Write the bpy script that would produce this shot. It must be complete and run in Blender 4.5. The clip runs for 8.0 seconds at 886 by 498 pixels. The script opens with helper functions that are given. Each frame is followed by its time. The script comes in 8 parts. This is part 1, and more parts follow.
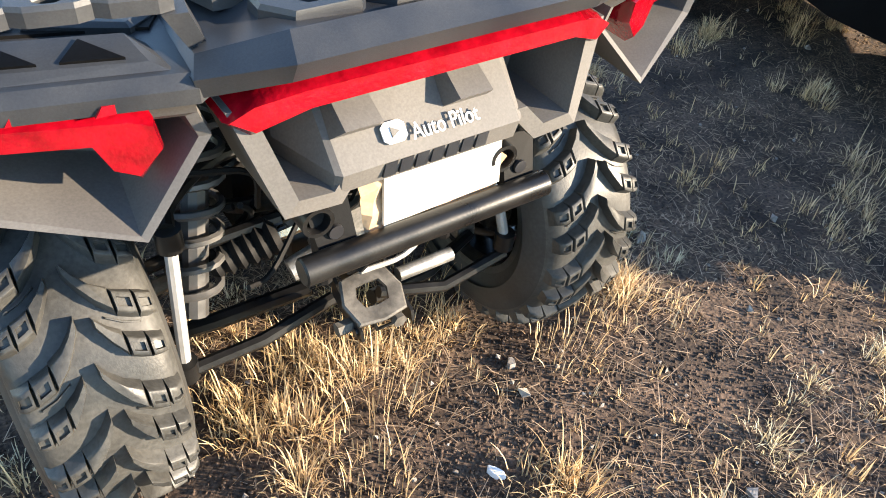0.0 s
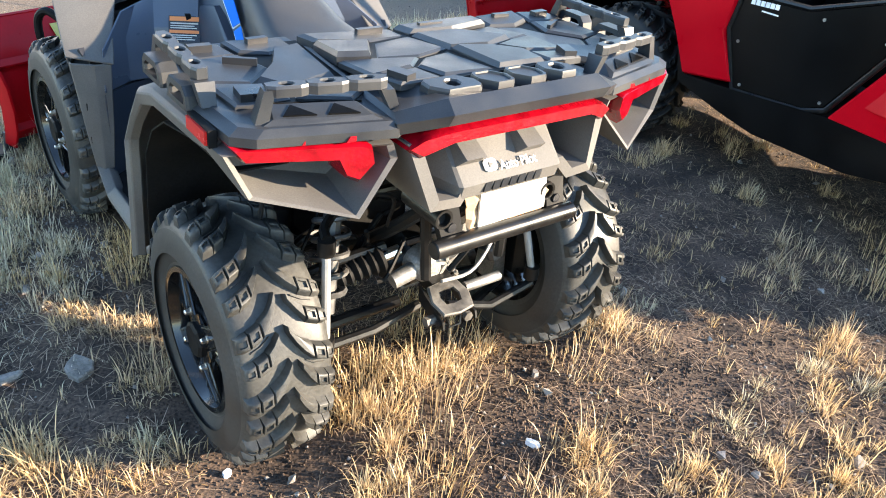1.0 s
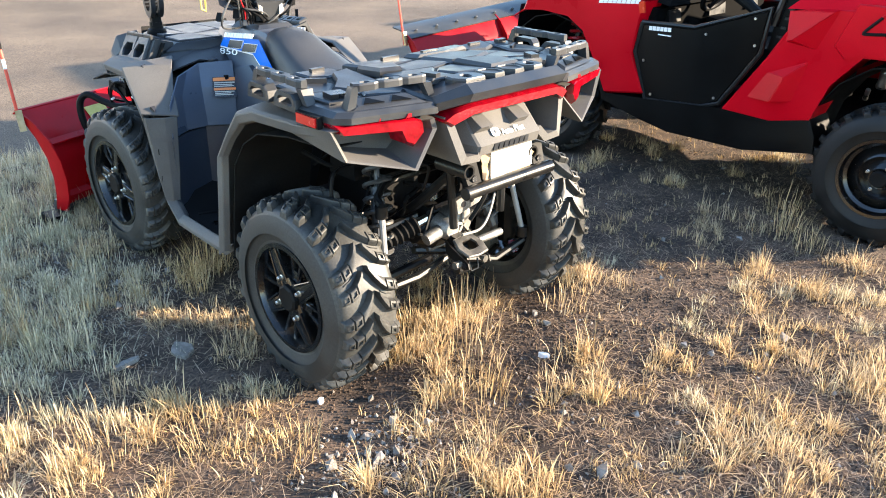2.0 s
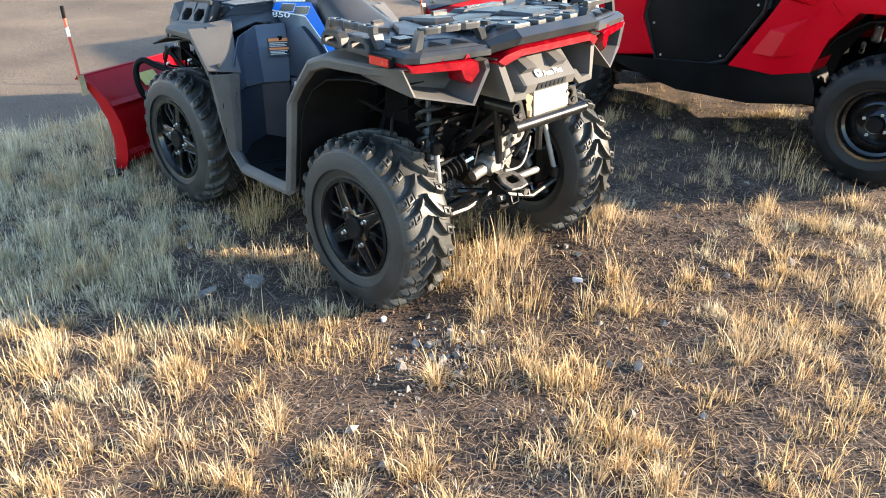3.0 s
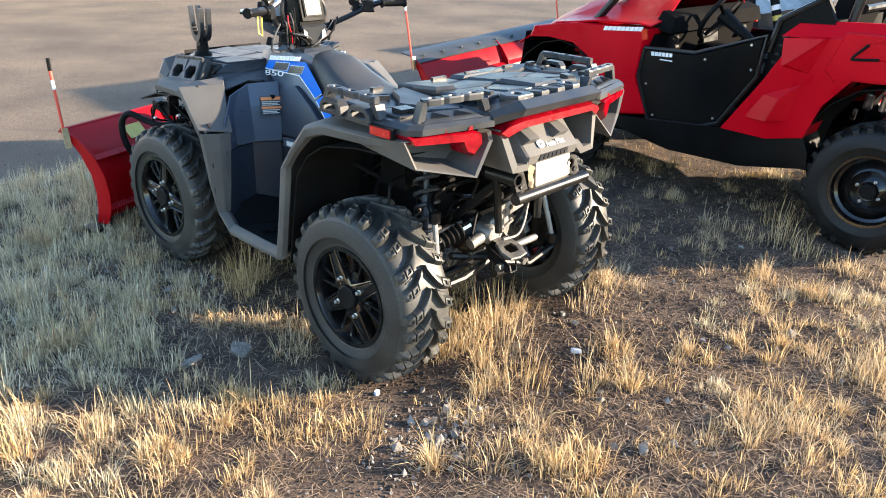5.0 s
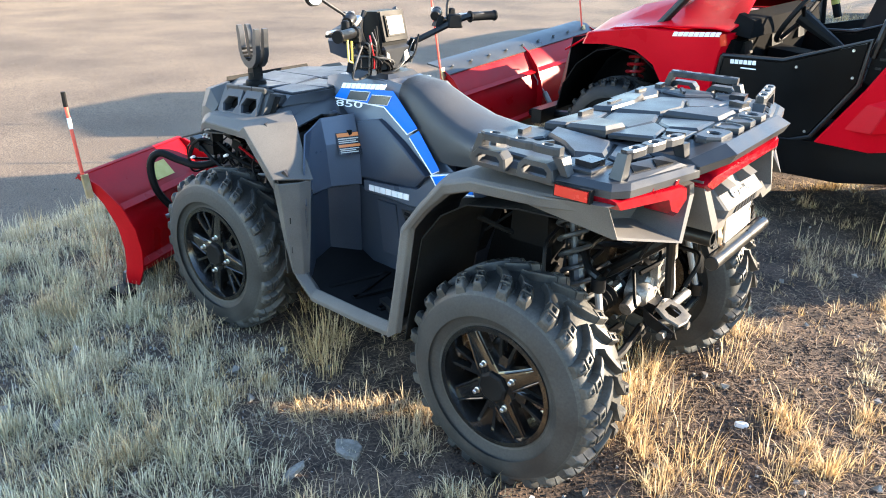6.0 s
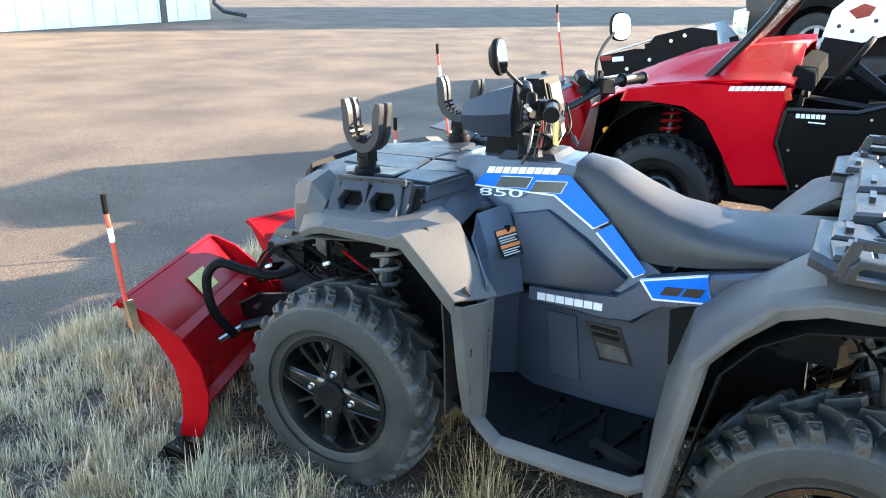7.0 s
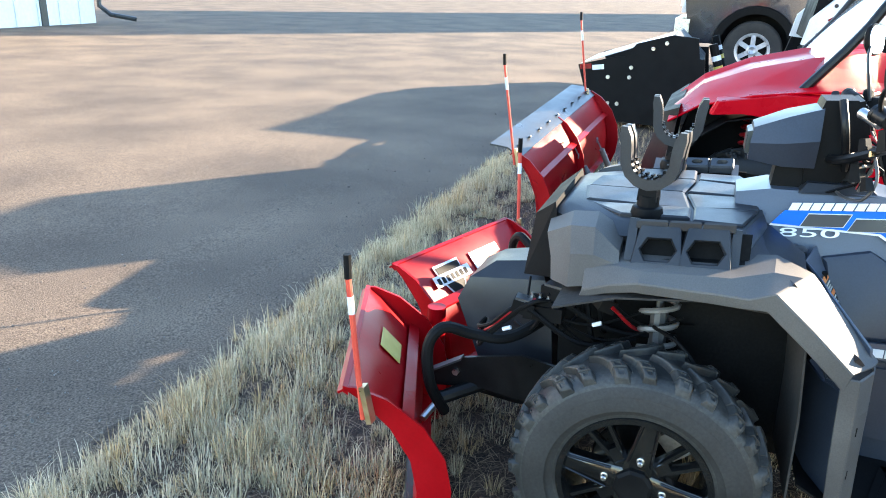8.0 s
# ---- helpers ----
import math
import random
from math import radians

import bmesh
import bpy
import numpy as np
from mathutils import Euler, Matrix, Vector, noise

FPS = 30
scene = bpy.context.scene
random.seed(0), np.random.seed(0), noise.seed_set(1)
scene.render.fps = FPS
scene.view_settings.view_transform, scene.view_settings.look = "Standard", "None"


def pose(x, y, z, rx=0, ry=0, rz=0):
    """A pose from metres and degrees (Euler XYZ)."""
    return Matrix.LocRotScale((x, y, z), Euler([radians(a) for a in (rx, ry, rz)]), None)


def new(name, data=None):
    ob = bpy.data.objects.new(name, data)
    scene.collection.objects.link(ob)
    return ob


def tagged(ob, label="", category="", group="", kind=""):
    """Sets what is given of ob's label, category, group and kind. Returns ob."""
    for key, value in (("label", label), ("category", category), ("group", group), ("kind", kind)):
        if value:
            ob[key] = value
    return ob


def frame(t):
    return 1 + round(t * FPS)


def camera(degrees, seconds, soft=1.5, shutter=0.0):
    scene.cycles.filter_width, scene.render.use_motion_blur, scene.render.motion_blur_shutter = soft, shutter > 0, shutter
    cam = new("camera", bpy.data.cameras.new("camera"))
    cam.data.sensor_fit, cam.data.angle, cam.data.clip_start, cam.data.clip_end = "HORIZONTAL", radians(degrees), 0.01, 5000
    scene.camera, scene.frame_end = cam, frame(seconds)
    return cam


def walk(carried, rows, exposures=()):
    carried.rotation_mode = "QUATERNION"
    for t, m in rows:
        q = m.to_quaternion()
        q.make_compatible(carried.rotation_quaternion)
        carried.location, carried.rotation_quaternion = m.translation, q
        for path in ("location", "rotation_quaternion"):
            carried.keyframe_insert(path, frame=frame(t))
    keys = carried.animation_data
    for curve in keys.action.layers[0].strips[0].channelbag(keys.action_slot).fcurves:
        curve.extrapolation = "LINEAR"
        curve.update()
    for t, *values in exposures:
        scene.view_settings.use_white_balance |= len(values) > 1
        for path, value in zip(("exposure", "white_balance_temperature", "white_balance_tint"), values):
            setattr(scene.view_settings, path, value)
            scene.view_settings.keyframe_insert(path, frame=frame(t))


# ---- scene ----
cam = camera(60.0, 8.0, 1.0)
METRES, EYE, TILT, LEAN, TURN = 5.535, 1.41, 0.0, 0.0, -38.0
START_X, START_Y = -0.507, -1.104
ROWS = [
    (0.0, 0.0, 0.0, 0.0, 4.11, -42.42, -4.51),
    (0.5, -0.0166, -0.0624, 0.0132, 4.57, -35.75, -5.85),
    (1.0, -0.0377, -0.1212, 0.025, 1.38, -31.51, -5.7),
    (2.5, -0.1167, -0.3069, 0.0194, -7.71, -24.14, 0.16),
    (3.0, -0.1323, -0.3225, 0.015, -7.08, -26.2, -0.28),
    (3.5, -0.1237, -0.3275, 0.0146, -9.57, -27.72, 1.62),
    (4.0, -0.1182, -0.3295, 0.015, -12.82, -27.94, 2.64),
    (4.5, -0.1234, -0.3256, 0.0161, -12.73, -26.69, 1.15),
    (5.0, -0.1421, -0.2978, 0.0269, -8.27, -23.27, -1.63),
    (6.5, -0.2999, -0.0949, 0.0261, -17.49, -22.39, -0.32),
    (7.0, -0.3736, -0.0137, 0.0204, -23.44, -19.84, -0.71),
    (7.5, -0.4491, 0.0646, 0.0176, -28.23, -19.43, -2.3),
    (8.0, -0.5128, 0.1492, 0.015, -32.61, -19.32, -1.53),
]
walk(cam, [(t, pose(START_X, START_Y, EYE, TILT, LEAN, TURN) @ pose(METRES * x, METRES * y, METRES * z, 90 + pitch, roll, yaw)) for t, x, y, z, yaw, pitch, roll in ROWS],
     [(0.0, 2.34), (0.5, 2.52), (1.0, 2.56), (2.5, 2.36), (3.5, 2.15), (5.0, 2.2), (6.5, 2.92), (7.0, 2.78), (8.0, 2.74)])

# ---- light ----
SUN_TRAVEL = Vector((-0.736 * math.cos(radians(15.6)), 0.680 * math.cos(radians(15.6)), -math.sin(radians(15.6))))
sun = new("sun", bpy.data.lights.new("sun", "SUN"))
sun.data.energy, sun.data.angle, sun.data.color = 5.0, radians(0.53), (1.0, 0.815, 0.60)
sun.matrix_world = Matrix.Translation((20, -18, 9)) @ SUN_TRAVEL.to_track_quat("-Z", "Y").to_matrix().to_4x4()
world = bpy.data.worlds.new("sky")
scene.world = world
world.use_nodes = True
_n, _l = world.node_tree.nodes, world.node_tree.links
_sky = _n.new("ShaderNodeTexSky")
_sky.sky_type, _sky.sun_disc = "NISHITA", False
_sky.sun_elevation, _sky.sun_rotation = radians(15.6), math.atan2(0.736, -0.680)
_sky.air_density, _sky.dust_density, _sky.ozone_density = 1.0, 0.0, 2.0
_l.new(_sky.outputs[0], _n["Background"].inputs[0])
_n["Background"].inputs[1].default_value = 0.15


# ---- materials ----
def mat(name, c1, c2=None, scale=8.0, rough=0.5, metal=0.0, bump=0.0, bump_scale=200.0, coat=0.0,
        fine=0.0, fine_scale=90.0, rough_var=0.1, emit=0.0, spec=0.5, per_island=0.0, stretch=(1, 1, 1)):
    """A procedural surface: two colours mixed by large stains and fine grain, uneven gloss and fine relief."""
    m = bpy.data.materials.new(name)
    m.use_nodes = True
    n, l = m.node_tree.nodes, m.node_tree.links
    p = n["Principled BSDF"]
    co = n.new("ShaderNodeTexCoord")
    mp = n.new("ShaderNodeMapping")
    mp.inputs["Scale"].default_value = stretch
    l.new(co.outputs["Object"], mp.inputs[0])
    big = n.new("ShaderNodeTexNoise")
    big.inputs["Scale"].default_value, big.inputs["Detail"].default_value = scale, 6
    l.new(mp.outputs[0], big.inputs["Vector"])
    ramp = n.new("ShaderNodeValToRGB")
    ramp.color_ramp.elements[0].position, ramp.color_ramp.elements[1].position = 0.33, 0.67
    ramp.color_ramp.elements[0].color = (*c1, 1)
    ramp.color_ramp.elements[1].color = (*(c2 or c1), 1)
    l.new(big.outputs[0], ramp.inputs[0])
    out = ramp.outputs[0]
    small = n.new("ShaderNodeTexNoise")
    small.inputs["Scale"].default_value, small.inputs["Detail"].default_value = fine_scale, 3
    l.new(mp.outputs[0], small.inputs["Vector"])
    if fine:
        mr = n.new("ShaderNodeMapRange")
        mr.inputs[1].default_value, mr.inputs[2].default_value = 0.3, 0.7
        mr.inputs[3].default_value, mr.inputs[4].default_value = 1 - fine, 1 + fine
        l.new(small.outputs[0], mr.inputs[0])
        mx = n.new("ShaderNodeVectorMath")
        mx.operation = "SCALE"
        l.new(out, mx.inputs[0])
        l.new(mr.outputs[0], mx.inputs["Scale"])
        out = mx.outputs[0]
    if per_island:
        g = n.new("ShaderNodeNewGeometry")
        mr = n.new("ShaderNodeMapRange")
        mr.inputs[3].default_value, mr.inputs[4].default_value = 1 - per_island, 1 + per_island
        l.new(g.outputs["Random Per Island"], mr.inputs[0])
        mx = n.new("ShaderNodeVectorMath")
        mx.operation = "SCALE"
        l.new(out, mx.inputs[0])
        l.new(mr.outputs[0], mx.inputs["Scale"])
        out = mx.outputs[0]
    l.new(out, p.inputs["Base Color"])
    mr = n.new("ShaderNodeMapRange")
    mr.inputs[1].default_value, mr.inputs[2].default_value = 0.3, 0.7
    mr.inputs[3].default_value, mr.inputs[4].default_value = max(0.02, rough - rough_var), min(1, rough + rough_var)
    l.new(big.outputs[0], mr.inputs[0])
    l.new(mr.outputs[0], p.inputs["Roughness"])
    p.inputs["Metallic"].default_value = metal
    p.inputs["Specular IOR Level"].default_value = spec
    p.inputs["Coat Weight"].default_value = coat
    p.inputs["Coat Roughness"].default_value = 0.06
    if bump:
        t = n.new("ShaderNodeTexNoise")
        t.inputs["Scale"].default_value, t.inputs["Detail"].default_value = bump_scale, 2
        l.new(mp.outputs[0], t.inputs["Vector"])
        b = n.new("ShaderNodeBump")
        b.inputs["Strength"].default_value, b.inputs["Distance"].default_value = bump, 0.004
        l.new(t.outputs[0], b.inputs["Height"])
        l.new(b.outputs[0], p.inputs["Normal"])
    return m


M_PAINT = mat("dusty_grey_plastic", (0.072, 0.068, 0.065), (0.110, 0.104, 0.096), 5, 0.58, 0.0, 0.03, 500, 0.0, 0.12, 300, spec=0.26)
# Satin grey plastic; the blue in it paints in the sky's sheen.
M_PAINT_SHEEN = mat("sky_sheen_grey_plastic", (0.054, 0.068, 0.094), (0.07, 0.084, 0.11), 5, 0.34, 0.1, 0.02, 500, 0.15, 0.06, 300)
M_RACK = mat("dusty_moulded_plastic", (0.0155, 0.0175, 0.0215), (0.030, 0.0315, 0.034), 9, 0.42, 0, 0.06, 900, 0, 0.15, 400, spec=0.42)
M_BLACK = mat("black_plastic", (0.0045, 0.0045, 0.005), (0.009, 0.009, 0.009), 7, 0.55, 0, 0.06, 500, 0, 0.15, 200, spec=0.1)
M_LINER = mat("dusty_black_liner", (0.004, 0.004, 0.004), (0.01, 0.0095, 0.009), 9, 0.75, 0, 0.08, 300, 0, 0.25, 120, spec=0.12)
# Front liner: black plastic painted paler to carry the lens haze over it.
M_FRONTLINER = mat("haze_lifted_liner", (0.028, 0.026, 0.024), (0.055, 0.05, 0.045), 6, 0.8, 0, 0.08, 300, 0, 0.2, 120, spec=0.2)
# Dark plastic whose blue cast stands in for reflected sky.
M_SHIELD = mat("sky_tinted_dark_plastic", (0.022, 0.029, 0.043), (0.033, 0.04, 0.055), 5, 0.4, 0, 0.03, 500, 0, 0.1, 200, spec=0.45)
M_RUBBER = mat("dusty_tyre_rubber", (0.022, 0.0215, 0.021), (0.045, 0.042, 0.039), 7, 0.7, 0, 0.12, 260, 0, 0.2, 150, spec=0.3)
M_TREAD = mat("dusty_tread_rubber", (0.021, 0.0215, 0.021), (0.052, 0.051, 0.047), 9, 0.48, 0, 0.1, 260, 0, 0.25, 130, spec=0.35)
M_CLEAN = mat("clean_black_rubber", (0.006, 0.006, 0.006), (0.012, 0.0118, 0.0115), 9, 0.55, 0, 0.08, 260, 0, 0.2, 130, spec=0.3)
M_SIDEWALL = mat("dusty_sidewall_rubber", (0.018, 0.018, 0.0178), (0.034, 0.033, 0.031), 9, 0.62, 0, 0.08, 260, 0, 0.2, 130, spec=0.35)
M_RIM = mat("gloss_black_alloy", (0.004, 0.004, 0.0045), (0.008, 0.008, 0.008), 12, 0.2, 0.0, 0.01, 300, 0.35, 0.1, 200)
M_STEEL = mat("brushed_steel", (0.5, 0.49, 0.47), (0.6, 0.59, 0.57), 25, 0.32, 1.0, 0.04, 400, 0, 0.1, 200)
M_ALLOY = mat("cast_aluminium", (0.2, 0.195, 0.185), (0.34, 0.33, 0.31), 18, 0.5, 0.8, 0.15, 300, 0, 0.2, 160)
M_FRAME = mat("black_frame_paint", (0.004, 0.004, 0.0044), (0.010, 0.0097, 0.0093), 14, 0.36, 0, 0.04, 300, 0.0, 0.2, 160, spec=0.3)
M_SEAT = mat("black_seat_vinyl", (0.026, 0.027, 0.029), (0.036, 0.036, 0.037), 6, 0.5, 0, 0.14, 900, 0, 0.08, 500, spec=0.5)
M_TAIL = mat("red_lamp_lens", (0.15, 0.001, 0.005), (0.27, 0.002, 0.009), 30, 0.16, 0, 0.25, 120, 0.4, 0.15, 90)
M_REDREF = mat("red_reflector", (0.42, 0.008, 0.008), (0.5, 0.014, 0.012), 40, 0.2, 0, 0.08, 300, 0.3)
M_AMBER = mat("orange_reflector", (0.5, 0.03, 0.008), (0.58, 0.04, 0.012), 40, 0.2, 0, 0.08, 300, 0.3)
M_BLUE = mat("blue_decal", (0.0, 0.13, 0.58), (0.0, 0.15, 0.64), 9, 0.42, spec=0.2)
M_WHITE = mat("white_decal", (0.72, 0.73, 0.74), (0.8, 0.8, 0.8), 9, 0.4)
M_DECALBLACK = mat("black_decal", (0.012, 0.012, 0.014), (0.018, 0.018, 0.02), 9, 0.35)
M_ORANGE = mat("orange_warning_print", (0.75, 0.22, 0.05), (0.8, 0.26, 0.07), 9, 0.5)
M_YELLOW = mat("yellow_warning_print", (0.5, 0.38, 0.06), (0.58, 0.46, 0.12), 25, 0.5)
M_PAPER = mat("creased_brown_paper", (0.34, 0.215, 0.12), (0.44, 0.29, 0.165), 22, 0.85, 0, 0.5, 45, 0, 0.08, 200)
M_PLATE = mat("white_card", (0.5, 0.47, 0.40), (0.58, 0.55, 0.48), 12, 0.7, 0, 0.08, 60)
M_RED = mat("red_plow_enamel", (0.27, 0.0015, 0.004), (0.34, 0.002, 0.006), 5, 0.36, 0, 0.03, 60, 0.0, 0.06, 120, spec=0.16)
M_UTVRED = mat("red_body_plastic", (0.43, 0.001, 0.008), (0.50, 0.0015, 0.0095), 4, 0.34, 0, 0.015, 300, 0.0, 0.04, 200, spec=0.09)

M_UTVBLACK = mat("black_utv_plastic", (0.0016, 0.0016, 0.0018), (0.0032, 0.0031, 0.003), 5, 0.5, 0, 0.04, 400, 0, 0.2, 200, spec=0.1)
M_DASH = mat("matt_black_dash", (0.004, 0.004, 0.0042), (0.008, 0.0078, 0.0076), 5, 0.85, 0, 0.06, 400, 0, 0.1, 200, spec=0.03)
M_STAKE = mat("red_fibreglass_rod", (0.6, 0.06, 0.04), (0.68, 0.09, 0.05), 30, 0.45)
M_BRASS = mat("yellow_zinc_bracket", (0.5, 0.38, 0.2), (0.6, 0.48, 0.3), 40, 0.35, 0.9)
M_FLAP = mat("black_rubber_flap", (0.03, 0.033, 0.033), (0.05, 0.053, 0.052), 6, 0.35, 0, 0.06, 200, 0, 0.1, 120)
M_MIRROR = mat("mirror_glass", (0.85, 0.86, 0.87), None, 3, 0.03, 1.0, rough_var=0.01)
M_SCREEN = mat("display_glass", (0.036, 0.043, 0.041), (0.058, 0.066, 0.063), 6, 0.4, 0, spec=0.2)
M_GLASSW = mat("windshield_plastic", (0.5, 0.52, 0.53), (0.58, 0.6, 0.6), 3, 0.12, 0.0, coat=0.6)
M_GLASSW.node_tree.nodes["Principled BSDF"].inputs["Transmission Weight"].default_value = 0.6
M_WHITEPAINT = mat("white_machine_paint", (0.72, 0.72, 0.7), (0.8, 0.8, 0.78), 3, 0.35, coat=0.3, fine=0.05)
M_TRUCK = mat("dark_blue_car_paint", (0.01, 0.013, 0.022), (0.014, 0.018, 0.03), 3, 0.2, 0.3, coat=0.7)
M_SIDING = mat("white_painted_siding", (0.74, 0.75, 0.76), (0.8, 0.8, 0.8), 1.5, 0.5, 0, 0.1, 20, 0, 0.05, 10)
M_COIL = mat("red_coil_enamel", (0.3, 0.008, 0.012), (0.38, 0.012, 0.016), 20, 0.35)
M_ZINC = mat("pale_zinc_plate", (0.22, 0.215, 0.205), (0.3, 0.29, 0.28), 30, 0.5, 0.3, 0.05, 300)
M_WORN = mat("worn_dark_steel", (0.035, 0.032, 0.028), (0.1, 0.092, 0.08), 30, 0.55, 0.1, 0.08, 300, 0, 0.2, 150)
M_SPRING = mat("grey_spring_steel", (0.05, 0.05, 0.05), (0.1, 0.097, 0.094), 25, 0.45, 0.4, 0.05, 300)
M_SIGNAL = mat("amber_lens", (0.9, 0.32, 0.02), (0.95, 0.38, 0.03), 30, 0.2, coat=0.4)


def ground_mat():
    """Dark soil under trodden dry grass: crumbs, straw litter and damp stains."""
    m = mat("soil_and_straw", (0.024, 0.015, 0.010), (0.105, 0.069, 0.047), 5.5, 0.95, 0, 1.0, 70, 0, 0.75, 110, 0.03)
    return m


def asphalt_mat():
    m = mat("worn_asphalt", (0.084, 0.063, 0.046), (0.170, 0.127, 0.090), 0.8, 0.9, 0, 0.9, 160, 0, 0.65, 120, 0.06, spec=0.3)
    return m


def grass_mat(name, c1, c2, c3, c4):
    """Blades: colour by island and by stretches of the ground."""
    m = bpy.data.materials.new(name)
    m.use_nodes = True
    n, l = m.node_tree.nodes, m.node_tree.links
    p = n["Principled BSDF"]
    g = n.new("ShaderNodeNewGeometry")
    r1, r2 = n.new("ShaderNodeValToRGB"), n.new("ShaderNodeValToRGB")
    for r, a, b in ((r1, c1, c2), (r2, c3, c4)):
        r.color_ramp.elements[0].color, r.color_ramp.elements[1].color = (*a, 1), (*b, 1)
        l.new(g.outputs["Random Per Island"], r.inputs[0])
    co, t = n.new("ShaderNodeTexCoord"), n.new("ShaderNodeTexNoise")
    t.inputs["Scale"].default_value, t.inputs["Detail"].default_value = 1.6, 4
    l.new(co.outputs["Object"], t.inputs["Vector"])
    mr = n.new("ShaderNodeMapRange")
    mr.inputs[1].default_value, mr.inputs[2].default_value = 0.42, 0.62
    l.new(t.outputs[0], mr.inputs[0])
    mx = n.new("ShaderNodeMix")
    mx.data_type = "RGBA"
    l.new(mr.outputs[0], mx.inputs["Factor"])
    l.new(r1.outputs[0], mx.inputs["A"])
    l.new(r2.outputs[0], mx.inputs["B"])
    l.new(mx.outputs["Result"], p.inputs["Base Color"])
    p.inputs["Roughness"].default_value = 0.7
    tr = n.new("ShaderNodeBsdfTranslucent")
    l.new(mx.outputs["Result"], tr.inputs[0])
    ms = n.new("ShaderNodeMixShader")
    ms.inputs[0].default_value = 0.3
    l.new(p.outputs[0], ms.inputs[1])
    l.new(tr.outputs[0], ms.inputs[2])
    l.new(ms.outputs[0], n["Material Output"].inputs[0])
    return m


M_SOIL, M_ASPHALT = ground_mat(), asphalt_mat()
M_STRAW = grass_mat("dry_straw_grass", (0.25, 0.155, 0.064), (0.88, 0.65, 0.34), (0.28, 0.19, 0.10), (0.82, 0.64, 0.40))
M_TRUCKRIM = mat("dull_bright_rim", (0.42, 0.42, 0.43), (0.56, 0.56, 0.57), 12, 0.35, 0.4, 0.03, 200)
# Fading grass, its colour raised to carry the haze over the shaded side.
M_GREENISH = grass_mat("haze_lifted_grass", (0.35, 0.275, 0.16), (0.92, 0.785, 0.55), (0.28, 0.235, 0.13), (0.84, 0.735, 0.50))
M_LITTER = grass_mat("flattened_straw", (0.055, 0.032, 0.019), (0.62, 0.44, 0.28), (0.065, 0.043, 0.027), (0.54, 0.40, 0.28))
M_GRIT = mat("grey_grit", (0.1, 0.088, 0.072), (0.24, 0.21, 0.18), 30, 0.85, 0, 0.3, 200, 0, 0.2, 150, per_island=0.4)
M_STONE = mat("pale_gravel", (0.14, 0.12, 0.105), (0.31, 0.28, 0.245), 30, 0.85, 0, 0.3, 200, 0, 0.2, 150, per_island=0.35)


# ---- mesh helpers ----
def quad_ring(bm, a, b, closed=True):
    k = len(a)
    for i in range(k if closed else k - 1):
        bm.faces.new((a[i], a[(i + 1) % k], b[(i + 1) % k], b[i]))


def loft(bm, rings, cap=True, closed=True):
    vs = [[bm.verts.new(p) for p in r] for r in rings]
    for a, b in zip(vs, vs[1:]):
        quad_ring(bm, a, b, closed)
    if cap and closed:
        bm.faces.new(vs[0][::-1])
        bm.faces.new(vs[-1])
    return bm


def prism(bm, pts, a, b, axis="x", inset=0.0):
    """Extrude a polygon of the two other axes from a to b; inset shrinks the far end towards its middle."""
    cu, cv = sum(p[0] for p in pts) / len(pts), sum(p[1] for p in pts) / len(pts)
    far = [(u + (cu - u) * inset, v + (cv - v) * inset) for u, v in pts]
    put = {"x": lambda w, u, v: (w, u, v), "y": lambda w, u, v: (u, w, v), "z": lambda w, u, v: (u, v, w)}[axis]
    return loft(bm, [[put(a, *p) for p in pts], [put(b, *p) for p in far]])


def box(bm, c, s, rz=0.0, top=1.0, rx=0.0, ry=0.0):
    """A block at c of size s; top narrows its upper face."""
    m = pose(*c, rx, ry, rz)
    ring = lambda k, z: [m @ Vector((sx * s[0] / 2 * k, sy * s[1] / 2 * k, z)) for sx, sy in ((-1, -1), (1, -1), (1, 1), (-1, 1))]
    return loft(bm, [ring(1, -s[2] / 2), ring(top, s[2] / 2)])


def tube(bm, pts, r, seg=8, cap=True):
    """A round bar along points; r is one radius or one a point."""
    pts = [Vector(p) for p in pts]
    rs = r if isinstance(r, (list, tuple)) else [r] * len(pts)
    rings, up = [], None
    for i, p in enumerate(pts):
        d = ((pts[min(i + 1, len(pts) - 1)] - p).normalized() + (p - pts[max(i - 1, 0)]).normalized()).normalized()
        if up is None:
            up = d.orthogonal().normalized()
        up = (up - d * up.dot(d)).normalized()
        side = d.cross(up)
        rings.append([p + (up * math.cos(t) + side * math.sin(t)) * rs[i] for t in (2 * math.pi * k / seg for k in range(seg))])
    return loft(bm, rings, cap)


def bend(pts, n=4):
    """A smooth line through points (Catmull-Rom)."""
    p = [Vector(q) for q in pts]
    p = [p[0] * 2 - p[1]] + p + [p[-1] * 2 - p[-2]]
    out = []
    for i in range(1, len(p) - 2):
        for k in range(n):
            t = k / n
            out.append(0.5 * ((2 * p[i]) + (p[i + 1] - p[i - 1]) * t + (2 * p[i - 1] - 5 * p[i] + 4 * p[i + 1] - p[i + 2]) * t * t
                              + (3 * p[i] - p[i - 1] - 3 * p[i + 1] + p[i + 2]) * t ** 3))
    return out + [p[-2]]


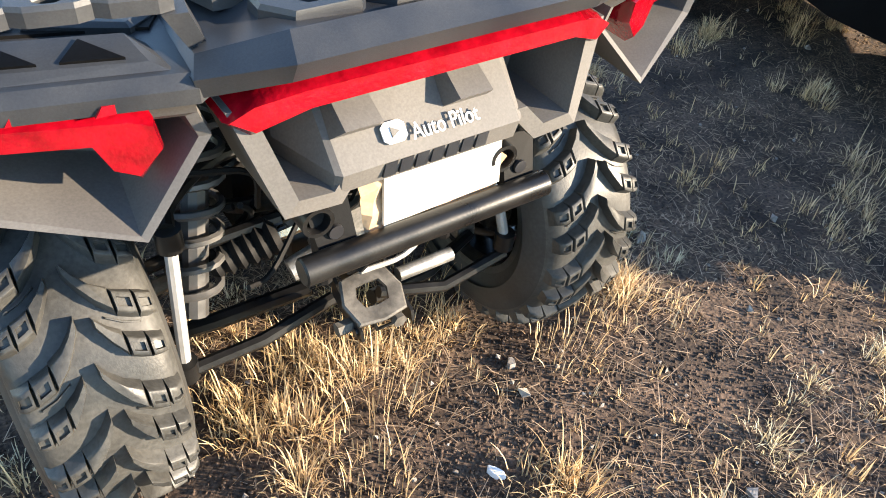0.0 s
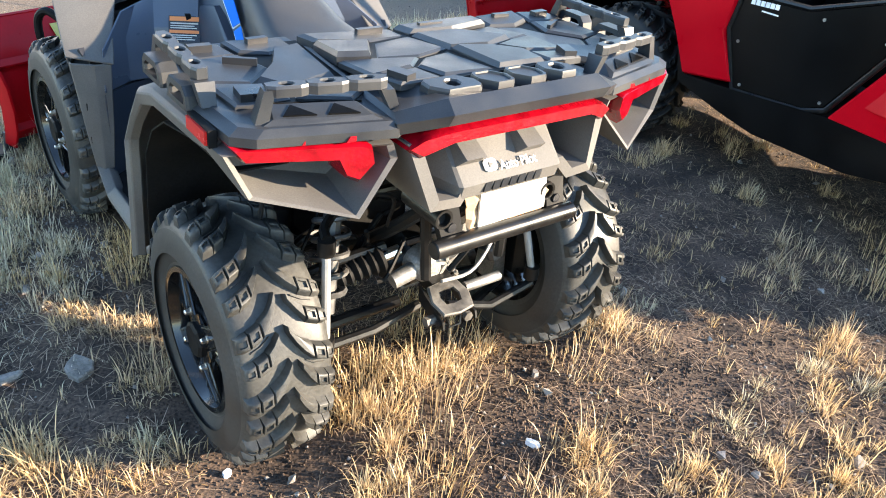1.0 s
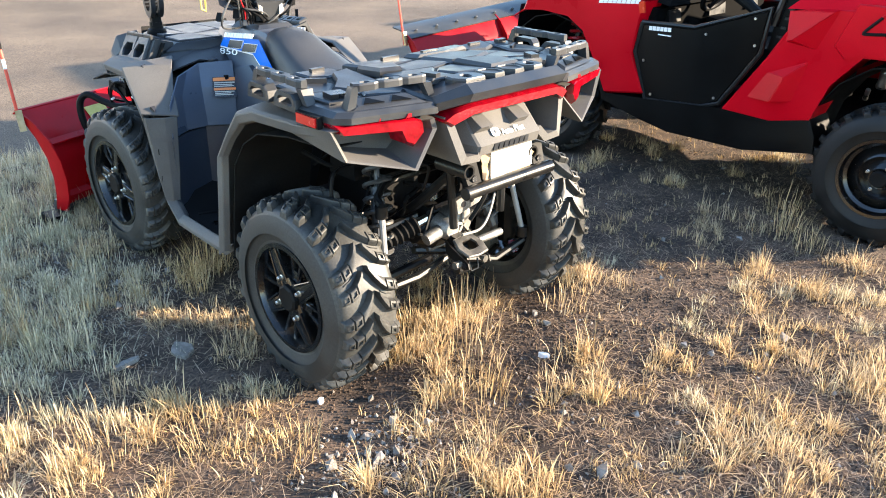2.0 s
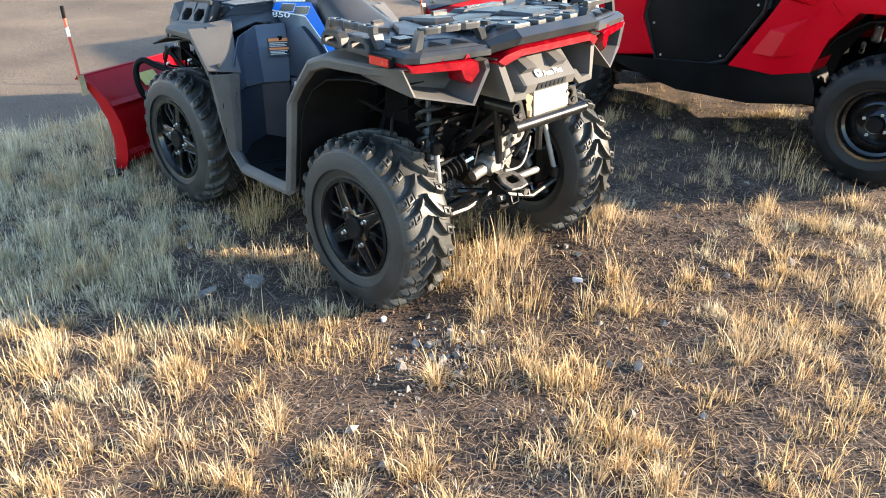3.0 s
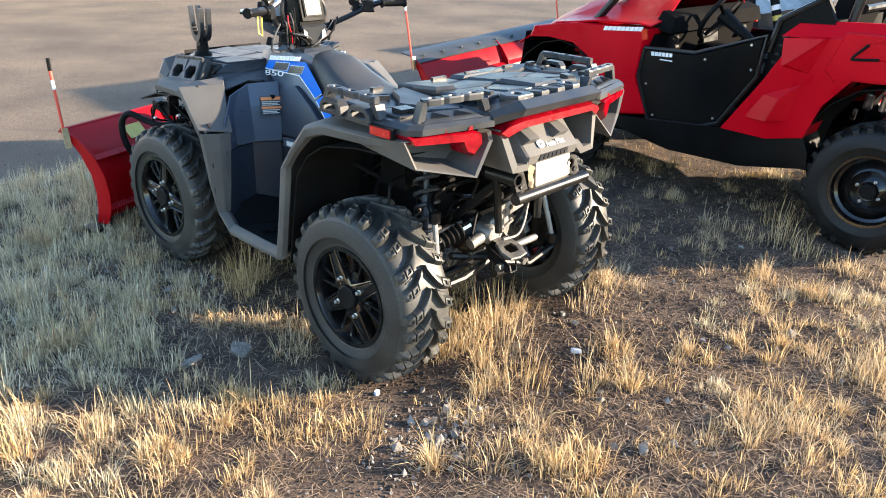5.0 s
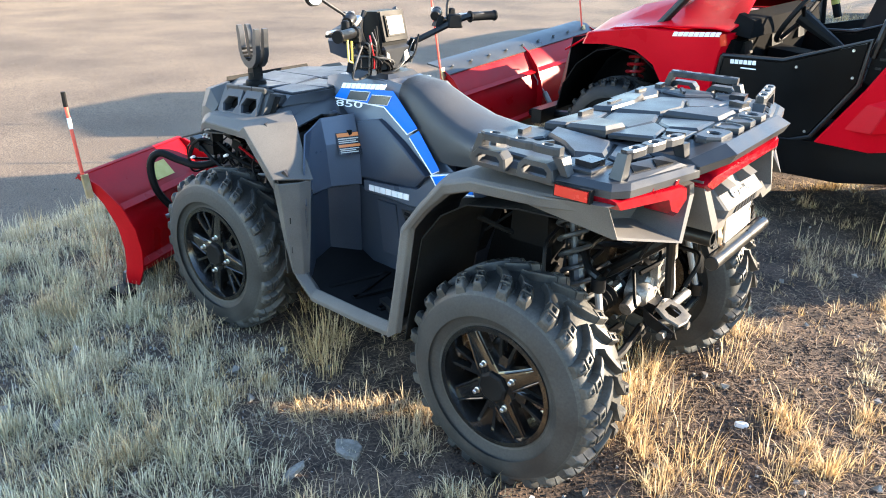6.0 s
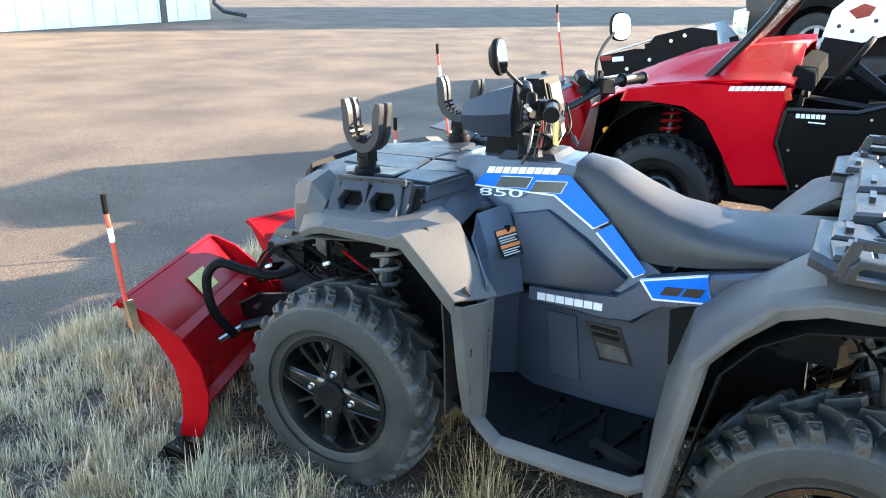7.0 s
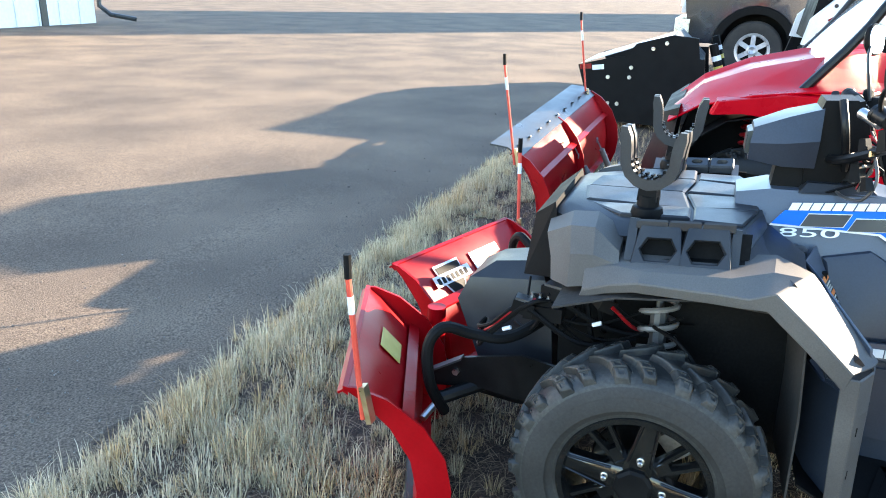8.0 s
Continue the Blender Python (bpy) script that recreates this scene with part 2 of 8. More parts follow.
def lathe(bm, prof, seg=48, m=Matrix(), closed=False):
    """Turn a profile of (along x, radius) round the x axis."""
    rings = [[m @ Vector((u, r * math.cos(t), r * math.sin(t))) for t in (2 * math.pi * k / seg for k in range(seg))] for u, r in prof]
    if closed:
        rings.append(rings[0])
        vs = [[bm.verts.new(p) for p in r] for r in rings[:-1]]
        for a, b in zip(vs, vs[1:] + vs[:1]):
            quad_ring(bm, a, b)
        return bm
    return loft(bm, rings, cap=True)


def coil(bm, a, b, radius, wire, turns, seg=6, per=14):
    a, b = Vector(a), Vector(b)
    d = (b - a).normalized()
    u = d.orthogonal().normalized()
    v = d.cross(u)
    n = int(turns * per)
    return tube(bm, [a + (b - a) * (i / n) + (u * math.cos(2 * math.pi * i / per) + v * math.sin(2 * math.pi * i / per)) * radius for i in range(n + 1)], wire, seg)


def sheet(bm, rows, th=0.006):
    """A thin shell through a grid of points."""
    vs = [[bm.verts.new(p) for p in r] for r in rows]
    fs = []
    for a, b in zip(vs, vs[1:]):
        for i in range(len(a) - 1):
            fs.append(bm.faces.new((a[i], a[i + 1], b[i + 1], b[i])))
    bmesh.ops.recalc_face_normals(bm, faces=fs)
    bmesh.ops.solidify(bm, geom=fs, thickness=th)
    return bm


def soft(bm, w=0.004, seg=1, angle=28):
    es = [e for e in bm.edges if len(e.link_faces) == 2 and e.calc_face_angle(0) > radians(angle)]
    bmesh.ops.bevel(bm, geom=es, offset=w, segments=seg, affect="EDGES", clamp_overlap=True)
    return bm


def mesh_of(name, bm, material, angle=35):
    bmesh.ops.recalc_face_normals(bm, faces=bm.faces)
    me = bpy.data.meshes.new(name)
    bm.to_mesh(me)
    bm.free()
    me.materials.append(material)
    me.polygons.foreach_set("use_smooth", [True] * len(me.polygons))
    me.set_sharp_from_angle(angle=radians(angle))
    return me


def part(name, bm, material, parent, label="", angle=35):
    ob = new(name, mesh_of(name, bm, material, angle))
    ob.parent = parent
    return tagged(ob, label)


def thing(name, label, category, group="", at=(0, 0, 0), rz=0.0):
    ob = new(name)
    ob.empty_display_size = 0.1
    ob.matrix_basis = pose(*at, 0, 0, rz)
    return tagged(ob, label, category, group)


def B():
    return bmesh.new()


def words(name, body, height, m, material, parent, label="", thick=0.001):
    """Lettering as a mesh: its left end at the origin of m, running along x with z up."""
    cu = bpy.data.curves.new(name, "FONT")
    cu.body, cu.size, cu.extrude = body, height, thick
    tmp = bpy.data.objects.new(name, cu)
    me = bpy.data.meshes.new_from_object(tmp)
    bpy.data.objects.remove(tmp)
    me.transform(m @ Matrix.Rotation(radians(90), 4, "X"))
    me.materials.clear()
    me.materials.append(material)
    ob = new(name, me)
    ob.parent = parent
    return tagged(ob, label)


def emblem(name, n, origin, along, up, out, material, parent, label="", gap=0.2, slant=0.25, thick=0.002):
    """A row of n plain slanted blocks from the origin; along and up span the whole row, out points off the surface."""
    o, a, u, f = Vector(origin), Vector(along), Vector(up), Vector(out).normalized() * thick
    for k in range(n):
        b = B()
        pts = [o + a * ((k + x * (1 - gap)) / n) + u * z + a.normalized() * (z * slant * u.length) for x, z in ((0, 0), (1, 0), (1, 1), (0, 1))]
        loft(b, [[q - f for q in pts], [q + f for q in pts]])
        part(name, b, material, parent, label if k == 0 else "")


def mirror(pts):
    return [(-p[0], *p[1:]) for p in pts]


# ---- ground ----
# where the tyres press into the turf, and how low
CONTACTS = [(sx * 0.475, 0.0, -0.031) for sx in (-1, 1)] + [(sx * 0.48, 1.355, 0.008) for sx in (-1, 1)] + [(2.86 + sx * 0.635, y, -0.012) for sx in (-1, 1) for y in (-0.93, 1.06)]


def ground_height(x, y):
    """Uneven turf, falling a little to the lot's edge."""
    h = 0.022 * noise.noise(Vector((x * 0.9, y * 0.9, 0))) + 0.012 * noise.noise(Vector((x * 3.1, y * 3.1, 4)))
    h += 0.018 * max(0, min(1, (y - 0.4) / 0.8))
    rise = max(0.0, min(1.0, (x - 4.8) / 4.2)) * max(0.0, min(1.0, (2.9 - y) / 1.0))
    h += 0.24 * rise * rise * (3 - 2 * rise)
    for wx, wy, low in CONTACTS:
        d = ((x - wx) / 0.21) ** 2 + ((y - wy) / 0.26) ** 2
        if d < 6:
            h += (low - h) * math.exp(-d * d)
    edge = 3.1 + 0.06 * noise.noise(Vector((x * 1.3, 0, 9))) + 0.05 * noise.noise(Vector((x * 4.0, 0, 3)))
    if y > edge - 0.25:
        h = h + (-0.055 - h) * min(1, (y - edge + 0.25) / 0.3)
    return h


def axis_steps(lo, hi, fine_lo, fine_hi, step, growth=1.35):
    out = list(np.arange(fine_lo, fine_hi + 1e-6, step))
    s, v = step, fine_hi
    while v < hi:
        s *= growth
        v = min(hi, v + s)
        out.append(v)
    s, v, left = step, fine_lo, []
    while v > lo:
        s *= growth
        v = max(lo, v - s)
        left.append(v)
    return left[::-1] + out


def grid_mesh(name, xs, ys, height, material):
    verts = [(x, y, height(x, y)) for y in ys for x in xs]
    w = len(xs)
    faces = [(j * w + i, j * w + i + 1, (j + 1) * w + i + 1, (j + 1) * w + i) for j in range(len(ys) - 1) for i in range(w - 1)]
    me = bpy.data.meshes.new(name)
    me.from_pydata(verts, [], faces)
    me.materials.append(material)
    me.polygons.foreach_set("use_smooth", [True] * len(faces))
    return me


ground = new("ground", grid_mesh("ground", axis_steps(-400, 400, -5, 6, 0.05), axis_steps(-400, 400, -3.5, 3.6, 0.05), ground_height, M_SOIL))
tagged(ground, "brown soil under trodden dry grass beside the paved lot", "ground", kind="structure")


def lot():
    """The paved lot, with a frayed edge along the turf."""
    xs = axis_steps(-400, 400, -6, 12, 0.12)
    bm, rows = B(), []
    for k in range(9):
        row = []
        for x in xs:
            e = 3.06 + 0.07 * noise.noise(Vector((x * 1.3, 0, 9))) + 0.05 * noise.noise(Vector((x * 6.0, 0, 5)))
            y = e + (0, 0.06, 0.5, 1.6, 4, 10, 30, 100, 396)[k]
            row.append((x, y, (-0.075, -0.028, -0.014, 0, 0, 0, 0, 0, 0)[k] - 0.012))
        rows.append([bm.verts.new(p) for p in row])
    for a, b in zip(rows, rows[1:]):
        quad_ring(bm, a, b, False)
    ob = new("pavement", mesh_of("pavement", bm, M_ASPHALT))
    tagged(ob, "worn grey asphalt lot with a frayed edge", "pavement", kind="structure")


lot()


# ---- wheels ----
def tyre_radius(s, R):
    """Height of the carcass at the share s of the half width."""
    return R - 0.022 - 0.014 * abs(s) ** 2.5 - 0.03 * max(0, abs(s) - 0.8) / 0.2


def tyre_mesh(R, W, rim, lugs, material, deep=0.021, way=1, side=None):
    """Carcass and mud lugs: long slanted bars that run out over the shoulder, with short blocks between."""
    bm = B()
    h = W / 2
    half = [(s * h, tyre_radius(s, R)) for s in (0, 0.25, 0.5, 0.7, 0.82, 0.92)]
    half += [(h * 1.0, R - 0.085), (h * 1.02, R - 0.11), (h * 0.98, (R + rim) / 2 - 0.005), (h * 0.9, rim + 0.022), (h * 0.86, rim + 0.012), (h * 0.84, rim - 0.004)]
    prof = [(-u, r) for u, r in half[:0:-1]] + half
    rings = [[Vector((u, r * math.sin(t), r * math.cos(t))) for t in (2 * math.pi * k / 72 for k in range(72))] for u, r in prof]
    loft(bm, rings, cap=False)

    def at(s, a, up):
        """s: share of the half width, may pass 1 to go down the side wall."""
        if abs(s) <= 1:
            u, r = s * h, tyre_radius(s, R)
        else:
            u, r = math.copysign(h * (1.0 + 0.015), s), tyre_radius(1, R) - (abs(s) - 1) * h
        if abs(s) > 0.9:
            u += math.copysign(up * 0.4, s)
            r += up * 0.75
        else:
            r += up
        return Vector((u, r * math.sin(a), r * math.cos(a)))

    def lug(path, w0, w1, up, slot=False):
        """A raised block along a path over the carcass, its foot wider than its top; slot sinks a pocket into the top."""
        def loop(wide, ends, lift):
            left, right = [], []
            n = len(path) - 1
            for i, (s, a) in enumerate(path):
                w = (w0 + (w1 - w0) * i / n) / R / 2 * wide
                (s_o, a_o) = path[1] if i == 0 else path[n - 1]
                k = ends if i in (0, n) else 0.0
                ss, aa = s + (s_o - s) * k, a + (a_o - a) * k
                left.append(at(ss, aa - w, lift))
                right.append(at(ss, aa + w, lift))
            return left + right[::-1]
        rings = [loop(1.55, -0.12, -0.004), loop(1.12, -0.03, up * 0.6), loop(0.98, 0.02, up * 0.93), loop(0.84, 0.07, up)]
        if slot:
            rings += [loop(0.46, 0.34, up), loop(0.40, 0.40, up * 0.74)]
        loft(bm, rings)

    step = 2 * math.pi / lugs
    for i in range(lugs):
        for sg, off in ((-1, 0.0), (1, 0.5)):
            a = (i + off) * step
            go = lambda *p: [(sg * s, a - way * step * k) for s, k in p]
            # the long row: a curved leaf from the middle, then two pocketed blocks towards the shoulder
            lug(go((0.03, -0.24), (0.13, -0.09), (0.26, 0.05), (0.42, 0.16)), 0.015, 0.034, deep)
            lug(go((0.45, 0.185), (0.56, 0.225), (0.66, 0.255)), 0.033, 0.034, deep, True)
            lug(go((0.69, 0.265), (0.78, 0.285), (0.88, 0.30)), 0.034, 0.030, deep * 0.9, True)
            # the short row between
            lug(go((0.16, 0.32), (0.28, 0.47), (0.41, 0.59)), 0.013, 0.031, deep)
            lug(go((0.44, 0.62), (0.54, 0.66), (0.64, 0.69)), 0.031, 0.032, deep, True)
            lug(go((0.67, 0.70), (0.76, 0.72), (0.85, 0.735)), 0.032, 0.027, deep * 0.9, True)
            # thin ribs left by the mould
            lug(go((0.30, 0.30), (0.48, 0.40), (0.66, 0.45)), 0.003, 0.003, 0.004)
    me = mesh_of("tyre", bm, material, 50)
    me.materials.append(side or M_SIDEWALL)
    for f in me.polygons:
        if abs(f.center.x) > h * 0.86 and math.hypot(f.center.y, f.center.z) < R - 0.062:
            f.material_index = 1
    return me


def alloy_rim_mesh(W, rim):
    """Split-spoke alloy wheel: four broad spokes with forked thin ones between, all inside a deep lip. Outer face to -x."""
    bm = B()
    h = W / 2 * 0.84
    lathe(bm, [(-h, rim + 0.004), (-h - 0.006, rim + 0.002), (-h - 0.006, rim - 0.012), (-h + 0.012, rim - 0.018), (-h + 0.04, rim - 0.028), (h - 0.02, rim - 0.024), (h, rim - 0.004), (h, rim + 0.004)], 64, closed=True)
    face = -h + 0.018

    def spoke(a, r0, r1, w0, w1, d0, d1, th):
        m = Matrix.Rotation(a, 4, "X")
        ring = lambda r, w, d: [m @ Vector((d, -w / 2, r)), m @ Vector((d - 0.006, -w * 0.3, r)), m @ Vector((d - 0.006, w * 0.3, r)), m @ Vector((d, w / 2, r)),
                                m @ Vector((d + th, w / 2, r)), m @ Vector((d + th, -w / 2, r))]
        loft(bm, [ring(r0, w0, d0), ring((r0 + r1) / 2, (w0 + w1) / 2 * 0.92, (d0 + d1) / 2), ring(r1, w1, d1)])

    for k in range(4):
        a = k * math.pi / 2
        spoke(a, 0.03, rim - 0.014, 0.075, 0.046, face - 0.008, face, 0.03)
        for side in (-1, 1):
            m = Matrix.Rotation(a, 4, "X")
            tube(bm, [m @ Vector((face - 0.013, side * 0.029, 0.062)), m @ Vector((face - 0.006, side * 0.019, rim - 0.02))], 0.0035, 6)
        spoke(a + 0.62, 0.075, rim - 0.012, 0.018, 0.015, face + 0.012, face + 0.006, 0.02)
        spoke(a + 0.95, 0.075, rim - 0.012, 0.018, 0.015, face + 0.012, face + 0.006, 0.02)
        spoke(a + 0.785, 0.04, 0.10, 0.05, 0.05, face + 0.006, face + 0.012, 0.02)
    lathe(bm, [(face - 0.004, 0.0), (face - 0.004, 0.066), (face + 0.03, 0.07), (face + 0.03, 0.0)], 24)
    lathe(bm, [(0.02, 0.0), (0.02, 0.11), (0.028, 0.115), (0.06, 0.11), (0.06, 0.0)], 32)
    return mesh_of("rim", bm, M_RIM, 30), face


def steel_rim_mesh(W, rim):
    """Pressed steel wheel with a deep dish; bright discs stand for its holes near the lip."""
    bm = B()
    h = W / 2 * 0.84
    lathe(bm, [(-h, rim + 0.004), (-h - 0.006, rim + 0.002), (-h - 0.004, rim - 0.012), (-h + 0.03, rim - 0.02), (-h + 0.04, rim - 0.035), (h, rim - 0.03), (h, rim + 0.004)], 56, closed=True)
    lathe(bm, [(-h + 0.075, rim - 0.03), (-h + 0.045, rim - 0.06), (-h + 0.03, rim - 0.085), (-h + 0.05, rim - 0.105), (-h + 0.02, 0.05), (-h + 0.03, 0.0), (-h + 0.06, 0.0), (-h + 0.08, rim - 0.09), (-h + 0.095, rim - 0.03)], 56, closed=True)
    return mesh_of("rim", bm, M_RIM, 30), -h + 0.02


def hub_mesh(r, sides):
    bm = B()
    rings = []
    for x, k in ((0.0, 1.0), (-0.016, 0.98), (-0.022, 0.82)):
        rings.append([Vector((x, k * r * math.cos(t), k * r * math.sin(t))) for t in (2 * math.pi * (i + 0.5) / sides for i in range(sides))])
    loft(bm, rings)
    return mesh_of("hub_cap", bm, M_BLACK, 25)


def nut_mesh(r=0.0075):
    bm = B()
    lathe(bm, [(0.004, 0), (0.004, r * 1.3), (-0.002, r * 1.3), (-0.003, r), (-0.014, r * 0.95), (-0.017, r * 0.6), (-0.017, 0)], 12)
    return mesh_of("lug_nut", bm, M_STEEL, 30)


def hole_glint_mesh(r, w):
    """A solid bright disc that imitates light showing through a rim hole."""
    bm = B()
    lathe(bm, [(0, 0), (0, r), (0.003, r), (0.003, 0)], 12)
    return mesh_of("slot_glint", bm, M_STEEL, 30)


def wheel(parent, at, side, meshes, turn=0.0, steer=0.0, slots=None):
    """A wheel under a vehicle; side -1 shows its face to -x, 1 to +x."""
    tyre, (rim, face), cap, nut, bolt_r = meshes
    w = new("wheel")
    w.parent = parent
    w.matrix_basis = pose(*at, 0, 0, (180 if side > 0 else 0) + steer) @ pose(0, 0, 0, turn, 0, 0)
    for name, me in (("tyre", tyre), ("rim", rim)):
        o = new(name, me)
        o.parent = w
    o = new("hub_cap", cap)
    o.parent = w
    o.location = (face - 0.006, 0, 0)
    for k in range(4):
        a = k * math.pi / 2
        o = new("lug_nut", nut)
        o.parent = w
        o.location = (face - 0.012, bolt_r * math.sin(a), bolt_r * math.cos(a))
    if slots:
        for k in range(16):
            a = 2 * math.pi * (k + 0.5) / 16
            o = new("slot_glint", slots[0])
            o.parent = w
            o.location = (slots[1], slots[2] * math.sin(a), slots[2] * math.cos(a))
    return w


# ---- the quad ----
quad = thing("quad_bike", "dark grey quad bike with blue decals, black racks and mud tyres", "quad bike")
tagged(quad, group="parked machines")
MIRROR_REAR = tyre_mesh(0.338, 0.25, 0.188, 13, M_TREAD, 0.024, way=-1)
MIRROR_FRONT = tyre_mesh(0.328, 0.215, 0.188, 13, M_TREAD, 0.018, way=-1)
REAR = (tyre_mesh(0.338, 0.25, 0.188, 13, M_TREAD, 0.024), alloy_rim_mesh(0.25, 0.188), hub_mesh(0.05, 8), nut_mesh(), 0.072)
FRONT = (tyre_mesh(0.328, 0.215, 0.188, 13, M_TREAD, 0.018), alloy_rim_mesh(0.215, 0.188), REAR[2], REAR[3], 0.072)
for side in (-1, 1):
    wheel(quad, (-0.475, 0.0, 0.305) if side < 0 else (0.487, -0.032, 0.331), side, REAR if side < 0 else (MIRROR_REAR, *REAR[1:]), turn=-33 if side < 0 else 12)
    wheel(quad, (side * 0.48, 1.355, 0.328), side, FRONT if side < 0 else (MIRROR_FRONT, *FRONT[1:]), turn=9 if side < 0 else 40, steer=1.5)


def rear_y(x):
    """How far back the tail reaches at the distance x from the middle."""
    return -0.395 + max(0, abs(x) - 0.34) * 0.27


def rear_fender(s):
    bm = B()
    st = [((0.41, 0.335), (0.362, 0.345), (0.47, 0.33)), ((0.375, 0.52), (0.332, 0.53), (0.45, 0.5)), ((0.345, 0.715), (0.302, 0.718), (0.40, 0.70)),
          ((0.275, 0.805), (0.245, 0.788), (0.31, 0.79)), ((0.195, 0.895), (0.172, 0.855), (0.25, 0.83)), ((0.10, 0.925), (0.09, 0.882), (0.12, 0.93)), ((-0.14, 0.935), (-0.14, 0.893), (-0.14, 0.945)), ((-0.26, 0.95), (-0.25, 0.908), (-0.26, 0.955))]
    rows = []
    for (yo, zo), (yi, zi), (yn, zn) in st:
        rows.append([(s * 0.575, yi, zi), (s * 0.598, yi + 0.006, zi + 0.004), (s * 0.605, yo - 0.012, zo - 0.008), (s * 0.594, yo, zo), (s * 0.545, (yo * 0.85 + yn * 0.15) + 0.004, zo * 0.9 + zn * 0.1 + 0.01), (s * 0.24, yn, zn)])
    sheet(bm, rows, 0.006)
    soft(bm, 0.003)
    return part("rear_fender", bm, M_PAINT, quad, "dusty dark grey wheel arch", angle=17)


def wheel_liner(s):
    """The dark inner wall of the wheel house."""
    bm = B()
    rows = []
    for y, z in ((0.40, 0.33), (0.365, 0.52), (0.33, 0.70), (0.26, 0.79), (0.17, 0.845), (0.0, 0.875), (-0.2, 0.885)):
        rows.append([(s * 0.57, y - 0.045, z - 0.01), (s * 0.4, y - 0.05, z - 0.01), (s * 0.255, y - 0.04, z - 0.01)])
    sheet(bm, rows, 0.004)
    return part("wheel_liner", bm, M_LINER, quad)


def tail_bucket(s):
    """The hollow grey tail corner below the side lamp."""
    bm = B()
    rim = [(0.617, 0.948), (0.575, 0.856), (0.385, 0.812), (0.288, 0.915), (0.30, 0.948)]
    k = lambda d, shrink, drop=0.0: [(s * (x + (0.45 - x) * shrink), rear_y(x) + d - (0.035 if z < 0.83 else 0.0), z + (0.89 - z) * shrink - drop) for x, z in rim]
    front = [(s * 0.60, -0.10, 0.925), (s * 0.575, -0.08, 0.885), (s * 0.36, -0.16, 0.84), (s * 0.29, -0.2, 0.90), (s * 0.30, -0.2, 0.945)]
    loft(bm, [front, k(0.012, 0), k(0.0, 0.02), k(0.006, 0.10), [(s * x, rear_y(x) + 0.115, z) for x, z in ((0.585, 0.94), (0.562, 0.876), (0.378, 0.842), (0.312, 0.905), (0.322, 0.94))]], cap=True)
    soft(bm, 0.007, 3)
    return part("tail_corner", bm, M_PAINT, quad, "dusty grey hollow tail corner", angle=17)


def side_lamp(s):
    bm = B()
    pts = [(0.600, 0.962), (0.582, 0.934), (0.41, 0.926), (0.395, 0.885), (0.37, 0.872), (0.342, 0.912), (0.347, 0.948), (0.37, 0.957)]
    loft(bm, [[(s * x, rear_y(x) + 0.07, z) for x, z in pts], [(s * x, rear_y(x) + 0.008, z) for x, z in pts], [(s * (x + (0.45 - x) * 0.04), rear_y(x) - 0.004, z + (0.93 - z) * 0.2) for x, z in pts]])
    soft(bm, 0.002)
    return part("tail_light", bm, M_TAIL, quad, "red side tail lamp")


def reflector(s):
    bm = B()
    box(bm, (s * 0.612, -0.225, 0.962), (0.016, 0.10, 0.034))
    soft(bm, 0.003)
    p = part("reflector_frame", bm, M_BLACK, quad)
    bm = B()
    box(bm, (s * 0.621, -0.225, 0.962), (0.008, 0.088, 0.026))
    soft(bm, 0.002)
    part("reflector", bm, M_REDREF, p, "red-orange side reflector")


for s in (-1, 1):
    rear_fender(s), wheel_liner(s), tail_bucket(s), side_lamp(s), reflector(s)


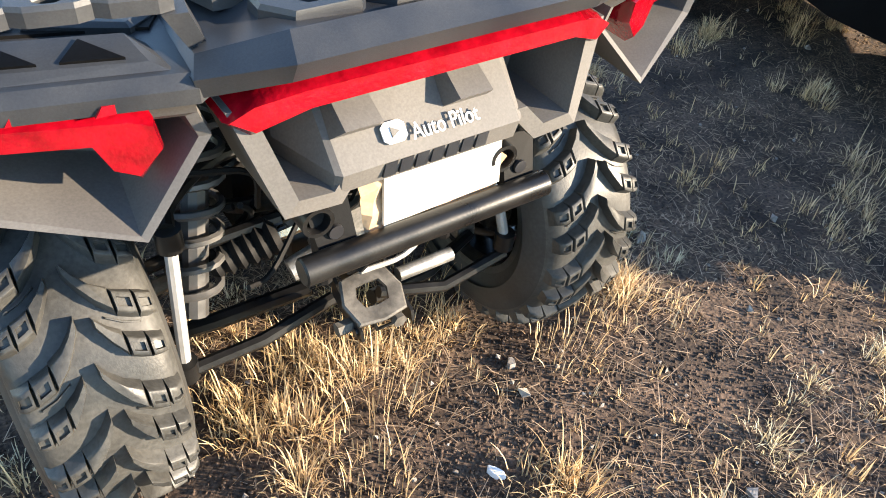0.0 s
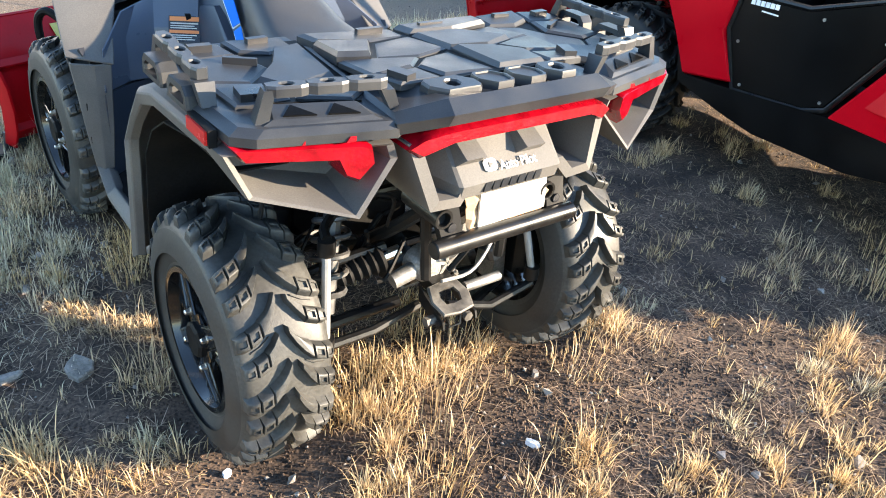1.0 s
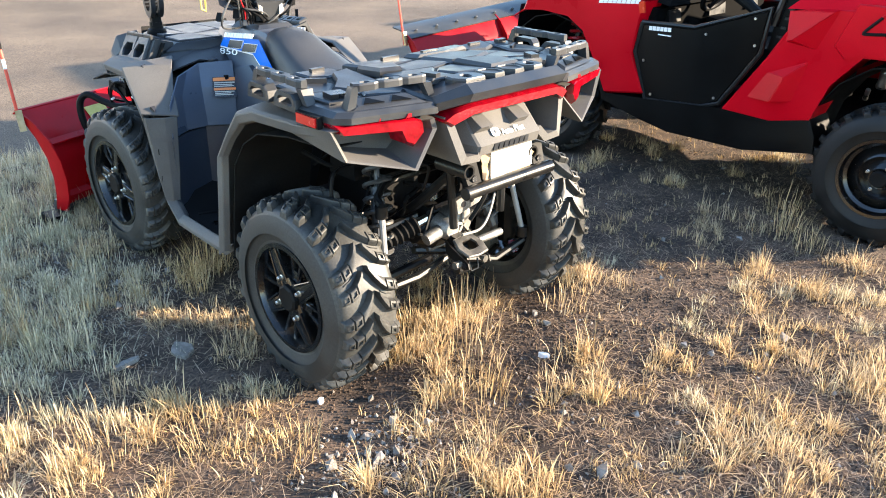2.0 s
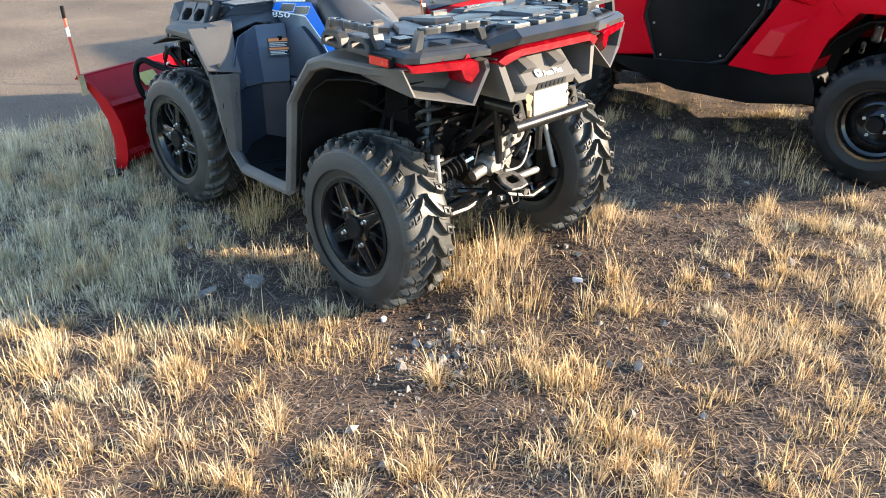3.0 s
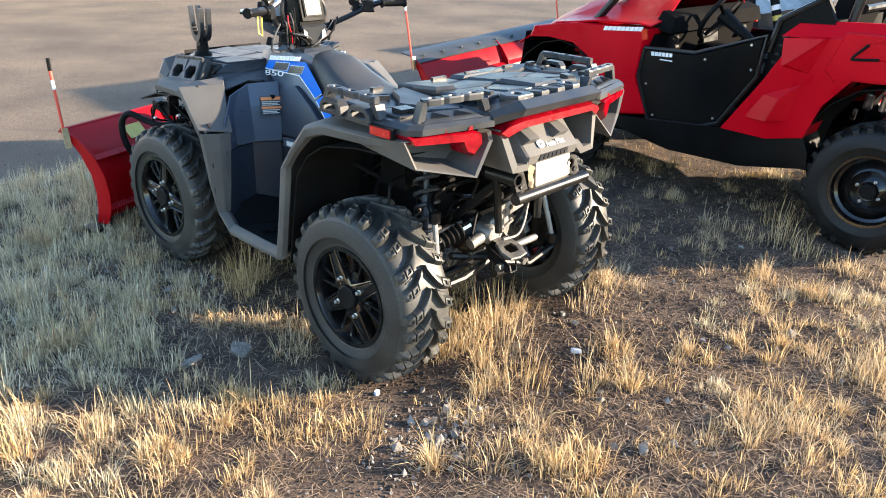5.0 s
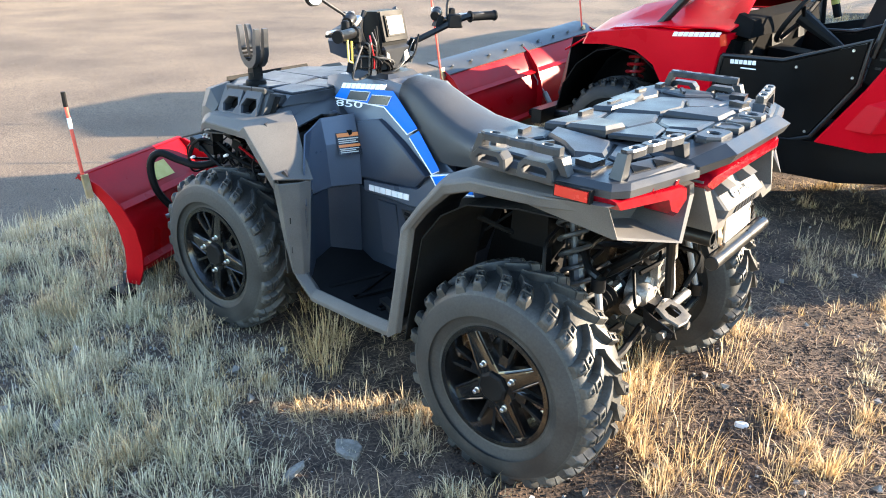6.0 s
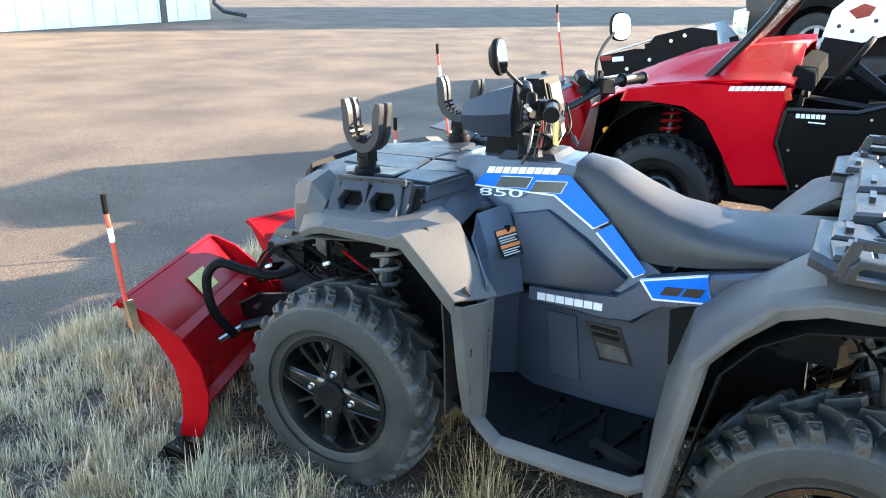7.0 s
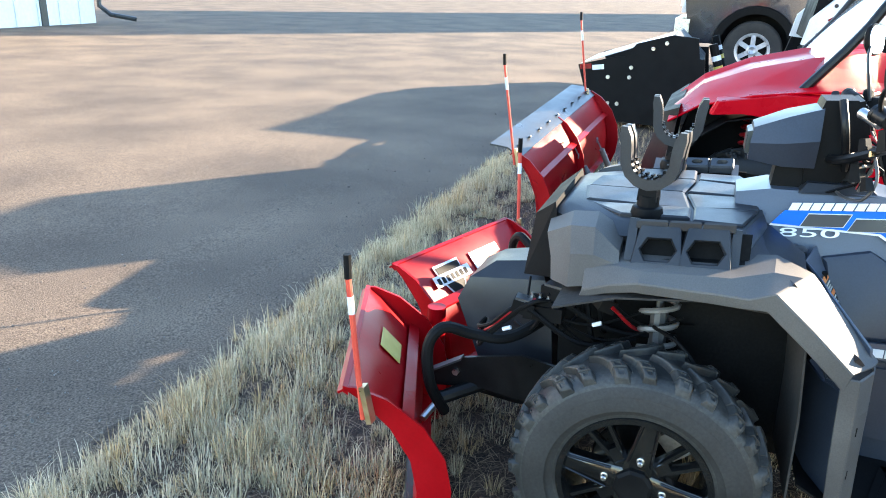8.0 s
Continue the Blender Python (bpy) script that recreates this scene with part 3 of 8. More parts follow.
def tail_panel():
    """The stepped grey centre panel with its frame, plate and two wedge bumps."""
    bm = B()
    line = [(-0.278, 0.945), (-0.232, 0.80), (-0.155, 0.796), (-0.122, 0.832), (0.122, 0.832), (0.155, 0.796), (0.232, 0.80), (0.278, 0.945)]
    inner = [(-0.25, 0.945), (-0.213, 0.823), (-0.166, 0.82), (-0.136, 0.852), (0.136, 0.852), (0.166, 0.82), (0.213, 0.823), (0.25, 0.945)]
    rings = []
    for (xo, zo), (xi, zi) in zip(line, inner):
        low = -0.03 * (0.945 - zo) / 0.14
        rings.append([(xo, -0.275, zo), (xo, -0.408 + low, zo), (xi, -0.41 + low, zi), (xi, -0.275, zi)])
    loft(bm, rings)
    soft(bm, 0.010, 4)
    frame_part = part("tail_panel", bm, M_PAINT, quad, "dark grey centre tail panel with stepped frame", angle=17)
    bm = B()
    loft(bm, [[(-0.25, -0.285, 0.955), (-0.225, -0.295, 0.81), (0.225, -0.295, 0.81), (0.25, -0.285, 0.955)], [(-0.25, -0.27, 0.955), (-0.225, -0.27, 0.81), (0.225, -0.27, 0.81), (0.25, -0.27, 0.955)]])
    part("backing", bm, M_PAINT, frame_part)
    bm = B()
    side = lambda x, k: [(x, -0.28 + (y + 0.28) * k, 0.865 + (z - 0.865) * (0.55 + 0.45 * k)) for y, z in ((-0.28, 0.811), (-0.438, 0.811), (-0.446, 0.842), (-0.372, 0.918), (-0.28, 0.930))]
    loft(bm, [side(-0.200, 0.35), side(-0.164, 0.96), side(-0.156, 1.0), side(0.116, 1.0), side(0.124, 0.96), side(0.164, 0.35)])
    soft(bm, 0.006, 3, 20)
    part("plate_boss", bm, M_PAINT, frame_part, angle=20)
    for c in (-0.121, 0.044):
        bm = B()
        loft(bm, [[(c - 0.038, -0.408, 0.871), (c + 0.038, -0.408, 0.871), (c + 0.034, -0.362, 0.922), (c - 0.034, -0.362, 0.922)],
                  [(c - 0.026, -0.436, 0.897), (c + 0.026, -0.436, 0.897), (c + 0.025, -0.390, 0.921), (c - 0.025, -0.390, 0.921)]])
        soft(bm, 0.003, 2)
        part("wedge_bump", bm, M_PAINT, frame_part, angle=20)
    # raised marks on the lower lip, emboss shading painted dark; white sticker on the slope above
    emblem("raised_mark", 7, (-0.099, -0.443, 0.819), (0.166, 0, 0), (0, -0.002, 0.022), (0, -1, 0.1), M_RACK, frame_part, "raised grey mark, its emboss shading painted dark", 0.24, 0.1)
    slope = pose(-0.091, -0.4355, 0.8595, -44.2)
    b = B()
    rr = [(0.017 + 0.017 * sx * kx, 0.014 + 0.014 * sz * kz) for sx, sz in ((-1, -1), (1, -1), (1, 1), (-1, 1)) for kx, kz in (((1, 0.6), (0.6, 1)) if sx * sz > 0 else ((0.6, 1), (1, 0.6)))]
    loft(b, [[slope @ Vector((x, y, z)) for x, z in rr] for y in (-0.001, 0.002)])
    icon = part("sticker", b, M_WHITE, frame_part, "white rounded sticker")
    b = B()
    loft(b, [[slope @ Vector((x, y, z)) for x, z in ((0.012, 0.007), (0.025, 0.014), (0.012, 0.021))] for y in (-0.003, 0.0)])
    part("sticker_mark", b, M_PAINT, icon)
    words("sticker", "Auto Pilot", 0.034, slope @ Matrix.Translation((0.040, -0.001, -0.003)) @ Matrix.Diagonal((0.73, 1, 0.92, 1)), M_WHITE, frame_part, "white sticker lettering")
    return frame_part


tail_panel()


def centre_lamp():
    bm = B()
    pts = [(-0.283, 0.935), (-0.256, 0.914), (-0.195, 0.947), (0.195, 0.947), (0.256, 0.914), (0.283, 0.935), (0.255, 0.957), (0.2, 0.976), (-0.2, 0.976), (-0.255, 0.957)]
    y = lambda x: -0.408 - 0.028 * (1 - min(1, max(0, (abs(x) - 0.18) / 0.1)))
    loft(bm, [[(x, -0.33, z) for x, z in pts], [(x, y(x), z) for x, z in pts], [(x * 0.985, y(x) - 0.012, z + (0.95 - z) * 0.25) for x, z in pts]])
    soft(bm, 0.003)
    return part("tail_light", bm, M_TAIL, quad, "long red centre tail lamp")


centre_lamp()


def rear_rack():
    """The moulded black rack: a stepped deck, a raised middle, chamfered pads with holes, and hooped tie-down rails."""
    bm = B()

    def deck(plan, z0, z1, cham=0.018):
        ins = [(x * 0.965, y * 0.97 + 0.0) for x, y in plan]
        loft(bm, [[(x, y, z0) for x, y in plan], [(x, y, z1 - cham) for x, y in plan], [(x, y, z1) for x, y in ins]])

    for s in (-1, 1):
        plan = [(s * x, y) for x, y in ((0.27, 0.15), (0.52, 0.15), (0.59, 0.09), (0.606, -0.16), (0.598, -0.315), (0.56, -0.345), (0.30, -0.405), (0.24, -0.36))]
        deck(plan, 0.962, 0.992, 0.012)
    loft(bm, [[(-0.30, -0.40, 0.965), (-0.215, -0.447, 0.987), (0.215, -0.447, 0.987), (0.30, -0.40, 0.965), (0.27, 0.10, 0.965), (-0.27, 0.10, 0.965)],
              [(-0.305, -0.405, 0.99), (-0.215, -0.462, 1.015), (0.215, -0.462, 1.015), (0.305, -0.405, 0.99), (0.27, 0.11, 0.985), (-0.27, 0.11, 0.985)],
              [(-0.29, -0.37, 1.0), (-0.205, -0.425, 1.035), (0.205, -0.425, 1.035), (0.29, -0.37, 1.0), (0.25, 0.08, 1.0), (-0.25, 0.08, 1.0)]])
    soft(bm, 0.006, 2)
    rack = part("rear_rack", bm, M_RACK, quad, "black moulded plastic cargo rack", angle=17)
    rng = random.Random(5)

    def pad(x, y, w, d, z, h, rz=0.0, hole=False, name="rack_pad"):
        b = B()
        if y > -0.35:
            z = 0.9985 if abs(x) > 0.28 else 1.003 + (0.08 - y) / 0.505 * 0.035
        m = pose(x, y, z, 3 if abs(x) < 0.28 else 0, 0, rz)
        o = [(-w / 2 + 0.03, -d / 2), (w / 2 - 0.008, -d / 2), (w / 2, -d / 2 + 0.008), (w / 2, d / 2 - 0.03), (w / 2 - 0.03, d / 2), (-w / 2 + 0.008, d / 2), (-w / 2, d / 2 - 0.008), (-w / 2, -d / 2 + 0.03)]
        h *= 0.8
        f = lambda k, zz: [m @ Vector((u * k, v * k, zz)) for u, v in o]
        if hole:
            hx = [(0.017 * math.cos(t), 0.017 * math.sin(t)) for t in (2 * math.pi * (i - 2.5) / 8 for i in range(8))]
            loft(b, [f(1.0, -0.01), f(0.98, h * 0.6), f(0.92, h), [m @ Vector((u * 1.15, v * 1.15, h)) for u, v in hx], [m @ Vector((u, v, h - 0.004)) for u, v in hx], [m @ Vector((u * 0.95, v * 0.95, h * 0.1)) for u, v in hx]])
        else:
            loft(b, [f(1.0, -0.01), f(1.0, h * 0.45), f(0.945, h), f(0.80, h), f(0.77, h - 0.0035)])
        soft(b, 0.0012)
        part(name, b, M_RACK, rack, angle=17)

    # Black sheets below the plates paint shade into the gaps between them.
    for s in (-1, 1):
        b = B()
        loft(b, [[(s * 0.255, 0.10, z), (s * 0.50, 0.10, z), (s * 0.53, 0.05, z), (s * 0.53, -0.22, z), (s * 0.31, -0.285, z), (s * 0.255, -0.2, z)] for z in (0.985, 0.996)])
        part("gap_shade", b, M_BLACK, rack)
    b = B()
    loft(b, [[(-0.235, 0.075, z), (0.235, 0.075, z), (0.19, -0.34, z + 0.034), (-0.19, -0.34, z + 0.034)] for z in (0.997, 1.0035)])
    part("gap_shade", b, M_BLACK, rack)
    # a row of pads along the rear rim
    for x, w, hole in ((-0.16, 0.12, True), (-0.055, 0.08, False), (0.035, 0.08, False), (0.125, 0.08, True)):
        pad(x, -0.375, w, 0.065, 1.03, 0.018, 0, hole)
    def surface(x, y):
        """Height of the deck."""
        return 0.996 if abs(x) > 0.275 else 1.0035 + (0.08 - y) / 0.505 * 0.035

    def plate(pts, s):
        """One raised irregular plate of the deck, a little tilted."""
        b = B()
        cx, cy = sum(p[0] for p in pts) / len(pts), sum(p[1] for p in pts) / len(pts)
        ta, tb = rng.uniform(-0.045, 0.045), rng.uniform(-0.045, 0.045)
        lift = rng.choice((0.006, 0.008, 0.012, 0.017))
        ring = lambda k, up: [(s * (cx + (x - cx) * k), cy + (y - cy) * k, surface(cx, cy + (y - cy) * k) + up + ((x - cx) * ta + (y - cy) * tb if up > 0 else 0)) for x, y in pts]
        loft(b, [ring(1.015, -0.01), ring(1.015, lift * 0.35), ring(0.90, lift)])
        soft(b, 0.003, 2)
        return part("deck_plate", b, M_RACK, rack, angle=17)

    for s in (-1, 1):
        for pts in (((0.44, 0.115), (0.55, 0.105), (0.556, 0.03), (0.43, 0.04)), ((0.29, 0.115), (0.43, 0.115), (0.42, 0.045), (0.36, 0.02), (0.285, 0.04)),
                    ((0.43, 0.032), (0.556, 0.022), (0.556, -0.10), (0.47, -0.13), (0.40, -0.06)), ((0.355, 0.012), (0.395, -0.065), (0.46, -0.135), (0.42, -0.2), (0.30, -0.16), (0.285, 0.03)),
                    ((0.47, -0.14), (0.556, -0.11), (0.55, -0.235), (0.44, -0.235), (0.43, -0.205)), ((0.295, -0.17), (0.415, -0.208), (0.43, -0.24), (0.33, -0.285), (0.285, -0.25)),
                    ((0.006, 0.08), (0.26, 0.08), (0.25, 0.02), (0.12, -0.01), (0.006, 0.01)), ((0.255, 0.012), (0.272, -0.12), (0.20, -0.14), (0.13, -0.02)),
                    ((0.006, 0.0), (0.12, -0.02), (0.19, -0.145), (0.10, -0.18), (0.006, -0.15)), ((0.20, -0.15), (0.272, -0.13), (0.272, -0.26), (0.16, -0.24), (0.11, -0.19)),
                    ((0.006, -0.16), (0.095, -0.19), (0.15, -0.245), (0.14, -0.325), (0.006, -0.325)), ((0.16, -0.25), (0.265, -0.27), (0.25, -0.33), (0.15, -0.33))):
            plate(pts, s)
        # Solid black blocks imitate the dark inside of slots; nothing is cut.
        for x, y, w, d, rz in ((0.495, 0.075, 0.05, 0.02, 4), (0.36, 0.085, 0.05, 0.016, -4), (0.09, 0.045, 0.07, 0.014, 0), (0.505, -0.205, 0.055, 0.05, 8), (0.23, -0.30, 0.03, 0.05, -20), (0.45, -0.03, 0.07, 0.010, 30)):
            b = B()
            box(b, (s * x, y, surface(x, y) + 0.0115), (w, d, 0.019), rz=s * rz)
            soft(b, 0.002)
            part("slot_shade", b, M_DECALBLACK, rack)

    def rail(a, b, n, lift, name="tie_down_rail"):
        """A hooped rail with tapered legs and holes along its top."""
        a, b = Vector(a), Vector(b)
        d = (b - a).normalized()
        side = Vector((-d.y, d.x, 0))
        L = (b - a).length
        q = B()
        top = [(0.0, 0.0), (0.025, lift), (L - 0.025, lift), (L, 0.0)]
        for i0, i1 in ((0, 1), (2, 3)):
            (u0, z0), (u1, z1) = top[i0], top[i1]
            sgn = 1 if i0 == 0 else -1
            r0 = [a + d * u + side * v + Vector((0, 0, z0 - 0.015)) for u, v in ((u0 - 0.010, -0.019), (u0 + 0.017, -0.019), (u0 + 0.017, 0.019), (u0 - 0.010, 0.019))]
            r1 = [a + d * u + side * v + Vector((0, 0, z1)) for u, v in ((u1 - 0.010, -0.014), (u1 + 0.010, -0.014), (u1 + 0.010, 0.014), (u1 - 0.010, 0.014))]
            loft(q, [r0, r1])
        for k in range(n):
            u = 0.02 + (L - 0.04) * (k + 0.5) / n
            m = Matrix.Translation(a + d * u + Vector((0, 0, lift))) @ Matrix.Rotation(math.atan2(d.y, d.x), 4, "Z")
            w = (L - 0.04) / n
            o = [(-w * 0.501, -0.010), (-w * 0.3, -0.0165), (w * 0.3, -0.0165), (w * 0.501, -0.010), (w * 0.501, 0.010), (w * 0.3, 0.0165), (-w * 0.3, 0.0165), (-w * 0.501, 0.010)]
            hx = [(0.014 * math.cos(t), 0.010 * math.sin(t)) for t in (2 * math.pi * (i - 3.4) / 8 for i in range(8))]
            f = lambda pp, z: [m @ Vector((u2, v2, z)) for u2, v2 in pp]
            loft(q, [f(hx, -0.016), f(o, -0.014), f(o, 0.002), f([(u2, v2 * 0.82) for u2, v2 in o], 0.007), f([(u2 * 1.15, v2 * 1.15) for u2, v2 in hx], 0.007), f(hx, 0.003), f(hx, -0.016)], cap=False)
        soft(q, 0.0015)
        part(name, q, M_RACK, rack, angle=17)

    for s in (-1, 1):
        rail((s * 0.575, 0.09, 0.99), (s * 0.585, -0.19, 0.99), 3, 0.058)
        rail((s * 0.54, -0.295, 0.99), (s * 0.275, -0.345, 0.995), 3, 0.062)
        # framed lashing loops on the outer rim
        for y in (0.025, -0.115):
            q = B()
            o6 = ((-0.055, 0.0), (0.055, 0.0), (0.05, 0.03), (0.034, 0.046), (-0.034, 0.046), (-0.05, 0.03))
            i6 = ((-0.032, 0.010), (0.032, 0.010), (0.034, 0.022), (0.024, 0.033), (-0.024, 0.033), (-0.034, 0.022))
            g = lambda pp, x, k=1.0: [(s * x, y + u * k, 0.972 + v) for u, v in pp]
            rings = [g(o6, 0.578), g(o6, 0.612), g(o6, 0.617, 0.94), g(i6, 0.617, 1.1), g(i6, 0.612), g(i6, 0.578)]
            vs = [[q.verts.new(p) for p in r] for r in rings]
            for r0, r1 in zip(vs, vs[1:] + vs[:1]):
                quad_ring(q, r0, r1)
            part("lashing_loop", q, M_RACK, rack, angle=17)
        # raised sill before the rear rim; two black triangles paint in the shade of recesses
        q = B()
        yy = lambda x, d: rear_y(x) + d
        loft(q, [[(s * 0.55, yy(0.55, 0.012), 0.988), (s * 0.31, yy(0.31, 0.012), 0.988), (s * 0.32, yy(0.32, 0.085), 0.99), (s * 0.52, yy(0.52, 0.085), 0.99)],
                 [(s * 0.515, yy(0.515, 0.03), 1.0), (s * 0.335, yy(0.335, 0.03), 1.0), (s * 0.345, yy(0.345, 0.075), 1.012), (s * 0.50, yy(0.50, 0.075), 1.012)]])
        soft(q, 0.002)
        sill = part("rim_sill", q, M_RACK, rack, angle=17)
        for x in (0.465, 0.385):
            q = B()
            tri = [(x - 0.030, 0.036), (x + 0.030, 0.036), (x + 0.004, 0.068)]
            loft(q, [[(s * u, yy(u, v), 0.994 + (v - 0.03) * 0.27) for u, v in tri], [(s * u, yy(u, v), 1.0025 + (v - 0.03) * 0.27) for u, v in tri]])
            part("recess_shade", q, M_UTVBLACK, sill)
        for x in (0.46, 0.38):
            q = B()
            loft(q, [[(s * (x - 0.022), rear_y(x) - 0.002, 0.962), (s * (x + 0.022), rear_y(x) - 0.002, 0.962), (s * (x + 0.014), rear_y(x) - 0.002, 0.973), (s * (x - 0.014), rear_y(x) - 0.002, 0.973)], [(s * (x - 0.022), rear_y(x) + 0.012, 0.962), (s * (x + 0.022), rear_y(x) + 0.012, 0.962), (s * (x + 0.014), rear_y(x) + 0.012, 0.973), (s * (x - 0.014), rear_y(x) + 0.012, 0.973)]])
            part("lamp_notch", q, M_TAIL, rack)
    return rack


rear_rack()


def seat():
    bm = B()
    rings = []
    for y, w, top, low in ((0.835, 0.07, 0.985, 0.93), (0.80, 0.098, 1.018, 0.875), (0.72, 0.115, 1.008, 0.80), (0.62, 0.13, 0.958, 0.765), (0.52, 0.145, 0.915, 0.765), (0.40, 0.165, 0.89, 0.785), (0.25, 0.19, 0.885, 0.825), (0.10, 0.20, 0.895, 0.85), (-0.02, 0.20, 0.915, 0.87), (-0.06, 0.18, 0.915, 0.88)):
        h = top - low
        half = [(1.0, 0.0), (1.03, 0.35 * h), (0.98, 0.68 * h), (0.82, 0.88 * h), (0.5, 0.97 * h), (0.0, h)]
        ring = [(w * u, y, low + v) for u, v in half]
        rings.append(ring + [(-x, yy, z) for x, yy, z in ring[-2::-1]])
    loft(bm, rings)
    bmesh.ops.subdivide_edges(bm, edges=bm.edges, cuts=1, use_grid_fill=True, smooth=0.6)
    return part("seat", bm, M_SEAT, quad, "black ribbed vinyl saddle", 60)


seat()


def tank_cover():
    """The grey cover over the tank, its sides sloped, with decals."""
    bm = B()
    rings = []
    for y, top, low, wt, wb in ((1.20, 0.975, 0.86, 0.07, 0.16), (1.12, 0.995, 0.80, 0.085, 0.145), (1.0, 1.0, 0.74, 0.09, 0.155), (0.86, 1.005, 0.64, 0.088, 0.17), (0.80, 0.995, 0.64, 0.08, 0.17), (0.70, 0.90, 0.64, 0.095, 0.17), (0.58, 0.765, 0.63, 0.115, 0.165), (0.50, 0.72, 0.62, 0.12, 0.16)):
        rings.append([(-wb, y, low), (-wt - 0.022, y, top - 0.06 if top - low > 0.1 else top - 0.03), (-wt, y, top), (wt, y, top), (wt + 0.022, y, top - 0.06 if top - low > 0.1 else top - 0.03), (wb, y, low)])
    loft(bm, rings)
    soft(bm, 0.006, 2)
    return part("tank_cover", bm, M_PAINT_SHEEN, quad, "dark grey tank cover", angle=17)


TANK = tank_cover()


def slope_x(y, z):
    """How far out the tank's side stands, decals just proud of it."""
    return 0.112 + max(0, 0.945 - z) * 0.19 + (0.006 if z < 0.9 else 0.002)


def flat_on_side(name, pts, material, s, lift=0.0, label="", thick=0.002):
    bm = B()
    loft(bm, [[(s * (slope_x(y, z) + lift - thick), y, z) for y, z in pts], [(s * (slope_x(y, z) + lift), y, z) for y, z in pts]])
    return part(name, bm, material, TANK, label)


for s in (-1, 1):
    for pts in ([(1.106, 0.914), (1.077, 0.951), (0.808, 0.978), (0.676, 0.868), (0.718, 0.842), (0.848, 0.917)], [(0.668, 0.860), (0.553, 0.745), (0.584, 0.727), (0.708, 0.833)]):
        flat_on_side("decal_border", [(y + 0.004, z - 0.006) for y, z in pts], M_WHITE, s, 0.006, "white decal border")
        flat_on_side("blue_decal", pts, M_BLUE, s, 0.009, "bright blue decal")
    # emblems over and in the decal, and its number
    face = lambda y, z, lift: Vector((s * (slope_x(y, z) + lift), y, z))
    emblem("decal_mark", 9, face(1.070, 0.953, 0.013), face(0.842, 0.977, 0.013) - face(1.070, 0.953, 0.013), (s * -0.004, 0, 0.019), (s, 0, 0.19), M_WHITE, TANK, "white emblem blocks", 0.14, 0.4)
    for sh, lift, mt in ((0.0016, 0.012, M_WHITE), (0.0, 0.014, M_DECALBLACK)):
        for y0, y1 in ((1.036, 0.937), (0.925, 0.830)):
            o, e = face(y0 + sh, 0.916 - sh, lift), face(y1 - sh, 0.925 - sh, lift)
            emblem("decal_mark", 1, o, e - o, (s * -0.006, 0, 0.031 + 2 * sh), (s, 0, 0.19), mt, TANK, "", 0.0, 0.5)
    if s < 0:
        m = Matrix.Translation(face(1.088, 0.886, 0.017)) @ Matrix(((0, -s * 0.98, -s * 0.19, 0), (-0.995, 0, 0, 0), (0.09, -0.19, 0.98, 0), (0, 0, 0, 1))) @ Matrix.Shear("XZ", 4, (0.3, 0)) @ Matrix.Diagonal((3.0, 1, 1, 1))
        words("decal_number", "850", 0.033, m, M_WHITE, TANK, "white number", 0.0006)
    # knee panel
    bm = B()
    pts = [(0.970, 0.843), (0.862, 0.870), (0.735, 0.80), (0.607, 0.712), (0.65, 0.662), (0.92, 0.645)]
    loft(bm, [[(s * (slope_x(y, z) - 0.02), y, z) for y, z in pts], [(s * (slope_x(y, z) + 0.012), y, z) for y, z in pts], [(s * (slope_x(y, z) + 0.018), y + (0.8 - y) * 0.06, z + (0.75 - z) * 0.1) for y, z in pts]])
    soft(bm, 0.004)
    part("knee_panel", bm, M_SHIELD, quad, "matt black knee panel")
    # long side band from the leg shield to the rear rack
    bm = B()
    up = [(0.885, 0.645), (0.76, 0.652), (0.62, 0.668), (0.545, 0.735), (0.40, 0.775), (0.25, 0.815), (0.18, 0.84)]
    dn = [(0.885, 0.60), (0.76, 0.598), (0.66, 0.59), (0.575, 0.60), (0.50, 0.665), (0.32, 0.715), (0.22, 0.75)]
    ring = lambda x: [(s * x, y, z) for y, z in up] + [(s * x, y, z) for y, z in dn[::-1]]
    loft(bm, [ring(0.15), ring(0.195), [(s * 0.207, y + (0.5 - y) * 0.01, z + (0.685 - z) * 0.12) for _, y, z in ring(0.2)]])
    soft(bm, 0.004)
    band = part("side_band", bm, M_PAINT_SHEEN, quad, "grey side trim band", angle=17)
    emblem("raised_mark", 7, (s * 0.2085, 0.853, 0.615), (0, -0.20, 0.006), (0, 0, 0.022), (s, 0, 0), M_WHITE, band, "white emblem blocks", 0.12, 0.0)
    bm = B()
    loft(bm, [[(s * x, y, z) for y, z in ((0.560, 0.735), (0.384, 0.783), (0.366, 0.703), (0.520, 0.684))] for x in (0.195, 0.2085)])
    part("decal_border", bm, M_WHITE, band)
    bm = B()
    loft(bm, [[(s * x, y, z) for y, z in ((0.548, 0.734), (0.382, 0.780), (0.369, 0.709), (0.518, 0.691))] for x in (0.195, 0.211)])
    part("blue_decal", bm, M_BLUE, band, "bright blue decal")
    emblem("decal_mark", 2, (s * 0.2115, 0.500, 0.706), (0, -0.112, 0.014), (0, 0, 0.024), (s, 0, 0), M_DECALBLACK, band, "", 0.14, 0.5)
    # engine side cover below the band, with a vent
    bm = B()
    pts = [(0.965, 0.62), (0.955, 0.30), (0.40, 0.30), (0.36, 0.52), (0.30, 0.72), (0.50, 0.67), (0.57, 0.6)]
    loft(bm, [[(s * 0.10, y, z) for y, z in pts], [(s * 0.18, y, z) for y, z in pts], [(s * 0.19, y + (0.6 - y) * 0.05, z + (0.5 - z) * 0.06) for y, z in pts]])
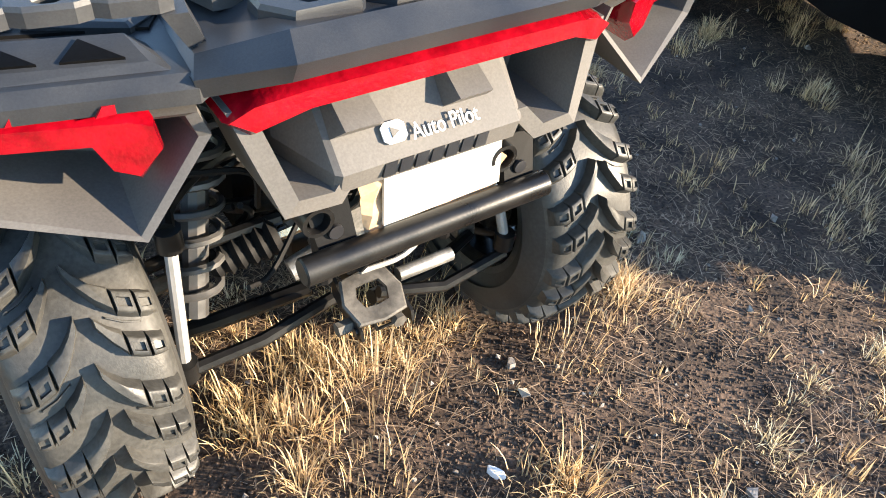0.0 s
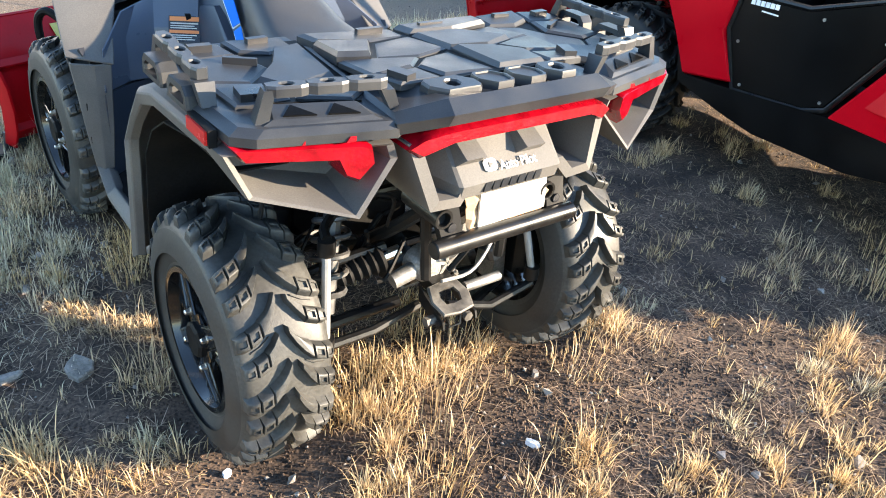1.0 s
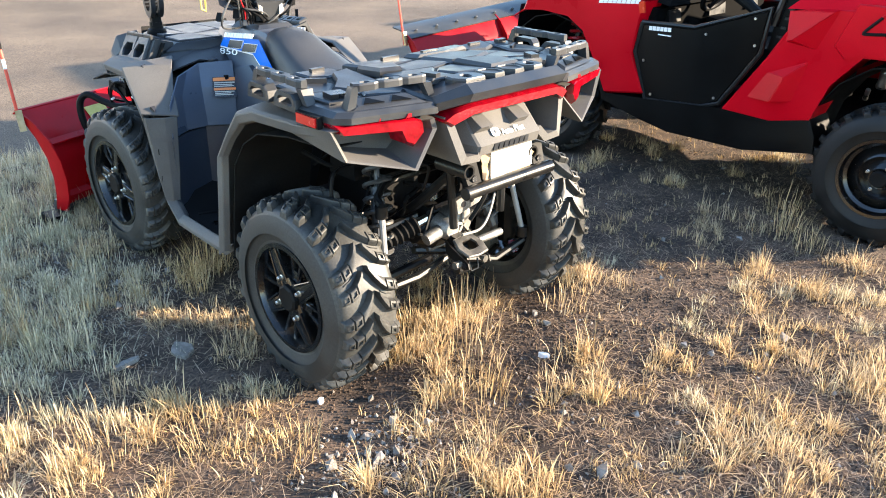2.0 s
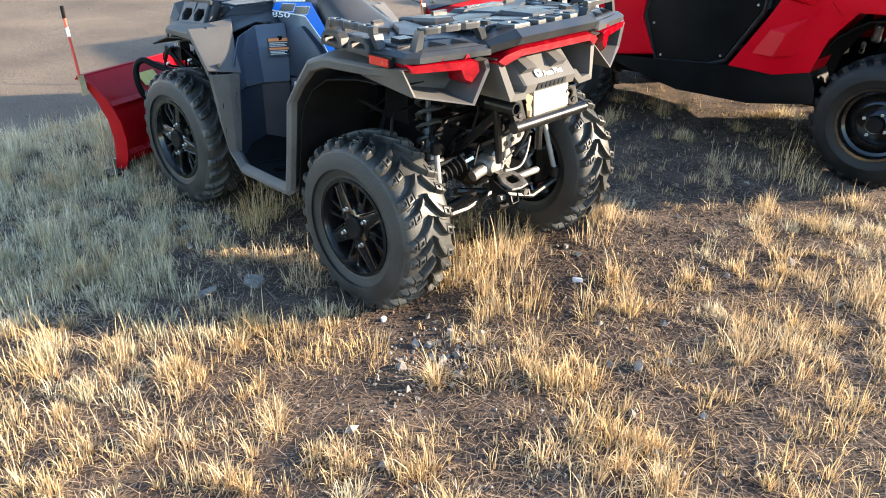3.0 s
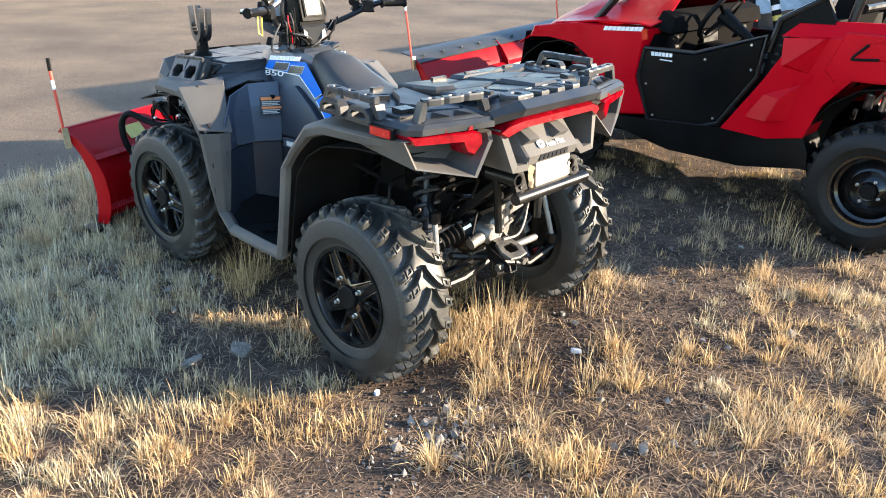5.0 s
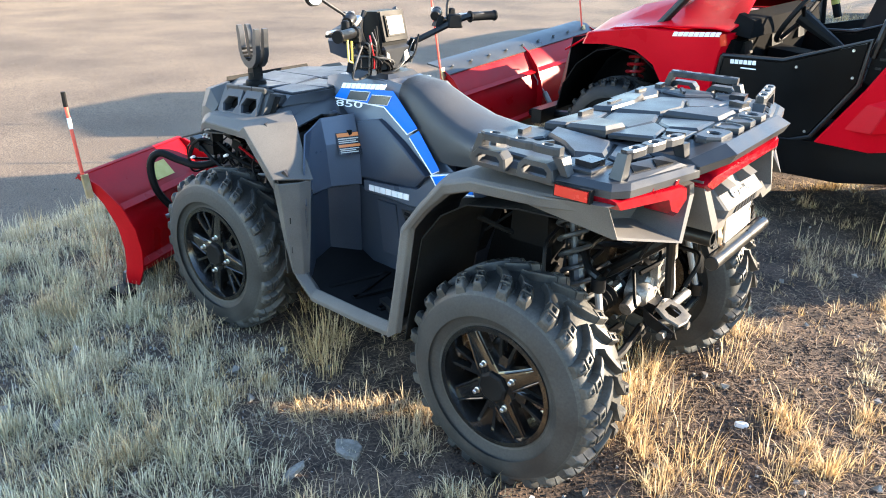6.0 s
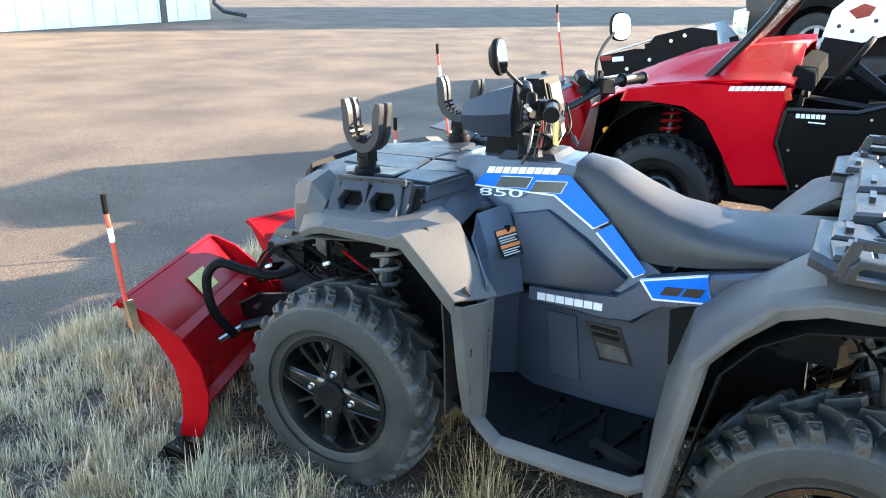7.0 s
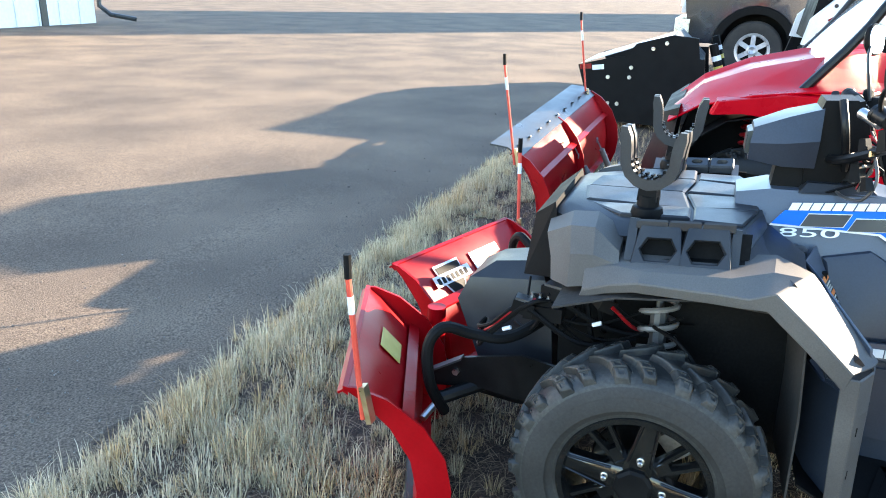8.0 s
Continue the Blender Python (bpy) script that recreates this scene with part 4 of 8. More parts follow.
    soft(bm, 0.004)
    cover = part("side_cover", bm, M_SHIELD, quad, "dark grey engine side cover")
    bm = B()
    loft(bm, [[(s * 0.176, y, z) for y, z in ((0.83, 0.585), (0.80, 0.37), (0.70, 0.365), (0.73, 0.585))], [(s * 0.196, y, z) for y, z in ((0.825, 0.58), (0.80, 0.38), (0.71, 0.375), (0.735, 0.58))]])
    soft(bm, 0.003)
    part("cover_rib", bm, M_SHIELD, cover)
    bm = B()
    loft(bm, [[(s * x, y, z) for y, z in ((0.708, 0.572), (0.603, 0.574), (0.556, 0.462), (0.655, 0.458))] for x in (0.182, 0.1935)])
    soft(bm, 0.003)
    vent = part("vent", bm, M_DECALBLACK, cover, "black slanted vent")
    for k, z in enumerate((0.572, 0.552)):
        bm = B()
        box(bm, (s * 0.195, 0.648 - k * 0.006, z - 0.014), (0.01, 0.078, 0.009), rx=3)
        soft(bm, 0.002)
        part("slat", bm, M_BLACK, vent)
    bm = B()
    loft(bm, [[(s * x, y, z) for y, z in ((0.668, 0.516), (0.588, 0.514), (0.568, 0.470), (0.652, 0.470))] for x in (0.188, 0.1965)])
    soft(bm, 0.002)
    part("clear_cover", bm, M_SPRING, vent, "clear inspection cover")
    # lower rear side panel
    bm = B()
    prism(bm, [(0.46, 0.50), (0.36, 0.50), (0.28, 0.7), (0.30, 0.74), (0.47, 0.66)], s * 0.14, s * 0.2)
    soft(bm, 0.004)
    part("side_panel", bm, M_BLACK, quad)


def front_fender(s):
    bm = B()
    rows = [[(s * 0.50, y - 0.0, z), (s * 0.36, y, z), (s * 0.215, y + 0.01, z)] for y, z in ((1.0, 0.33), (1.005, 0.55), (1.02, 0.74), (1.10, 0.81), (1.25, 0.815), (1.45, 0.79), (1.60, 0.74))]
    sheet(bm, rows, 0.005)
    part("wheel_liner", bm, M_FRONTLINER, quad, "black front wheel liner with lens haze put into its colour")
    bm = B()
    prism(bm, [(0.96, 0.28), (1.62, 0.36), (1.64, 0.82), (0.96, 0.82)], s * 0.185, s * 0.2)
    part("inner_panel", bm, M_LINER, quad)
    bm = B()
    st = [((0.585, 0.935, 0.728), (0.512, 0.882, 0.724), (0.465, 0.865, 0.716)), ((0.575, 1.022, 0.806), (0.484, 0.965, 0.805), (0.436, 0.945, 0.80)), ((0.562, 1.11, 0.878), (0.452, 1.045, 0.884), (0.396, 1.02, 0.88)),
          ((0.545, 1.16, 0.85), (0.462, 1.11, 0.892), (0.35, 1.10, 0.90)), ((0.53, 1.22, 0.845), (0.485, 1.20, 0.872), (0.33, 1.17, 0.885)), ((0.52, 1.40, 0.84), (0.485, 1.40, 0.86), (0.30, 1.38, 0.875)), ((0.49, 1.47, 0.815), (0.455, 1.46, 0.852), (0.30, 1.46, 0.87)), ((0.45, 1.54, 0.775), (0.42, 1.54, 0.83), (0.28, 1.55, 0.85))]
    rows = [[(s * (a[0] - 0.012), a[1] + 0.010, a[2] - (0.05 if a[1] < 1.12 else 0.03)), (s * a[0], a[1], a[2]), (s * b[0], b[1], b[2]), (s * c[0], c[1], c[2])] for a, b, c in st]
    sheet(bm, rows, 0.007)
    soft(bm, 0.003)
    fender = part("front_fender", bm, M_PAINT, quad, "dark grey front wheel arch", angle=17)
    # Small solid black blocks stand for the dark of the clip pockets.
    for x, y, z in ((0.487, 1.07, 0.872), (0.535, 0.925, 0.742)):
        bm = B()
        box(bm, (s * x, y, z), (0.022, 0.024, 0.012), rx=48, rz=s * -20)
        soft(bm, 0.004)
        part("clip_pocket_shade", bm, M_DECALBLACK, fender)
    # leg guard band down to the footwell
    bm = B()
    rows = [[(s * (0.535 + k * 0.042), 0.93 + k * 0.025, z), (s * (0.55 + k * 0.028), 0.90 + k * 0.018, z), (s * (0.53 - k * 0.012), 0.872 + k * 0.01, z), (s * (0.50 - k * 0.03), 0.872, z)] for k, z in ((1.0, 0.715), (0.75, 0.62), (0.45, 0.50), (0.0, 0.375))]
    sheet(bm, rows, 0.006)
    soft(bm, 0.003)
    guard = part("leg_guard", bm, M_PAINT, quad, "dark grey leg guard edge", angle=17)
    for z in (0.58, 0.47):
        bm = B()
        box(bm, (s * 0.551, 0.905, z), (0.006, 0.014, 0.022))
        soft(bm, 0.002)
        part("clip", bm, M_BLACK, guard)
    bm = B()
    rows = [[(s * 0.505, 0.878, z), (s * 0.40, 0.96, z - 0.002), (s * 0.30, 0.985, z), (s * 0.192, 0.92, z)] for z in (0.62, 0.48, 0.345)]
    sheet(bm, rows, 0.006)
    part("leg_shield", bm, M_SHIELD, quad, "dark grey leg shield with the sky's blue put into its colour")
    bm = B()
    rows = [[(s * 0.503, 0.875, 0.625), (s * 0.40, 0.955, 0.625), (s * 0.30, 0.965, 0.625), (s * 0.195, 0.905, 0.625)], [(s * 0.49, 0.892, 0.755), (s * 0.395, 0.975, 0.76), (s * 0.30, 0.985, 0.78), (s * 0.165, 0.949, 0.78)],
            [(s * 0.40, 0.985, 0.84), (s * 0.35, 1.0, 0.855), (s * 0.28, 1.03, 0.87), (s * 0.14, 0.995, 0.87)]]
    sheet(bm, rows, 0.006)
    soft(bm, 0.003)
    shield = part("upper_shield", bm, M_PAINT_SHEEN, quad, "glossy grey upper leg shield", angle=17)
    # warning label on the shield's inner slope
    tl, tr, br, bl = Vector((0.249, 0.982, 0.816)), Vector((0.154, 0.959, 0.811)), Vector((0.178, 0.916, 0.738)), Vector((0.272, 0.938, 0.745))
    on = lambda u, v, up: tl.lerp(tr, u).lerp(bl.lerp(br, u), v) + Vector((0.35, -0.85, 0.3)) * up
    for k, (v0, v1, u0, u1, mt) in enumerate(((0.0, 1.0, 0.0, 1.0, M_DECALBLACK), (0.03, 0.20, 0.03, 0.97, M_ORANGE), (0.26, 0.31, 0.06, 0.94, M_PLATE), (0.36, 0.40, 0.06, 0.82, M_PLATE), (0.44, 0.48, 0.06, 0.9, M_PLATE), (0.54, 0.66, 0.03, 0.97, M_ORANGE), (0.71, 0.75, 0.06, 0.9, M_PLATE), (0.79, 0.83, 0.06, 0.75, M_PLATE), (0.87, 0.91, 0.06, 0.85, M_PLATE))):
        bm = B()
        loft(bm, [[(lambda p: (s * p.x, p.y, p.z))(on(u, v, up)) for u, v in ((u0, v0), (u1, v0), (u1, v1), (u0, v1))] for up in (-0.002, 0.001 + 0.001 * (k > 0))])
        part("warning_label", bm, mt, shield, "orange and white warning label" if k == 0 else "")


for s in (-1, 1):
    front_fender(s)
    # front deck beside the tank: the black recess behind the rack
    bm = B()
    rows = [[(s * 0.40, y, z), (s * 0.27, y, z + 0.03), (s * 0.12, y, z + (0.05 if y > 1.11 else 0.0))] for y, z in ((1.03, 0.855), (1.12, 0.865), (1.25, 0.87), (1.55, 0.85))]
    sheet(bm, rows, 0.006)
    part("front_deck", bm, M_RACK, quad)
    # footwell: rimmed tray with ribbed floor
    bm = B()
    rows = [[(s * 0.545, y, z0), (s * 0.55, y, z0 + 0.02), (s * 0.52, y, z0 + 0.045), (s * 0.495, y, z0 + 0.02), (s * 0.49, y, z0 + 0.005)] for y, z0 in ((0.90, 0.36), (0.82, 0.29), (0.60, 0.285), (0.46, 0.285), (0.36, 0.35))]
    sheet(bm, rows, 0.006)
    soft(bm, 0.003)
    part("footwell_rim", bm, M_PAINT, quad, "scuffed grey footwell edge")
    bm = B()
    rows = [[(s * 0.50, y, z), (s * 0.35, y, z - 0.004), (s * 0.17, y, z)] for y, z in ((0.985, 0.38), (0.93, 0.35), (0.86, 0.315), (0.60, 0.305), (0.45, 0.305), (0.40, 0.34))]
    sheet(bm, rows, 0.006)
    tray = part("footwell", bm, M_BLACK, quad, "black footwell floor")
    for k in range(6):
        bm = B()
        box(bm, (s * 0.345, 0.47 + k * 0.062, 0.313), (0.24, 0.018, 0.016), rz=s * (18 if k % 2 else -12))
        soft(bm, 0.003)
        part("tread_rib", bm, M_BLACK, tray)
    bm = B()
    box(bm, (s * 0.44, 0.52, 0.32), (0.03, 0.16, 0.025), rz=s * 20)
    soft(bm, 0.004)
    part("foot_peg", bm, M_FRAME, tray)


# belly pan closing the middle from below
bm = B()
loft(bm, [[(-0.19, y, z), (0.19, y, z), (0.19, y, z + 0.012), (-0.19, y, z + 0.012)] for y, z in ((0.22, 0.33), (0.36, 0.272), (1.1, 0.272), (1.5, 0.34))])
part("belly_pan", bm, M_LINER, quad, "black belly pan")


def front_rack():
    """Black front cargo deck with ribs, low side rails with openings, and a grey nose."""
    bm = B()
    loft(bm, [[(-0.33, 1.16, 0.88), (-0.33, 1.50, 0.87), (-0.2, 1.66, 0.87), (0.2, 1.66, 0.87), (0.33, 1.50, 0.87), (0.33, 1.16, 0.88), (0.16, 1.115, 0.88), (-0.16, 1.115, 0.88)],
              [(-0.345, 1.16, 0.905), (-0.345, 1.51, 0.895), (-0.2, 1.67, 0.90), (0.2, 1.67, 0.90), (0.345, 1.51, 0.895), (0.345, 1.16, 0.905), (0.16, 1.115, 0.91), (-0.16, 1.115, 0.91)],
              [(-0.29, 1.175, 0.932), (-0.29, 1.50, 0.925), (-0.18, 1.63, 0.925), (0.18, 1.63, 0.925), (0.29, 1.50, 0.925), (0.29, 1.175, 0.932), (0.15, 1.13, 0.94), (-0.15, 1.13, 0.94)]])
    soft(bm, 0.004)
    deck = part("front_rack", bm, M_RACK, quad, "black moulded front cargo rack")
    rng = random.Random(9)
    for s in (-1, 1):
        for pts in (((0.01, 1.135), (0.13, 1.14), (0.16, 1.30), (0.01, 1.325)), ((0.138, 1.14), (0.275, 1.18), (0.28, 1.30), (0.168, 1.30)), ((0.01, 1.333), (0.16, 1.308), (0.14, 1.59), (0.01, 1.61)), ((0.168, 1.308), (0.28, 1.308), (0.275, 1.48), (0.15, 1.58))):
            b = B()
            cx, cy = sum(p[0] for p in pts) / 4, sum(p[1] for p in pts) / 4
            ta, tb = rng.uniform(-0.05, 0.05), rng.uniform(-0.04, 0.04)
            ring = lambda k, up: [(s * (cx + (x - cx) * k), cy + (y - cy) * k, 0.9405 - (cy + (y - cy) * k - 1.1) * 0.03 + up + ((x - cx) * ta + (y - cy) * tb if up > 0 else 0)) for x, y in pts]
            loft(b, [ring(1.0, -0.02), ring(1.0, 0.003), ring(0.94, 0.007)])
            soft(b, 0.0015)
            part("deck_plate", b, M_RACK, deck, angle=17)
    for s in (-1, 1):
        # the side rail: a leaning frame of two cells with six-sided openings under a flat top bar with slots
        b = B()
        T = lambda y, o: Vector((s * (0.372 + o), y, 0.958 - (y - 1.17) * 0.07 + o * 0.4))
        L = lambda y, o: Vector((s * (0.428 + o), y, 0.868 - (y - 1.17) * 0.07 + o * 0.4))
        for y0, y1 in ((1.205, 1.315), (1.3155, 1.425)):
            P = lambda u, v, o: T(y0 + (y1 - y0) * u, o).lerp(L(y0 + (y1 - y0) * u, o), v)
            outer = ((0.06, 0), (0.5, 0), (0.94, 0), (1, 0.45), (1.06, 1), (0.5, 1), (-0.06, 1), (0, 0.45))
            hexa = ((0.26, 0.34), (0.5, 0.34), (0.74, 0.34), (0.88, 0.6), (0.74, 0.86), (0.5, 0.86), (0.26, 0.86), (0.12, 0.6))
            rings = [[P(u, v, o) for u, v in q] for q, o in ((outer, -0.018), (outer, 0.006), ([(u * 0.94 + 0.03, v * 0.9 + 0.05) for u, v in outer], 0.013), ([(u * 1.1 - 0.05, v * 1.1 - 0.06) for u, v in hexa], 0.013), (hexa, 0.007), (hexa, -0.018))]
            vs = [[b.verts.new(p) for p in r] for r in rings]
            for r0, r1 in zip(vs, vs[1:] + vs[:1]):
                quad_ring(b, r0, r1)
        rail = part("rack_rail", b, M_RACK, deck, "black rail with hexagonal openings", 17)
        b = B()
        for k in range(3):
            y0, y1 = 1.20 + k * 0.077, 1.274 + k * 0.077
            at = lambda y, o, dz: T(y, o) + Vector((0, 0, dz))
            o8 = ((0, 0), (0.5, 0), (1, 0), (1, 0.5), (1, 1), (0.5, 1), (0, 1), (0, 0.5))
            q8 = ((0.34, 0.3), (0.5, 0.25), (0.66, 0.3), (0.72, 0.5), (0.66, 0.7), (0.5, 0.75), (0.34, 0.7), (0.28, 0.5))
            f = lambda pp, dz, sh=1.0: [at(y0 + (y1 - y0) * (0.5 + (u - 0.5) * sh), -0.03 + 0.045 * (0.5 + (v - 0.5) * sh), dz) for u, v in pp]
            rings = [f(o8, -0.012), f(o8, 0.006), f(o8, 0.012, 0.9), f(q8, 0.012, 1.1), f(q8, 0.006), f(q8, -0.012)]
            vs = [[b.verts.new(p) for p in r] for r in rings]
            for r0, r1 in zip(vs, vs[1:] + vs[:1]):
                quad_ring(b, r0, r1)
        soft(b, 0.002)
        part("rail_top", b, M_RACK, rail, "", 17)
        for y in (1.195, 1.435):
            b = B()
            loft(b, [[(s * 0.30, y - 0.012, 0.90), (s * 0.30, y + 0.012, 0.90), (s * 0.425, y + 0.012, 0.862), (s * 0.425, y - 0.012, 0.862)], [(s * 0.30, y - 0.010, 0.935), (s * 0.30, y + 0.010, 0.935), (s * 0.375, y + 0.010, 0.955), (s * 0.375, y - 0.010, 0.955)]])
            soft(b, 0.002)
            part("rail_end", b, M_RACK, rail)
        b = B()
        loft(b, [[(s * 0.33, 1.17, 0.862), (s * 0.41, 1.17, 0.86), (s * 0.41, 1.42, 0.842), (s * 0.33, 1.42, 0.845)], [(s * 0.33, 1.17, 0.885), (s * 0.405, 1.17, 0.882), (s * 0.405, 1.42, 0.864), (s * 0.33, 1.42, 0.866)]])
        part("rail_floor", b, M_LINER, deck)
        b = B()
        loft(b, [[(s * x0, 1.16, z0), (s * x0, 1.42, z0 - 0.016), (s * (x0 - 0.006), 1.42, z0 - 0.016), (s * (x0 - 0.006), 1.16, z0)] for x0, z0 in ((0.392, 0.865), (0.352, 0.94))])
        part("rail_backing", b, M_LINER, deck)
        b = B()
        # nose corner
        loft(b, [[(s * 0.445, 1.455, 0.80), (s * 0.44, 1.455, 0.85), (s * 0.41, 1.46, 0.875), (s * 0.30, 1.46, 0.90), (s * 0.27, 1.46, 0.80)], [(s * 0.435, 1.52, 0.785), (s * 0.43, 1.52, 0.865), (s * 0.395, 1.525, 0.925), (s * 0.30, 1.53, 0.94), (s * 0.26, 1.53, 0.78)],
                 [(s * 0.415, 1.58, 0.765), (s * 0.405, 1.58, 0.85), (s * 0.37, 1.59, 0.915), (s * 0.265, 1.60, 0.925), (s * 0.24, 1.60, 0.76)], [(s * 0.35, 1.635, 0.755), (s * 0.345, 1.64, 0.815), (s * 0.31, 1.66, 0.87), (s * 0.22, 1.67, 0.88), (s * 0.2, 1.66, 0.75)]])
        soft(b, 0.004)
        part("nose_corner", b, M_PAINT, quad, "grey nose corner", 17)
        b = B()
        loft(b, [[(s * 0.39, 1.12, 0.868), (s * 0.33, 1.10, 0.878), (s * 0.17, 1.06, 0.865), (s * 0.17, 1.07, 0.84)], [(s * 0.395, 1.16, 0.882), (s * 0.33, 1.17, 0.905), (s * 0.16, 1.15, 0.92), (s * 0.16, 1.15, 0.875)]])
        lathe(b, [(0, 0), (0, 0.024), (0.006, 0.028), (0.018, 0.028), (0.022, 0.022), (0.022, 0)], 16, pose(s * 0.21, 1.045, 0.86, 0, -90, 0))
        soft(b, 0.003)
        part("rack_bracket", b, M_RACK, deck)
    b = B()
    loft(b, [[(-0.25, 1.62, 0.72), (0.25, 1.62, 0.72), (0.22, 1.66, 0.93), (-0.22, 1.66, 0.93)], [(-0.2, 1.74, 0.70), (0.2, 1.74, 0.70), (0.18, 1.72, 0.88), (-0.18, 1.72, 0.88)]])
    soft(b, 0.006)
    part("nose", b, M_BLACK, quad)
    return deck


front_rack()


def gun_fork(s):
    """A rubber U-shaped fork with two padded tine pairs on a pivot foot. It stands on the front rack."""
    x, y, z = (-0.258, 1.415, 0.930) if s < 0 else (0.3, 1.385, 0.94)
    f = thing("rack_fork", "black rubber U-shaped gear fork clamped to the front rack", "rack fork", "rack forks", (x, y, z), 78 if s < 0 else 92)
    b = B()
    lathe(b, [(0.0, 0.0), (0.0, 0.04), (0.014, 0.042), (0.03, 0.038), (0.034, 0.029), (0.06, 0.027), (0.06, 0.0)], 16, pose(0, 0, -0.004, 0, -90, 0))
    box(b, (0, 0, 0.068), (0.05, 0.04, 0.05), top=0.9)
    soft(b, 0.003)
    part("pivot_foot", b, M_BLACK, f)
    for d in (-0.017, 0.017):
        b = B()
        rings = []
        for k in range(15):
            t = k / 14
            if t < 0.25:
                px, pz, nx, nz = -0.06 - 0.012 * (1 - t / 0.25) ** 2, 0.228 - t / 0.25 * 0.078, -1, 0
            elif t > 0.75:
                px, pz, nx, nz = 0.06 + 0.012 * ((t - 0.75) / 0.25) ** 2, 0.15 + (t - 0.75) / 0.25 * 0.078, 1, 0
            else:
                a = math.pi * (1 + (t - 0.25) / 0.5)
                px, pz, nx, nz = 0.06 * math.cos(a), 0.15 + 0.06 * math.sin(a), math.cos(a), math.sin(a)
            w = 0.022 if 0.06 < t < 0.94 else 0.013
            rings.append([(px - nx * w * 0.5, d - 0.0095, pz - nz * w * 0.5), (px + nx * w * 0.8, d - 0.0095, pz + nz * w * 0.8), (px + nx * w * 0.8, d + 0.0095, pz + nz * w * 0.8), (px - nx * w * 0.5, d + 0.0095, pz - nz * w * 0.5)])
        loft(b, rings)
        soft(b, 0.003)
        tine = part("tine", b, M_RACK, f, "ribbed rubber U tine")
        for k in range(9):
            a = math.pi * (1 + (k + 0.5) / 9)
            c = B()
            box(c, (0.046 * math.cos(a), d, 0.15 + 0.046 * math.sin(a)), (0.007, 0.02, 0.007))
            part("grip_stud", c, M_BLACK, tine)


gun_fork(-1), gun_fork(1)


def steering():
    b = B()
    tube(b, bend([(-0.42, 0.765, 1.20), (-0.30, 0.81, 1.20), (-0.17, 0.93, 1.12), (-0.08, 0.985, 1.085), (0.08, 0.985, 1.085), (0.17, 0.93, 1.12), (0.30, 0.81, 1.20), (0.42, 0.765, 1.20)], 4), 0.012, 8)
    bar = part("handlebar", b, M_FRAME, quad, "black handlebar")
    for s in (-1, 1):
        b = B()
        lathe(b, [(0, 0), (0, 0.02), (0.006, 0.021), (0.012, 0.017), (0.11, 0.0165), (0.115, 0.022), (0.12, 0.022), (0.12, 0)], 14, pose(s * 0.425, 0.763, 1.20, 0, 0, 20 if s < 0 else 160))
        part("grip", b, M_BLACK, bar, "black rubber grip")
        if s < 0:
            b = B()
            tube(b, [(-0.37, 0.775, 1.185), (-0.372, 0.77, 1.12), (-0.355, 0.77, 1.11), (-0.352, 0.775, 1.18)], 0.004, 6)
            part("key_strap", b, M_YELLOW, bar, "yellow strap")
        b = B()
        box(b, (s * 0.27, 0.845, 1.185), (0.06, 0.05, 0.05), rz=s * -38, top=0.8)
        box(b, (s * 0.285, 0.872, 1.20), (0.034, 0.034, 0.06), rz=s * -30, top=0.7)
        soft(b, 0.013, 3)
        tube(b, [(s * 0.25, 0.89, 1.175), (s * 0.33, 0.87, 1.185), (s * 0.41, 0.83, 1.195)], [0.008, 0.007, 0.005], 6)
        soft(b, 0.005)
        part("switch_box", b, M_BLACK, bar)
        b = B()
        tube(b, [(s * 0.25, 0.885, 1.19), (s * 0.33, 0.87, 1.2), (s * 0.41, 0.825, 1.205)], 0.006, 6)
        part("brake_lever", b, M_STEEL, bar, "bright brake lever")
        # mirror on its bent stalk
        b = B()
        tube(b, bend([(-0.2, 0.90, 1.19), (-0.23, 0.925, 1.235), (-0.29, 0.94, 1.275), (-0.352, 0.94, 1.31)] if s < 0 else [(0.255, 0.87, 1.20), (0.275, 0.88, 1.26), (0.35, 0.88, 1.31), (0.41, 0.87, 1.34)], 3), 0.0055, 7)
        arm = part("mirror_arm", b, M_FRAME, bar)
        m = (pose(-0.37, 0.925, 1.325, 82, 0, 6) if s < 0 else pose(0.432, 0.855, 1.36, 82, 0, -42)) @ pose(0, 0, 0, 0, 0, 90)
        out = [(0.048 * math.cos(t) * (1 - 0.05 * math.cos(4 * t)), 0.04 * math.sin(t) * (1 - 0.05 * math.cos(4 * t))) for t in (2 * math.pi * k / 20 for k in range(20))]
        f = lambda k, z: [m @ Vector((u * k, v * k, z)) for u, v in out]
        b = B()
        loft(b, [f(1.0, 0.0), f(1.03, -0.004), f(1.0, -0.012), f(0.55, -0.028)])
        shell = part("mirror_shell", b, M_BLACK, arm)
        b = B()
        loft(b, [f(0.92, 0.003), f(0.92, -0.002)])
        part("mirror_glass", b, M_MIRROR, shell)
    # instrument pod with a screen, and the clutter of clamps and wiring below it
    b = B()
    loft(b, [[(-0.045, 0.955, 1.0), (0.06, 0.955, 1.0), (0.07, 1.04, 1.0), (-0.055, 1.04, 1.0)], [(-0.062, 0.915, 1.12), (0.075, 0.915, 1.12), (0.08, 1.05, 1.13), (-0.066, 1.05, 1.13)], [(-0.055, 0.945, 1.235), (0.07, 0.945, 1.235), (0.07, 1.02, 1.23), (-0.055, 1.02, 1.23)]])
    soft(b, 0.008, 2)
    pod = part("instrument_pod", b, M_BLACK, quad, "black headlight and instrument pod")
    b = B()
